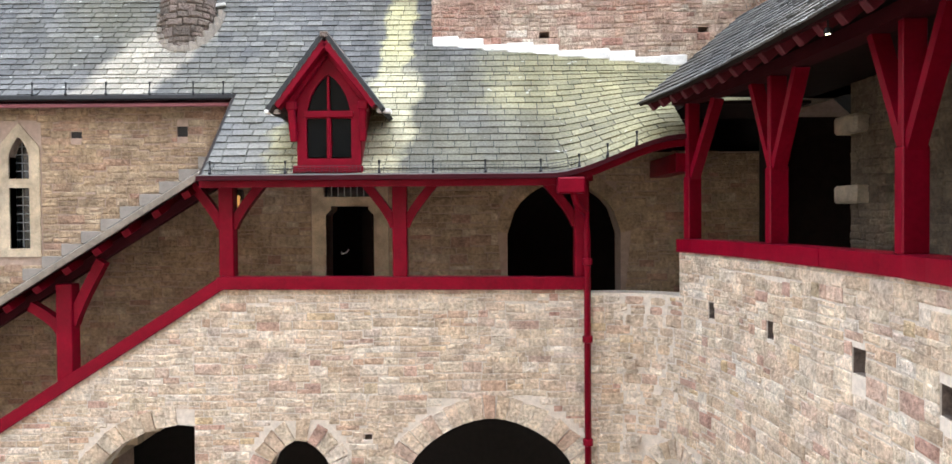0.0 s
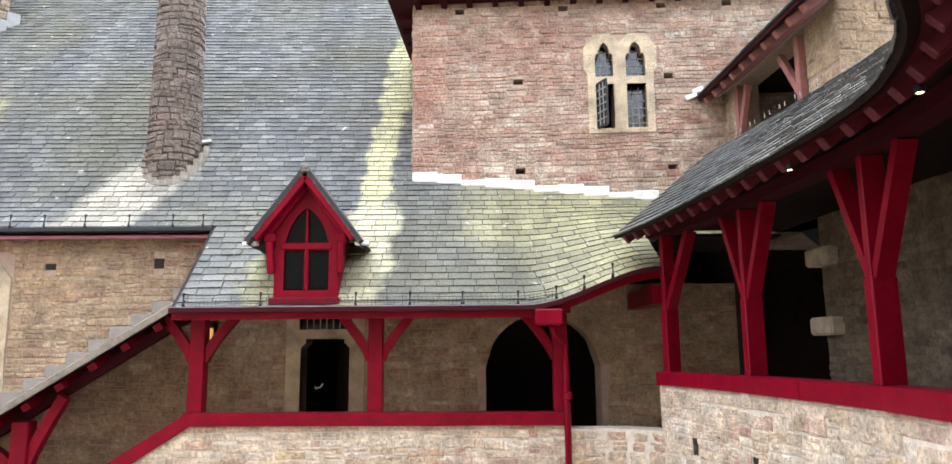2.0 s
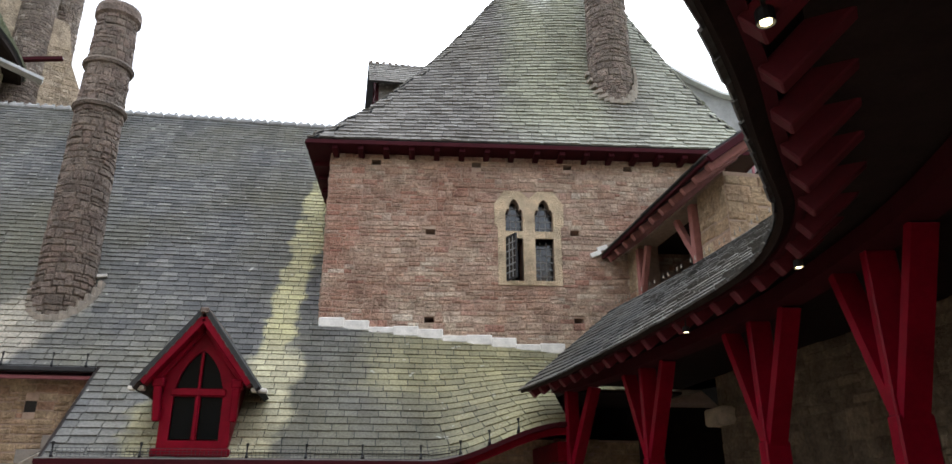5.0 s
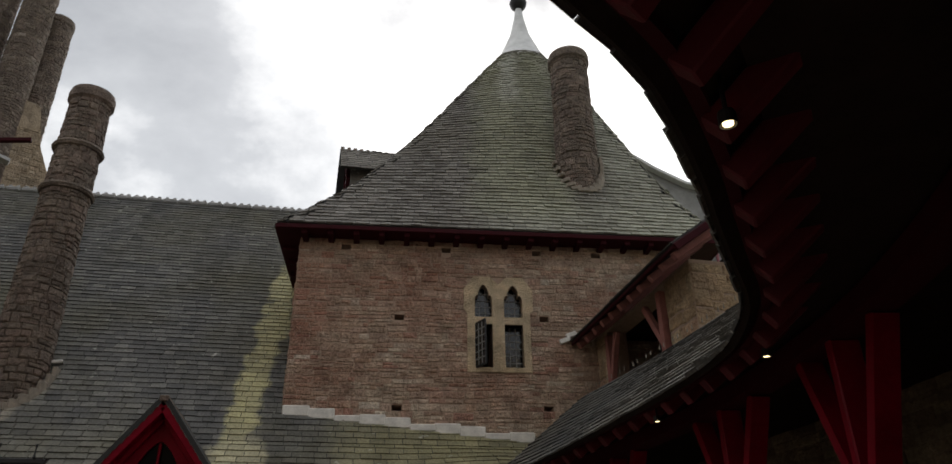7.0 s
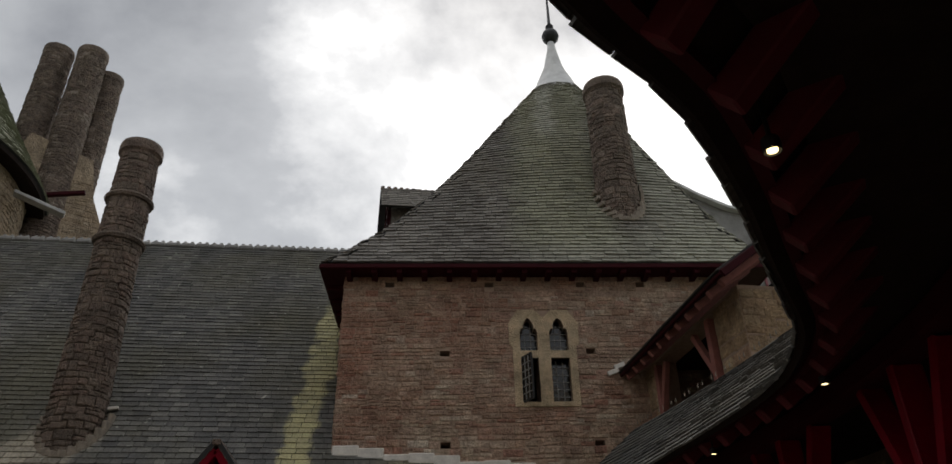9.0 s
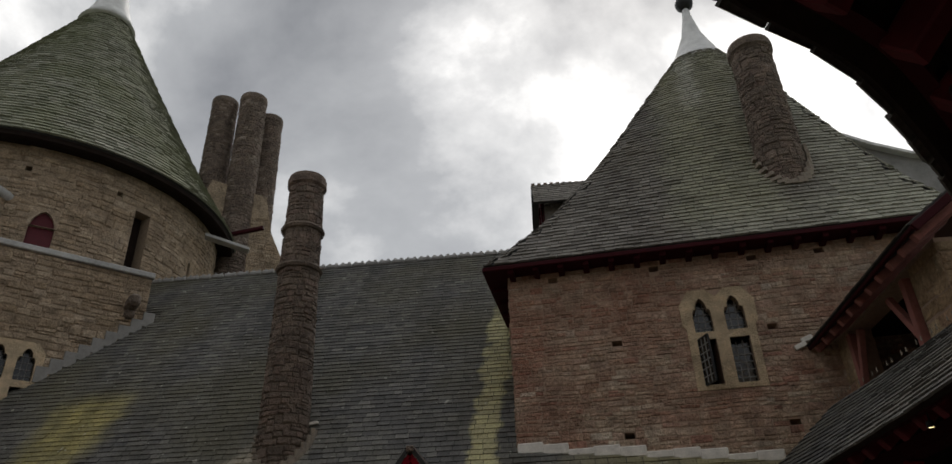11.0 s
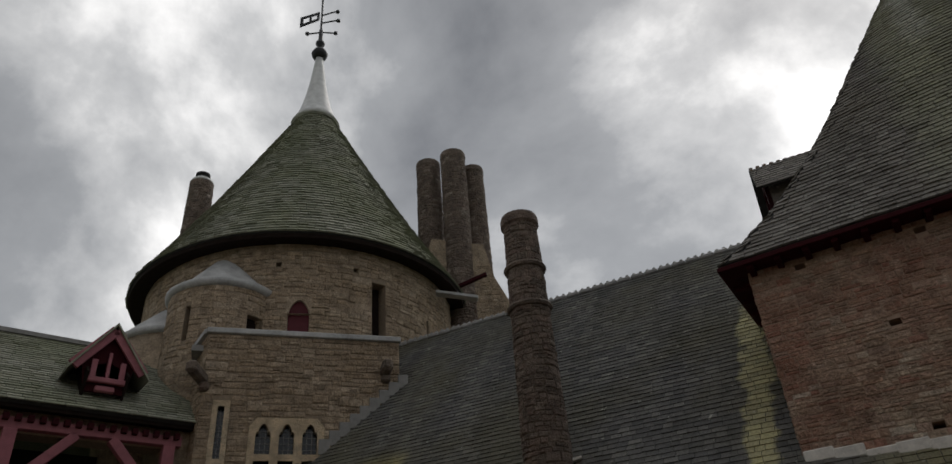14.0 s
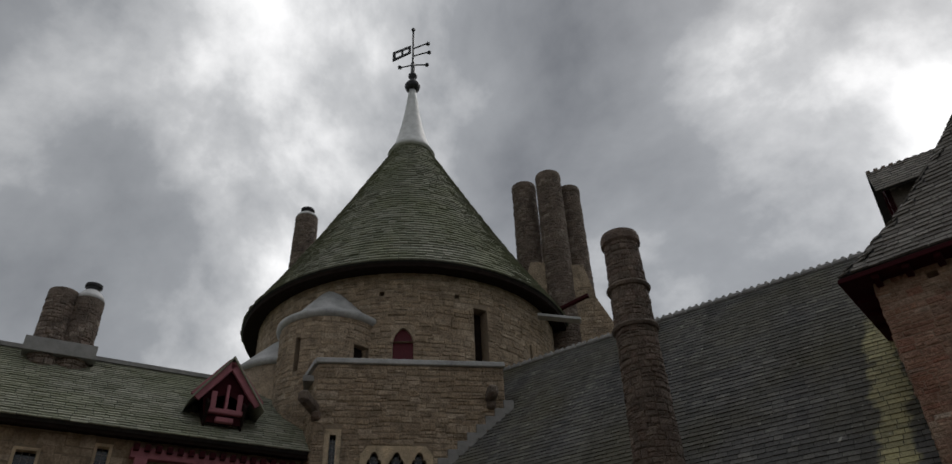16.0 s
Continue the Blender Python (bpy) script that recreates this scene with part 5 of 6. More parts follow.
plate(bm, Plane((0, 0, E + 8.0), (1, 0, 0), (0, 1, 0)), [tuple(BLOCK.at(0, 0, -0.3).xy), tuple(BLOCK.at(BW, 0, -0.3).xy), tuple(BLOCK.at(BW, 0, -4).xy), tuple(BLOCK.at(0, 0, -4).xy)], [], 0.15)
part("roof", bm, M_LEADDARK, block, "grey lead flat")
tri_window = thing("window_2", "three-light trefoil window with leaded panes and transom", "window", kind="structure")
window_twin(tri_window, BLOCK, LIGHTS, SUR3)
slit_window = thing("window_3", "narrow leaded slit window in yellow dressings", "window", kind="structure")
window_twin(slit_window, BLOCK, [BSLIT], rect_poly(0.66, 1.05, 5.03, 6.5))
for u, z, l in ((4.68, 7.35, 0.5), (0.42, 7.0, 0.75)):
    g = thing("gargoyle_spout", "dark carved stone waterspout jutting from the block wall", "waterspout")
    bm = bmesh.new()
    beam(bm, BLOCK.at(u, z, -0.2), BLOCK.at(u - (0.3 if u < 1 else 0.0), z + 0.05, l), 0.26, 0.3, bevel=0.07)
    part("body", bm, M_DARKSTONE, g)
    bm = bmesh.new()
    beam(bm, BLOCK.at(u, z - 0.22, -0.2), BLOCK.at(u, z - 0.2, 0.2), 0.22, 0.2, bevel=0.05)
    part("corbel", bm, M_DARKSTONE, g)
# stepped lead along the hall roof's foot on the block
steps = thing("stepped_flashing", "grey stepped lead flashing where slates meet the block", "flashing")
for i in range(9):
    f = i / 8
    u = 5.1 - 1.9 * f
    p = BLOCK.at(u, 0, 0)
    z = hall_z(p.x, p.y) - E
    bm = bmesh.new()
    box(bm, (0, 0, 0), (0.26, 0.05, 0.36), 0.01, Matrix.Translation(BLOCK.at(u - 0.1, z - 0.04, 0.055)) @ Matrix((BLOCK.u, -BLOCK.n, BLOCK.v)).transposed().to_4x4())
    part("flashing_step", bm, M_LEADDARK, steps)

# ---- gatehouse range ----
GD = Vector((-0.4303, -0.9027, 0)).normalized()
GN = Vector((0.9027, -0.4303, 0)).normalized()
G0 = Vector((-12.825, 12.385, E))
GATE = Plane(G0 - GN * 0.45 + GD * 12.0, -GD)
GL = 12.0
gate = thing("gatehouse_range", "stone gatehouse range with mossy slate roof", "building")
# u runs from the far left towards the block: 12 is the block's end
G_OPEN = rect_poly(8.05, 11.0, -E + 0.02, 5.45)
G_WINS = [rect_poly(5.6, 6.1, 4.2, 5.5), rect_poly(7.05, 7.4, 4.0, 5.75)]
bm = bmesh.new()
plate(bm, GATE, rect_poly(0, GL, -E, 6.15), [G_OPEN] + G_WINS, 0.5)
g_wall = part("wall", bm, M_MORTAR_GREY, gate)
lay(g_wall, GATE, 2.5, 6.1, spans_of(rect_poly(2, GL, 2, 6.15), [rect_poly(7.8, 11.3, -E, 5.75)] + G_WINS), "stone", M_GREY, (0.2, 0.55), 0.18, 0.02, seed=66)


class SlopeRoof:
    """A straight roof over an eave line: u along the eave, v up the slope in metres."""

    def __init__(self, origin, u, inward, run, rise):
        self.o, self.u = Vector(origin), Vector(u).normalized()
        self.v = (Vector(inward).normalized() * run + Vector((0, 0, rise))).normalized()
        self.len = math.hypot(run, rise)
        self.n = self.u.cross(self.v)

    def at(self, u, v, d=0.0):
        return self.o + self.u * u + self.v * v + self.n * d


G_ROOF = SlopeRoof(G0 + GD * 12.0 + Vector((0, 0, 6.0)), -GD, -GN, 3.2, 2.72)
bm = bmesh.new()
sheet(bm, G_ROOF.at, 0, GL + 0.3, 0, G_ROOF.len, 2, 2, 0.1)
g_roof = part("roof", bm, M_BED, gate, "green-grey mossy slate slope")
lay(g_roof, G_ROOF, -0.04, G_ROOF.len, lambda a, b: [(0, GL + 0.3)], "slate", M_SLATE_GREEN, (0.22, 0.4), 0.14, 0.028, focus=G_ROOF.at(9, 2, 0), limit=200, seed=67)
bm = bmesh.new()
G_ROOF_B = SlopeRoof(G0 - GN * 6.4 + Vector((0, 0, 6.0)), GD, GN, 3.2, 2.72)
sheet(bm, G_ROOF_B.at, 0, GL, 0, G_ROOF_B.len, 2, 2, 0.1)
part("rear_slope", bm, M_SLATE_GREEN, gate)
bm = bmesh.new()
beam(bm, G_ROOF.at(0, G_ROOF.len, 0.02), G_ROOF.at(GL, G_ROOF.len, 0.02), 0.24, 0.12)
part("ridge", bm, M_LEADDARK, gate)
bm = bmesh.new()
beam(bm, G_ROOF.at(0, 0.05, -0.14), G_ROOF.at(GL, 0.05, -0.14), 0.08, 0.16)
part("eave_board", bm, M_SHADEWOOD, gate)
bm = bmesh.new()
box(bm, (0, 0, 0), (GL, 0.45, 0.06), 0, Matrix.Translation(G_ROOF.at(0, 0.1, -0.22)) @ Matrix((-GD, -GN, Vector((0, 0, 1)))).transposed().to_4x4())
part("soffit", bm, M_SHADEWOOD, gate)
# timber frame of the gate opening
for n_, a, b, w in (("lintel", (7.75, 5.6), (11.35, 5.6), 0.22), ("jamb", (7.98, -E), (7.98, 5.5), 0.26), ("jamb", (11.1, -E), (11.1, 5.5), 0.26), ("brace", (8.1, 4.3), (9.2, 5.5), 0.2), ("brace", (11.0, 4.3), (9.9, 5.5), 0.2)):
    bm = bmesh.new()
    beam(bm, GATE.at(*a, 0.1), GATE.at(*b, 0.1), 0.2, w, GATE.u if n_ == "jamb" else (0, 0, 1))
    part(n_, bm, M_PAINT_DULL, gate, "faded maroon timber")
for i in range(16):
    bm = bmesh.new()
    box(bm, (7.78 + i * 0.225, 0.15, 5.62), (7.9 + i * 0.225, 0.3, 5.76), 0.01)
    for v in bm.verts:
        v.co = GATE.at(v.co.x, v.co.z, v.co.y)
    part("dentil", bm, M_MAROON, gate)
for k, g in enumerate(G_WINS):
    w = thing("window_4", "small leaded window under the gatehouse eave", "window", kind="structure")
    u0, v0, u1, v1 = g[0][0], g[0][1], g[1][0], g[2][1]
    window_twin(w, GATE, [rect_poly(u0 + 0.06, u1 - 0.06, v0 + 0.06, v1 - 0.06)], rect_poly(u0, u1, v0, v1))
bm = bmesh.new()
plate(bm, Plane(G0 - GN * 3.5 + GD * 12, -GD), rect_poly(0, GL, -E, 6), [], 0.2)
tagged(part("wall_6", bm, M_UNLIT), "inner wall of the gatehouse passage, coloured as unlit", "wall", kind="structure")


def louvre_dormer():
    t = thing("gabled_dormer", "small maroon gabled dormer with fretted front on slates", "dormer")
    c = G_ROOF.at(9.55, 1.25, 0)
    f = Plane(c + GN * 0.55, -GD)
    bm = bmesh.new()
    plate(bm, f, [(-0.42, -0.3), (0.42, -0.3), (0.55, 0.35), (0, 1.05), (-0.55, 0.35)], [[(-0.28, 0.0), (-0.05, 0.0), (-0.05, 0.4), (-0.28, 0.3)], [(0.05, 0.0), (0.28, 0.0), (0.28, 0.3), (0.05, 0.4)]], 0.06)
    part("front", bm, M_MAROON, t)
    for s in (-1, 1):
        bm = bmesh.new()
        beam(bm, f.at(s * 0.74, 0.2, 0.12), f.at(0, 1.16, 0.12), 0.24, 0.08, f.n)
        part("bargeboard", bm, M_PAINT_DULL, t)
        bm = bmesh.new()
        a, b = f.at(s * 0.86, 0.12, 0.22), f.at(0, 1.32, 0.22)
        back = -GN * 2.2
        q = [a, b, b + back, a + back]
        q = [bm.verts.new(p) for p in q] + [bm.verts.new(p - Vector((0, 0, 0.07))) for p in q]
        for ix in ((0, 1, 2, 3), (7, 6, 5, 4), (0, 4, 5, 1), (1, 5, 6, 2), (2, 6, 7, 3), (3, 7, 4, 0)):
            bm.faces.new([q[i] for i in ix])
        part("roof_slope", bm, M_SLATE_GREEN, t)
        bm = bmesh.new()
        beam(bm, f.at(s * 0.42, -0.3, 0), f.at(s * 0.42, -0.3, 0) - GN * 1.2 + Vector((0, 0, 0.9)), 0.06, 0.9)
        part("cheek", bm, M_SHADEWOOD, t)
    for v in (-0.25, -0.05):
        bm = bmesh.new()
        box(bm, (-0.2 - 0.2 * (v > -0.1), 0.0, v - 0.06), (0.2 + 0.2 * (v > -0.1), 0.14, v + 0.06), 0.02)
        for q in bm.verts:
            q.co = f.at(q.co.x, q.co.z, q.co.y)
        part("fret", bm, M_PAINT_DULL, t)
    for s in (-1, 0, 1):
        bm = bmesh.new()
        beam(bm, f.at(s * 0.3, 0.0, 0.06), f.at(s * 0.3, 0.42 if s else 0.62, 0.06), 0.12 if s else 0.07, 0.06, f.n)
        part("mullion", bm, M_PAINT_DULL, t)


louvre_dormer()
for k, (az, top) in enumerate(((-66.9, 10.15), (-65.1, 10.05))):
    c = (19.7 * math.sin(radians(az)), 19.7 * math.cos(radians(az)))
    o = stone_flue("chimney_stack", "one of two squat round stone chimneys with lead tops", c, E + 7.8, E + top, 0.38, 0.35, material=M_STACK, cap=0.02, seed=70 + k, lead_top=k == 1)
    tagged(o, group="twin chimneys on the gatehouse ridge")
bm = bmesh.new()
c = Vector((19.7 * math.sin(radians(-66.0)), 19.7 * math.cos(radians(-66.0)), E + 8.55))
beam(bm, c + GD * 0.8, c - GD * 0.8, 0.9, 0.36)
tagged(part("chimney_apron", bm, M_LEADDARK), "pale lead apron under the twin chimneys", "flashing")


# ---- timber of the straight gallery ----
def yoke_post(x, y, z0, z1, w, spread, label, braces=(-1, 1), along=(1, 0, 0), depth=None, group="gallery posts", rise=1.45, bend=1.25, shear=0.0, slim=1.0):
    """A painted post with bracing arms up to the plate; above the fork it may be slimmer."""
    t = tagged(thing("timber_post", label, "post"), group=group)
    al = Vector(along).normalized()
    ac = Vector((-al.y, al.x, 0))
    dp = depth or w
    h = spread * rise
    m = Matrix((al, ac, Vector((0, 0, 1)))).transposed().to_4x4()
    m.translation = (x, y, 0)
    bm = bmesh.new()
    if slim < 1.0:
        box(bm, (-w / 2, -dp / 2, z0), (w / 2, dp / 2, z1 - h + 0.04), 0.012, m)
        box(bm, (-w * slim / 2, -dp * 0.45, z1 - h), (w * slim / 2, dp * 0.45, z1), 0.01, m)
    else:
        box(bm, (-w / 2, -dp / 2, z0), (w / 2, dp / 2, z1), 0.012, m)
    part("post", bm, M_PAINT, t)
    arm_w, arm_d = (w * 0.66, dp * 0.7) if slim < 1.0 else (w * 0.62, dp * 0.62)
    for s in braces:
        bm = bmesh.new()
        pts = []
        for i in range(7):
            f = i / 6
            pts.append((s * (w * (0.12 if slim < 1.0 else 0.35) + spread * (f ** bend)), z1 - h + h * f))
        sweep(bm, [Vector((x, y, b0 + shear * a0)) + al * a0 for a0, b0 in pts], arm_d, arm_w, al)
        part("brace", bm, M_PAINT, t)
    return t


PLATE_Z = E + 0.50
for k, (x, br) in enumerate(((-3.41, (-1, 1)), (-1.04, (-1, 1)), (1.45, (-1,)))):
    yoke_post(x, 10.12, E - 0.95, PLATE_Z, 0.2, 0.42, "crimson painted gallery post with curved braces", br)
yoke_post(-5.64, 10.12, E - 2.35, E - 0.86, 0.22, 0.42, "crimson painted stair post with curved braces", (-1, 1), shear=0.62)
bm = bmesh.new()
beam(bm, (-3.6, 10.1, E + 0.57), (1.6, 10.1, E + 0.57), 0.2, 0.16)
tagged(part("wall_plate", bm, M_PAINT), "long crimson timber plate carrying the gallery roof", "beam")
rail = thing("gallery_rail", "crimson timber sill rail along the straight gallery and stair", "rail")
bm = bmesh.new()
beam(bm, (-3.52, 10.06, E - 0.86), (1.56, 10.06, E - 0.90), 0.26, 0.17)
part("rail", bm, M_PAINT, rail)
bm = bmesh.new()
beam(bm, (-3.40, 10.06, E - 0.825), (-9.4, 10.06, E - 4.62), 0.25, 0.165)
part("stair_rail", bm, M_PAINT, rail)

# eave of the straight gallery: fascia, gutter, guard
eave = thing("gallery_eave", "crimson eave board with dark gutter on iron stays", "gutter")
N_E = 44
for nm, off_y, off_z, w, h, mat in (("fascia", 0.05, -0.09, 0.05, 0.10, M_PAINT), ("gutter", -0.04, -0.02, 0.11, 0.06, M_MAROON)):
    bm = bmesh.new()
    xs = [-3.62 + 6.4 * i / N_E for i in range(N_E + 1)]
    sweep(bm, [(x, 9.6 + off_y, hall_z(x, 9.6) + off_z) for x in xs], w, h)
    part(nm, bm, mat, eave)
bm = bmesh.new()
sweep(bm, [(x, 9.535, hall_z(x, 9.6) + 0.015) for x in [-3.62 + 5.0 * i / 20 for i in range(21)]], 0.012, 0.02)
part("lead_edge", bm, M_LEADDARK, eave, "grey lead edge")
for x in (-3.45, -2.47, -1.25, -0.55, 0.13, 0.85, 1.35, 1.72, 2.1):
    bm = bmesh.new()
    z = hall_z(x, 9.6)
    tube(bm, [(x, 9.62, z - 0.02), (x, 9.54, z + 0.05), (x, 9.56, z + 0.2)], 0.02, 6)
    part("stay", bm, M_IRON, eave)
guard = thing("snow_guard", "fine wire snow guard mesh above the gutter", "snow guard")
for j in range(4):
    bm = bmesh.new()
    tube(bm, [(-3.45 + 0.4 * i, 9.58, hall_z(-3.45 + 0.4 * i, 9.6) + 0.03 + 0.035 * j) for i in range(13)], 0.003, 4)
    part("wire", bm, M_IRON, guard)
bm = bmesh.new()
for i in range(96):
    x = -3.45 + 0.05 * i
    box(bm, (x, 9.578, hall_z(x, 9.6) + 0.02), (x + 0.004, 9.582, hall_z(x, 9.6) + 0.14))
part("mesh", bm, M_IRON, guard)
high_eave = thing("hall_eave", "dark gutter and crimson board of the upper hall eave", "gutter")
bm = bmesh.new()
beam(bm, (-16, 11.05, hall_z(-5, 11.05) - 0.02), (-3.62, 11.05, hall_z(-5, 11.05) - 0.02), 0.12, 0.07)
part("gutter", bm, M_IRON, high_eave)
bm = bmesh.new()
beam(bm, (-16, 11.13, hall_z(-5, 11.05) - 0.1), (-3.62, 11.13, hall_z(-5, 11.05) - 0.1), 0.06, 0.1)
part("fascia", bm, M_PAINT_DULL, high_eave)
bm = bmesh.new()
box(bm, (-16, 11.1, hall_z(-5, 11.05) - 0.1), (-3.62, 11.42, hall_z(-5, 11.05) - 0.06))
part("soffit", bm, M_SHADEWOOD, high_eave)
for x in (-6.6, -6.1, -5.5, -4.85, -4.2, -3.75):
    bm = bmesh.new()
    z = hall_z(x, 11.05)
    tube(bm, [(x, 11.06, z - 0.04), (x, 10.98, z + 0.03), (x, 11.0, z + 0.2)], 0.02, 6)
    part("stay", bm, M_IRON, high_eave)
bm = bmesh.new()
sheet(bm, HROOF.at, -3.63, -3.59, 9.6, 11.2, 1, 6, 0.09)
part("verge", bm, M_SHADEWOOD, hall_roof)

# stair roof running down to the left
STAIR_ROOF = SlopeRoof((-3.68, 9.82, E + 0.62), (0.851, 0, 0.526), (-0.1, 1, 0), 1.0, 0.30)
STAIR_ROOF.u = Vector((0.849, 0, 0.528)).normalized()
STAIR_ROOF.v = Vector((0, 1.6, 0.5)).normalized()
STAIR_ROOF.n = STAIR_ROOF.u.cross(STAIR_ROOF.v).normalized()
stair_roof = thing("stair_roof", "stone-slated lean-to roof over the outer stair", "roof", kind="structure")
bm = bmesh.new()
sheet(bm, STAIR_ROOF.at, -6.5, 0.05, 0, 1.66, 3, 2, 0.07)
part("roof_boards", bm, M_SHADEWOOD, stair_roof)
lay(stair_roof, STAIR_ROOF, -0.06, 1.66, lambda a, b: [(-6.5, 0.05)], "slate", M_SLATE_RING, (0.2, 0.36), 0.14, 0.024, seed=81)
for i in range(12):
    bm = bmesh.new()
    u = -0.35 - i * 0.48
    beam(bm, STAIR_ROOF.at(u, 0.06, -0.14), STAIR_ROOF.at(u, 1.5, -0.14), 0.12, 0.10, STAIR_ROOF.n)
    part("rafter", bm, M_PAINT, stair_roof)
# maroon here stands for a crimson beam in the roof's shade
bm = bmesh.new()
beam(bm, STAIR_ROOF.at(-6.5, 0.42, -0.24), STAIR_ROOF.at(0, 0.42, -0.24), 0.14, 0.14)
part("plate_beam", bm, M_MAROON, stair_roof)
bm = bmesh.new()
beam(bm, STAIR_ROOF.at(-6.5, -0.05, -0.01), STAIR_ROOF.at(0.03, -0.05, -0.01), 0.12, 0.09, STAIR_ROOF.n)
part("verge_course", bm, M_VERGE, stair_roof, "pale weathered stone verge")
M_STEP = plain("weathered_lead_step", (0.27, 0.235, 0.20), 0.85, var=0.25, scale=6, spec=0.1)
stair_flash = thing("stepped_flashing", "grey stepped lead flashing above the stair roof", "flashing")
for i in range(11):
    u = -0.15 - i * 0.36
    p = STAIR_ROOF.at(u, 1.62, 0.02)
    bm = bmesh.new()
    box(bm, (p.x - 0.16, 11.36, p.z - 0.06), (p.x + 0.16, 11.38, p.z + 0.13), 0.008)
    part("flashing_step", bm, M_STEP, stair_flash)

# ---- dormer ----
def hall_dormer():
    t = thing("roof_dormer", "crimson gabled dormer with pointed mullioned window", "dormer")
    f = Plane((-1.93, 9.72, E), (1, 0, 0))
    head = arch_poly(-0.28, 0.28, 1.43, 1.45, 1.90, 0.65, 12)
    lower = [rect_poly(-0.295, -0.03, 0.80, 1.33), rect_poly(0.03, 0.295, 0.80, 1.33)]
    bm = bmesh.new()
    plate(bm, f, [(-0.42, 0.64), (0.42, 0.64), (0.42, 1.48), (0.50, 1.54), (0.02, 2.24), (-0.02, 2.24), (-0.50, 1.6), (-0.42, 1.52)], [head] + lower, 0.08)
    part("front", bm, M_PAINT, t)
    for a, b, w in (((0, 0.8), (0, 1.88), 0.035), ((-0.33, 1.38), (0.33, 1.38), 0.08)):
        bm = bmesh.new()
        beam(bm, f.at(*a, 0.0), f.at(*b, 0.0), w if a[0] == b[0] else 0.05, w, f.n if a[0] == b[0] else (0, 0, 1))
        part("mullion" if a[0] == b[0] else "transom", bm, M_PAINT, t)
    bm = bmesh.new()
    plate(bm, f, rect_poly(-0.3, 0.3, 0.82, 2.0), [], 0.01, -0.05)
    part("glass", bm, M_GLASS_DIM, t)
    for s in (-1, 1):
        bm = bmesh.new()
        beam(bm, f.at(s * 0.45, 1.02, 0.03), f.at(s * 0.47, 1.44, 0.09), 0.09, 0.1, f.n, 0.015)
        part("bracket", bm, M_PAINT, t)
        bm = bmesh.new()
        beam(bm, f.at(s * 0.50, 1.52, 0.06), f.at(s * 0.02, 2.16, 0.06), 0.07, 0.05, f.n, 0.008)
        part("moulding", bm, M_PAINT, t)
    bm = bmesh.new()
    box(bm, (-0.46, -0.1, 0.60), (0.46, 0.1, 0.70), 0.015)
    for v in bm.verts:
        v.co = f.at(v.co.x, v.co.z, -v.co.y)
    part("sill", bm, M_PAINT, t)
    for s in (-1, 1):
        bm = bmesh.new()
        beam(bm, f.at(s * 0.64, 1.46, 0.16), f.at(s * 0.0, 2.28, 0.16), 0.10, 0.17, f.n, 0.01)
        part("bargeboard", bm, M_PAINT, t)
        bm = bmesh.new()
        box(bm, (-0.07, -0.14, 0), (0.07, 0.06, 0.12), 0.02)
        for v in bm.verts:
            v.co = f.at(s * 0.47 + v.co.x, 1.42 + v.co.z, -v.co.y)
        part("corbel", bm, M_PAINT, t)
        bm = bmesh.new()
        beam(bm, f.at(s * 0.40, 1.1, -0.02), f.at(s * 0.40, 1.1, -1.1), 0.05, 0.9)
        part("cheek", bm, M_PAINT, t)
        # slated slope
        a, b = f.at(s * 0.72, 1.40, 0.26), f.at(0, 2.36, 0.26)
        u = Vector((0, -s, 0))
        sf = Plane(a + Vector((0, 1.75 if s > 0 else 0, 0)), u, b - a)
        L = (b - a).length
        bm = bmesh.new()
        sheet(bm, sf.at, 0, 1.75, 0, L, 1, 1, 0.05)
        slope = part("roof_slope", bm, M_BED, t)
        lay(slope, sf, -0.02, L, lambda p, q: [(0, 1.75)], "slate", M_SLATE_RING, (0.16, 0.26), 0.11, 0.014, focus=(-1.93, 9.7, E + 2), seed=90 + s)
        bm = bmesh.new()
        beam(bm, f.at(s * 0.62, 1.42, 0.02) + Vector((s * 0.02, 0, 0)), f.at(s * 0.83, 1.41, 0.02), 0.12, 0.05)
        part("lead_soaker", bm, M_FLASH, t, "white lead soaker")
    bm = bmesh.new()
    beam(bm, f.at(0, 2.37, 0.28), f.at(0, 2.37, -1.6), 0.1, 0.07)
    part("ridge", bm, M_DARKSTONE, t)


hall_dormer()

# keep flashing, stepped and limewashed
kf = thing("stepped_flashing", "white limewashed stepped flashing at the keep's foot", "flashing")
for i in range(13):
    u = 0.0 + i * 0.40
    p = KEEP.at(u + 0.2, 0, 0)
    z = hall_z(p.x, p.y) - E
    bm = bmesh.new()
    box(bm, (u, -0.02, z - 0.05), (u + 0.42, 0.05, z + (0.12 if i % 3 != 2 else 0.06) * (1 if i < 10 else 0.4)), 0.015)
    for v in bm.verts:
        v.co = KEEP.at(v.co.x, v.co.z, v.co.y)
    part("flashing_step", bm, M_FLASH, kf)

# ---- round gallery ----
WALL_LINE = Spline([(1.5, 10.0), (2.15, 9.97), (2.60, 9.62), (2.86, 8.7), (3.0, 7.6), (3.1, 5.6), (3.0, 4.4), (2.75, 3.1), (2.2, 1.7), (1.2, 0.2), (0.0, -0.7), (-1.6, -1.2), (-4.0, -1.5)])
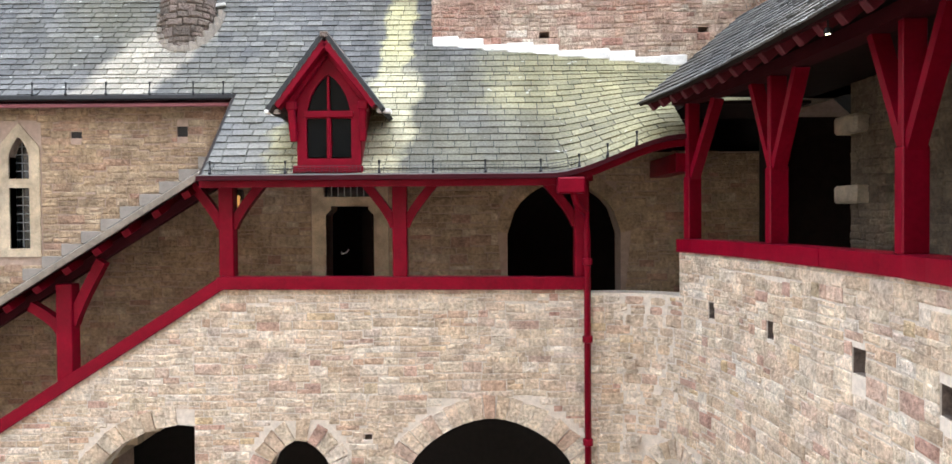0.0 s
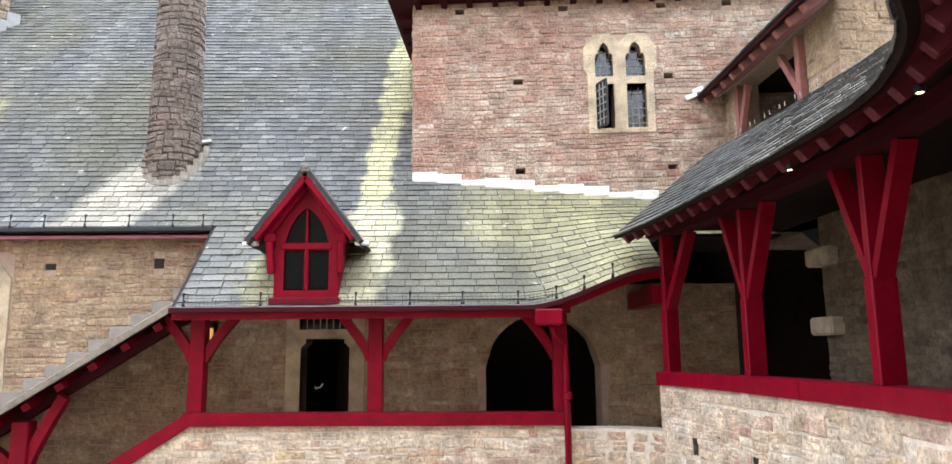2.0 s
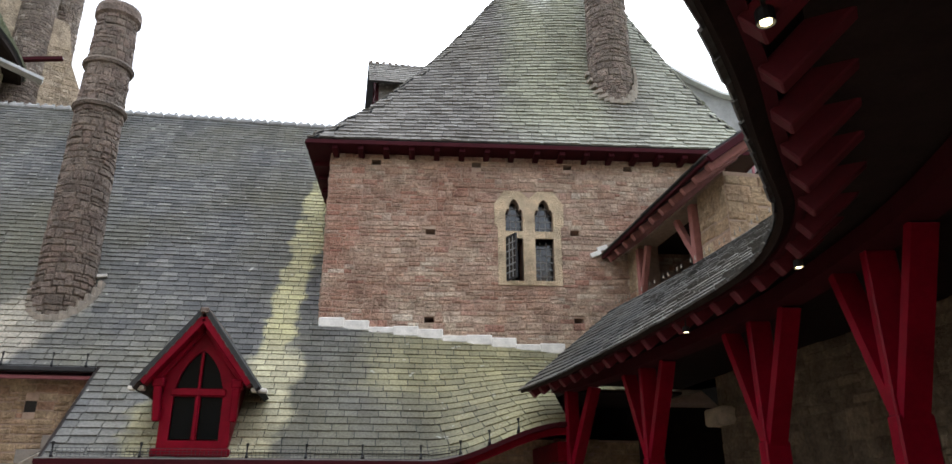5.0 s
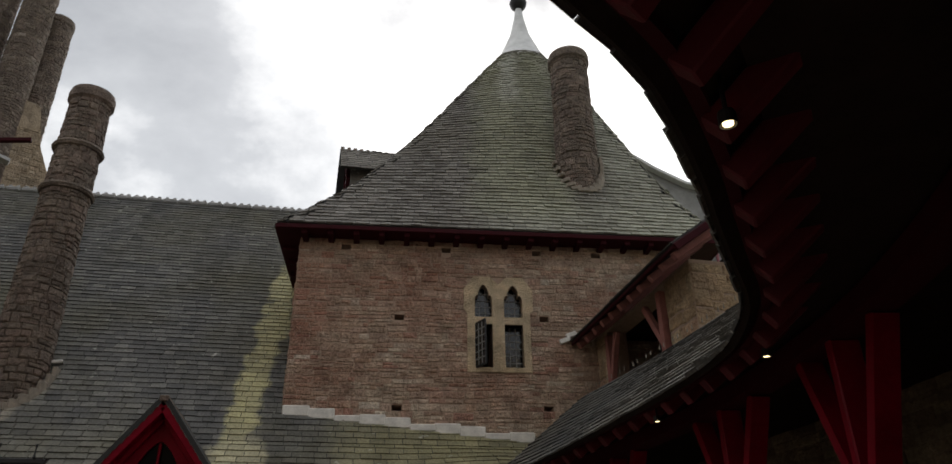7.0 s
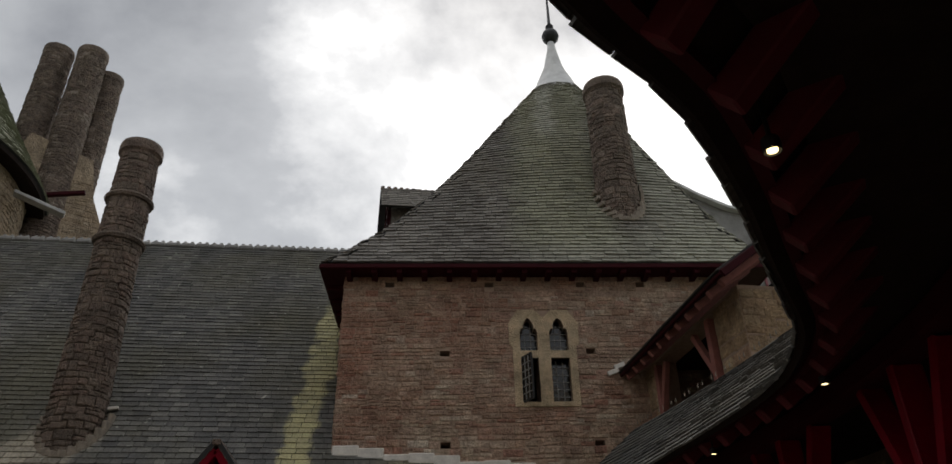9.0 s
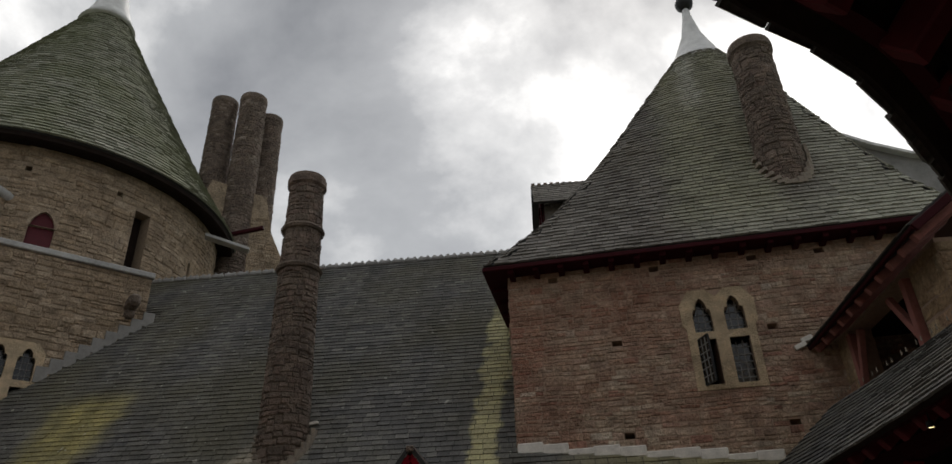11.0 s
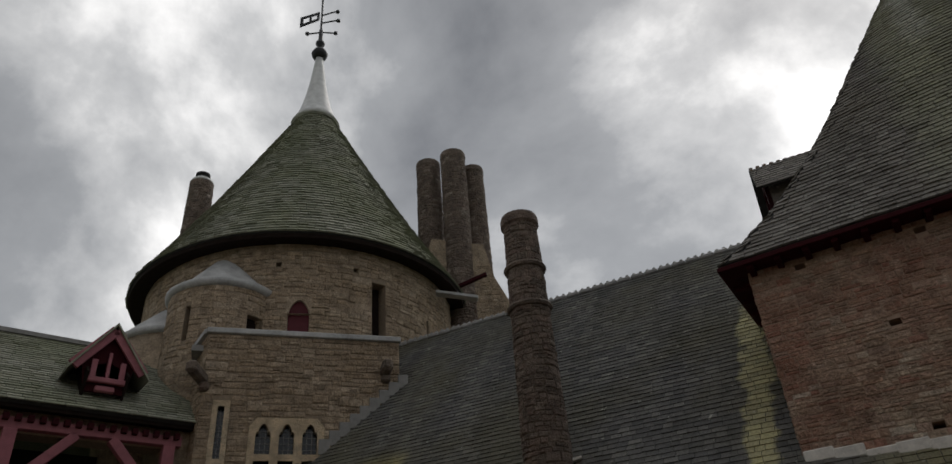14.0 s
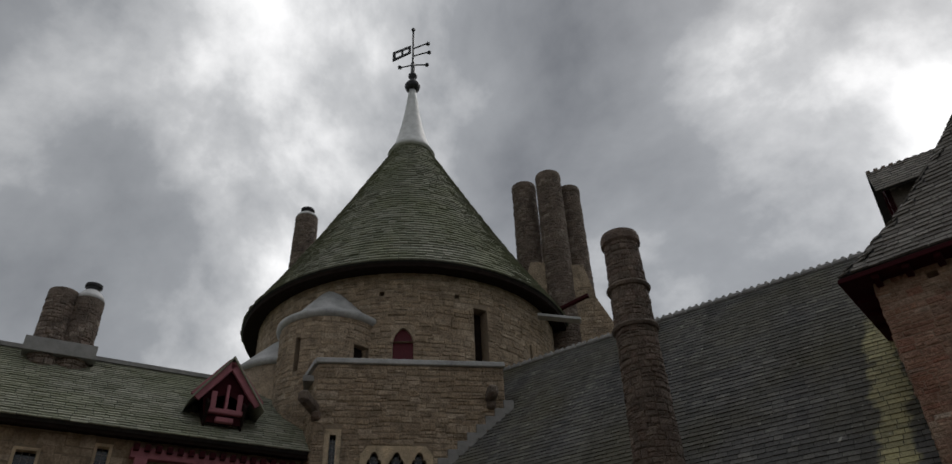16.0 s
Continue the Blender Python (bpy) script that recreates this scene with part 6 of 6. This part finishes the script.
EAVE_LINE = Spline([(2.18, 9.82), (2.38, 8.4), (2.5, 6.8), (2.56, 5.4), (2.56, 4.65), (2.48, 4.03), (2.22, 3.36), (1.815, 2.795), (1.565, 2.455), (1.335, 2.135), (0.995, 1.722), (0.805, 1.545), (0.53, 1.337), (0.19, 1.0), (-0.15, 0.6), (-0.45, 0.05), (-0.75, -0.7)])
S_POST = WALL_LINE.near(2.66, 9.55)
RING = Curtain(WALL_LINE, -1)
ring_wall = thing("wall_7", "curved cream rubble wall below the round gallery", "wall", kind="structure")
bm = bmesh.new()
R_ARCH = (S_POST - 0.38, S_POST + 0.30, 0.05, E - 3.32)
R_PUT = [rect_poly(S_POST + u, S_POST + u + w, E + v, E + v + h) for u, v, w, h in ((0.66, -1.24, 0.14, 0.2), (2.0, -1.27, 0.15, 0.2), (3.55, -1.30, 0.2, 0.22), (4.75, -1.33, 0.2, 0.22))]


R_CUT = [(h[0][0], h[1][0], h[0][1], h[2][1]) for h in R_PUT]
pierced(bm, RING.at, [S_POST * i / 12 for i in range(13)], [0, E - 1.04], [(R_ARCH[0], S_POST, R_ARCH[2], R_ARCH[3])], 0.4)
pierced(bm, RING.at, [S_POST + (WALL_LINE.length - S_POST) * i / 60 for i in range(61)], [0, E - 0.46], R_CUT + [(S_POST, R_ARCH[1], R_ARCH[2], R_ARCH[3])], 0.4)
part("masonry", bm, M_MORTAR, ring_wall)
# near-black sheet added behind the wall so its holes look deep
bm = bmesh.new()
sheet(bm, lambda u, v, d: RING.at(u, v, d - 0.41), 0.0, WALL_LINE.length, 0, E - 1.6, 60, 1, 0.03)
part("lining", bm, M_UNLIT, ring_wall)
# dark faces inside each hole stand in for its shade
for h in R_CUT:
    bm = bmesh.new()
    for a, b, c in (((h[0] + 0.006, h[2]), (h[0] + 0.006, h[3]), 0), ((h[1] - 0.006, h[2]), (h[1] - 0.006, h[3]), 0), ((h[0], h[2] + 0.006), (h[1], h[2] + 0.006), 1), ((h[0], h[3] - 0.006), (h[1], h[3] - 0.006), 1)):
        q = [bm.verts.new(RING.at(*a, -0.008)), bm.verts.new(RING.at(*b, -0.008)), bm.verts.new(RING.at(*b, -0.36)), bm.verts.new(RING.at(*a, -0.36))]
        bm.faces.new(q)
    part("putlog_lining", bm, M_DARKSTONE, ring_wall)
voussoirs(ring_wall, RING, arch_poly(R_ARCH[0], R_ARCH[1], E - 5, E - 3.45, E - 3.18, 0.2), 2, 0.24, 0.13, M_CREAM)
R_PUT.append(rect_poly(R_ARCH[0] - 0.2, R_ARCH[1] + 0.2, 0, E - 2.98))


def ring_spans(v0, v1):
    top = S_POST if v0 > E - 1.08 else 0.0
    end = S_POST + 8.5
    res, at = [], top
    for h in sorted(R_PUT):
        if v1 > h[0][1] + 0.01 and v0 < h[2][1] - 0.01:
            res.append((at, h[0][0]))
            at = h[1][0]
    return res + [(at, end)]


lay(ring_wall, RING, E - 4.2, E - 0.46, ring_spans, "stone", M_CREAM, (0.12, 0.36), 0.12, 0.014, focus=(2.9, 8.0, E - 1.2), seed=101)
for u, v in ((-0.76, -2.0), (-0.72, -3.06)):
    bm = bmesh.new()
    box(bm, (-0.07, -0.07, -0.06), (0.07, 0.13, 0.06), 0.015, Matrix.Translation(RING.at(S_POST + u, E + v, 0.02)) @ Matrix.Rotation(math.pi, 4, "Z"))
    part("corbel_stone", bm, M_CREAM, ring_wall)
ring_rail = thing("gallery_rail", "broad crimson sill rail of the round gallery", "rail")
NR = 50
for k in range(0, NR, 10):
    bm = bmesh.new()
    sweep(bm, [RING.at(S_POST + (WALL_LINE.length - S_POST) * (i - (0.04 if i == k + 10 else 0)) / NR, E - 0.375, -0.12) for i in range(k, k + 11)], 0.32, 0.165)
    part("rail", bm, M_PAINT, ring_rail)
P_PLATE = E + 1.46
for k, (x, y) in enumerate(((2.68, 9.5), (2.98, 7.7), (3.09, 5.55), (2.93, 3.75), (2.3, 1.9))):
    s = WALL_LINE.near(x, y)
    p = RING.at(s, 0, -0.17)
    al = Vector((WALL_LINE.side(s).y, -WALL_LINE.side(s).x, 0))
    yoke_post(p.x, p.y, E - 0.3, P_PLATE, 0.115, 0.47, "heavy crimson post with braces of the round gallery", (1,) if k == 0 else (-1, 1), al, 0.21, "round gallery posts", 2.1, 1.0, slim=0.62)
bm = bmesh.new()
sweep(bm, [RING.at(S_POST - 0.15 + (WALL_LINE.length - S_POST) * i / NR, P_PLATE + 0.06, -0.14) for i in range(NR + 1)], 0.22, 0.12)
tagged(part("wall_plate", bm, M_MAROON), "curved plate beam of the round gallery, darkened for shade", "beam")


class RingRoof:
    """u along the eave line, v over the plan from the eave to the ridge."""
    RUN, RISE = 1.5, 1.25

    def at(self, u, v, d=0.0):
        p = EAVE_LINE.at(u) + EAVE_LINE.side(u) * v
        k = 1 / math.hypot(1, self.RISE / self.RUN)
        s = EAVE_LINE.side(u)
        q = Vector((p.x, p.y, E + 1.5 + self.RISE / self.RUN * v))
        return q + (Vector((0, 0, 1)) - s * (self.RISE / self.RUN)) * k * d


RROOF = RingRoof()
ring_roof = thing("ring_roof", "sweeping worn slate roof of the round gallery", "roof", kind="structure")
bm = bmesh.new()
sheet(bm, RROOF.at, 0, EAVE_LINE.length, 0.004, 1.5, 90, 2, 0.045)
part("roof_boards", bm, M_SHADEWOOD, ring_roof)
lay(ring_roof, RROOF, -0.012, 1.5, lambda a, b: [(0, EAVE_LINE.length)], "slate", M_SLATE_RING, (0.13, 0.24), 0.10, 0.02, focus=(2.5, 6, E + 1.8), seed=103)
bm = bmesh.new()


class RingBack:
    def at(self, u, v, d=0.0):
        p = EAVE_LINE.at(u) + EAVE_LINE.side(u) * (1.5 + v)
        return Vector((p.x, p.y, E + 2.75 - 0.8 * v + d))


sheet(bm, RingBack().at, 0, EAVE_LINE.length, 0.0, 1.6, 60, 1, 0.08)
part("rear_slope", bm, M_BED, ring_roof)
bm = bmesh.new()
for i in range(34):
    u = 0.1 + i * 0.16
    p = RROOF.at(u, 1.5, 0.02)
    s = EAVE_LINE.side(u)
    bmesh.ops.create_cone(bm, cap_ends=True, segments=5, radius1=0.010, radius2=0.004, depth=0.055, matrix=Matrix.Translation(p + Vector((0, 0, 0.05)) + (EAVE_LINE.at(u + 0.04 * (i % 2)) - EAVE_LINE.at(u + 0.1 * (i % 2)))))
part("ridge_crest", bm, M_VERGE, ring_roof)
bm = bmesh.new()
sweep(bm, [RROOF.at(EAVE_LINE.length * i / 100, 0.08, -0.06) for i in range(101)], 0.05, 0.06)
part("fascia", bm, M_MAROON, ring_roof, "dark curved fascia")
# rafters get a darker crimson than the posts, for their shade
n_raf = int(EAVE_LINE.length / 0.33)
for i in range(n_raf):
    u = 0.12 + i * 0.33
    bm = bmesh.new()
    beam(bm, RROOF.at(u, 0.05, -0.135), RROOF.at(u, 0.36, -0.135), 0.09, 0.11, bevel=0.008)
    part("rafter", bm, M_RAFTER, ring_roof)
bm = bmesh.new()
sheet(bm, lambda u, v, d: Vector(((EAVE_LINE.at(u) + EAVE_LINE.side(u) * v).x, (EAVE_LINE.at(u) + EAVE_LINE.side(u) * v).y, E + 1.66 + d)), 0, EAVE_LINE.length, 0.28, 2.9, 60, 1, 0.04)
tagged(part("ceiling", bm, M_SHADEWOOD), "boarded ceiling of the round gallery, darkened for shade", "ceiling", kind="structure")
bm = bmesh.new()
sheet(bm, lambda u, v, d: Vector((RING.at(u, 0, -v).x, RING.at(u, 0, -v).y, E - 1.5 + d)), S_POST, WALL_LINE.length, 0.1, 2.2, 50, 1, 0.15)
tagged(part("floor_2", bm, M_SHADEWOOD), "boarded floor of the round gallery", "floor", kind="structure")
# back wall of the round gallery, stone darkened for shade, with a dark doorway
BACKR = Curtain(Spline([(4.45, 11.7), (4.6, 10.5), (4.65, 9.0), (4.7, 7.5), (4.75, 5.6), (4.65, 4.0), (4.3, 2.2), (3.6, 0.2), (2.2, -1.4), (0.5, -2.6), (-2.0, -3.2), (-5.0, -3.4)]), -1)
S_D0, S_D1 = BACKR.line.near(4.47, 11.5), BACKR.line.near(4.65, 9.05)
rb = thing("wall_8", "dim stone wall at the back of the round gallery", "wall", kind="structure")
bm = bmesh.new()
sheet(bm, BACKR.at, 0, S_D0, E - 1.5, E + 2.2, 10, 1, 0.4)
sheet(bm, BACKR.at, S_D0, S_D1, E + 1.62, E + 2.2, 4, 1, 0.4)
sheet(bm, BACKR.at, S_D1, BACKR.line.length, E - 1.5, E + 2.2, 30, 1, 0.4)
part("masonry", bm, M_SHADESTONE, rb)
# hidden slab and end wall, added to block sky light beyond the doorway
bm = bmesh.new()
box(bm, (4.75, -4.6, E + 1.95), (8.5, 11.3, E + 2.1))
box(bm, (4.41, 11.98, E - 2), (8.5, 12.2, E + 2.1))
tagged(part("ceiling_2", bm, M_SHADEWOOD), "unseen slab and end wall added to keep sky out of the doorway", "ceiling", kind="structure")
lay(rb, BACKR, E - 1.2, E + 1.7, lambda a, b: [(0, S_D0), (S_D1, S_D1 + 5)] if a < E + 1.45 else [(S_D1, S_D1 + 5)], "stone", M_SHADESTONE, (0.16, 0.45), 0.12, 0.018, seed=105)
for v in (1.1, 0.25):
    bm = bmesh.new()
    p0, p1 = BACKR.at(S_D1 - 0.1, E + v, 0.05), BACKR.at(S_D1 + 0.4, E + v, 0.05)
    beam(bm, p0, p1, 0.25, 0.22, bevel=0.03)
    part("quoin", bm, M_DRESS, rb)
# slab added to cut light leaking in at the corner
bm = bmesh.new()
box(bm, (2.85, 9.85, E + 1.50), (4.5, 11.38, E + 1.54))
tagged(part("ceiling_3", bm, M_SHADEWOOD), "dark slab added to block light where the two galleries meet", "ceiling", kind="structure")
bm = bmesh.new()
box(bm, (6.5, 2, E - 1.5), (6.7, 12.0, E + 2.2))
tagged(part("wall_9", bm, M_UNLIT), "inner wall beyond the round gallery doorway, coloured as unlit", "wall", kind="structure")
bm = bmesh.new()
box(bm, (2.7, 9.9, E + 0.6), (2.95, 11.5, E + 0.85))
tagged(part("tie_beam", bm, M_PAINT), "crimson tie beam between the two galleries", "beam")

# unseen plain walls, added behind the eye to cut low sky light
bm = bmesh.new()
box(bm, (-18, -5.2, 0), (8.5, -4.6, E + 9))
tagged(part("wall_10", bm, M_GREY), "unseen plain wall added behind the eye to block low light", "wall", kind="structure")
bm = bmesh.new()
box(bm, (8.0, -4.6, 0), (8.5, 8.0, E + 2.0))
tagged(part("wall_11", bm, M_GREY), "unseen plain wall added outside the round gallery", "wall", kind="structure")

# ---- upper oriel above the round gallery ----
oriel = thing("upper_gallery", "small upper stone and timber gallery under slates beside the keep", "gallery")
bm = bmesh.new()
OR = Plane((4.5, 11.5, E), (0.03, -1, 0))
OPEN = [(0.45, 2.5), (2.6, 2.5), (2.6, 4.12), (0.45, 4.12)]
plate(bm, OR, rect_poly(0, 3.35, 2.2, 4.15), [OPEN], 0.35)
o_wall = part("wall", bm, M_MORTAR_RED, oriel)
lay(o_wall, OR, 2.5, 4.1, spans_of(rect_poly(0, 3.35, 2.4, 4.15), [OPEN]), "stone", M_BUFF, (0.2, 0.4), 0.17, 0.02, seed=111)
ORE = Plane((4.6, 8.15, E), (1, 0.03, 0))
bm = bmesh.new()
plate(bm, ORE, rect_poly(0, 3, 2.2, 4.15), [], 0.3)
o_end = part("end_wall", bm, M_MORTAR_RED, oriel)
lay(o_end, ORE, 2.5, 4.1, spans_of(rect_poly(0, 3, 2.4, 4.15), []), "stone", M_BUFF, (0.2, 0.4), 0.17, 0.02, seed=112)
O_ROOF = SlopeRoof((4.02, 11.5, E + 4.08), (0.02, -1, 0), (1, 0, 0), 1.8, 1.3)
bm = bmesh.new()
sheet(bm, O_ROOF.at, 0, 3.9, 0, O_ROOF.len, 1, 1, 0.06)
o_roof = part("roof", bm, M_BED, oriel)
lay(o_roof, O_ROOF, -0.03, O_ROOF.len, lambda a, b: [(0, 3.9)], "slate", M_SLATE_RING, (0.16, 0.3), 0.12, 0.016, seed=113)
bm = bmesh.new()
beam(bm, O_ROOF.at(0, 0, -0.06), O_ROOF.at(3.9, 0, -0.06), 0.05, 0.05)
beam(bm, O_ROOF.at(3.9, 0, -0.07), O_ROOF.at(3.9, O_ROOF.len, -0.07), 0.05, 0.1)
part("fascia", bm, M_MAROON, oriel)
for i in range(11):
    bm = bmesh.new()
    beam(bm, O_ROOF.at(0.15 + 0.36 * i, 0.0, -0.15), O_ROOF.at(0.15 + 0.36 * i, 1.0, -0.15), 0.09, 0.11)
    part("rafter", bm, M_OLDRED, oriel, "faded red rafter foot")
for u, a in ((0.6, 0.95), (2.52, 2.0)):
    bm = bmesh.new()
    beam(bm, OR.at(u, 2.3, 0.04), OR.at(u, 4.0, 0.04), 0.11, 0.11, OR.n)
    part("post", bm, M_OLDRED, oriel)
    bm = bmesh.new()
    beam(bm, OR.at(u, 3.2, 0.04), OR.at(a, 3.95, 0.04), 0.09, 0.09, OR.n)
    part("brace", bm, M_OLDRED, oriel)
# near-black inner wall and added ceiling keep the opening dark
bm = bmesh.new()
box(bm, (5.6, 8.2, E + 2.2), (5.7, 11.4, E + 4.6))
part("inner_wall", bm, M_UNLIT, oriel)
bm = bmesh.new()
box(bm, (4.88, 8.46, E + 4.13), (5.58, 11.46, E + 4.18))
part("inner_ceiling", bm, M_SHADEWOOD, oriel)

for z0, x0 in ((4.08, 3.72), (4.19, 3.84)):
    bm = bmesh.new()
    beam(bm, (x0 + 0.12, 11.54, E + z0 - 0.02), (x0 + 0.3, 11.52, E + z0 + 0.05), 0.1, 0.08)
    part("lead_soaker", bm, M_FLASH, oriel, "pale lead soaker")

# ---- downpipe ----
pipe = thing("downpipe", "crimson rainwater pipe with square hopper head", "downpipe")
bm = bmesh.new()
box(bm, (1.06, 9.48, E + 0.31), (1.42, 9.72, E + 0.52), 0.02)
part("hopper", bm, M_PAINT, pipe)
bm = bmesh.new()
tube(bm, [(1.28, 9.62, E + 0.33), (1.32, 9.66, E + 0.2), (1.42, 9.84, E + 0.10), (1.49, 9.9, E + 0.05), (1.5, 9.9, E - 0.2), (1.5, 9.9, 0.05)], 0.045, 12)
smooth(part("pipe", bm, M_PAINT, pipe))
for z in (-0.6, -1.65, -3.05):
    bm = bmesh.new()
    lathe(bm, [(0.046, E + z - 0.05), (0.07, E + z - 0.04), (0.07, E + z + 0.04), (0.046, E + z + 0.05)], (1.5, 9.9), 12)
    part("collar", bm, M_PAINT, pipe)

# ---- doors, windows, lamps of the galleries ----
lancet = thing("window_5", "tall leaded lancet window in yellow dressed stone", "window", kind="structure")
window_twin(lancet, BACK, [LANCET_T, LANCET_B], [(-7.38, -0.55), (-6.74, -0.55), (-6.74, 1.15), (-7.06, 1.52), (-7.38, 1.15)])
dr = thing("door_1", "gallery doorway in yellow stone with dark door ajar", "door", kind="structure")
bm = bmesh.new()
plate(bm, BACK, rect_poly(-2.54, -1.36, -1.85, 0.6), [DOOR, FAN], 0.3, 0.025)
part("stone_surround", bm, M_DRESS, dr)
bm = bmesh.new()
dp = Plane((-1.6, 11.6, E), Vector((-0.35, 0.94, 0)))
plate(bm, dp, rect_poly(0, 0.72, -1.85, 0.18), [], 0.05)
leaf = part("door_leaf", bm, M_SHADEWOOD, dr, "dark oak door leaf standing open")
bm = bmesh.new()
tube(bm, [(-2.12, 11.55, E - 0.52), (-2.1, 11.5, E - 0.55), (-2.03, 11.5, E - 0.53), (-2.0, 11.55, E - 0.48)], 0.012, 8)
part("handle", bm, M_LEAD, leaf, "bright metal handle")
bm = bmesh.new()
plate(bm, BACK, FAN, [], 0.01, -0.1)
pane = part("glass", bm, M_GLASS, dr)
bm = bmesh.new()
for i in range(1, 8):
    u = -2.35 + 0.1 * i
    beam(bm, BACK.at(u, 0.34, -0.09), BACK.at(u, 0.52, -0.09), 0.012, 0.012, (0, -1, 0), 0)
part("lead_bars", bm, M_LEADDARK, pane)

wl = thing("wall_lantern", "glowing warm wall lantern beside the gallery post", "lamp")
bm = bmesh.new()
box(bm, (-3.68, 11.25, E + 0.3), (-3.58, 11.38, E + 0.46), 0.02)
part("bracket", bm, M_IRON, wl)
bm = bmesh.new()
lathe(bm, [(0.012, E + 0.20), (0.03, E + 0.23), (0.045, E + 0.34), (0.03, E + 0.37)], (-3.63, 11.2), 12)
part("shade", bm, M_LAMP, wl, "glowing warm glass shade")


def ceiling_spot(x, y, z):
    t = tagged(thing("ceiling_spotlight", "small bright recessed spotlight in the dark ceiling", "lamp"), group="gallery spotlights")
    bm = bmesh.new()
    lathe(bm, [(0.027, z), (0.03, z), (0.03, z + 0.04), (0.027, z + 0.05), (0.027, z)], (x, y), 14, False)
    lathe(bm, [(0.008, z + 0.05), (0.008, E + 1.63)], (x, y), 8, False)
    part("ring", bm, M_IRON, t)
    bm = bmesh.new()
    lathe(bm, [(0.018, z + 0.002), (0.018, z + 0.02)], (x, y), 14)
    part("bulb", bm, M_SPOT, t)


for az, el, z in ((35.84, 33.68, 1.40), (34.26, 16.42, 1.41), (25.6, 12.46, 1.40)):
    dd = z / math.tan(radians(el))
    ceiling_spot(dd * math.sin(radians(az)), dd * math.cos(radians(az)), E + z)

place_pieces()
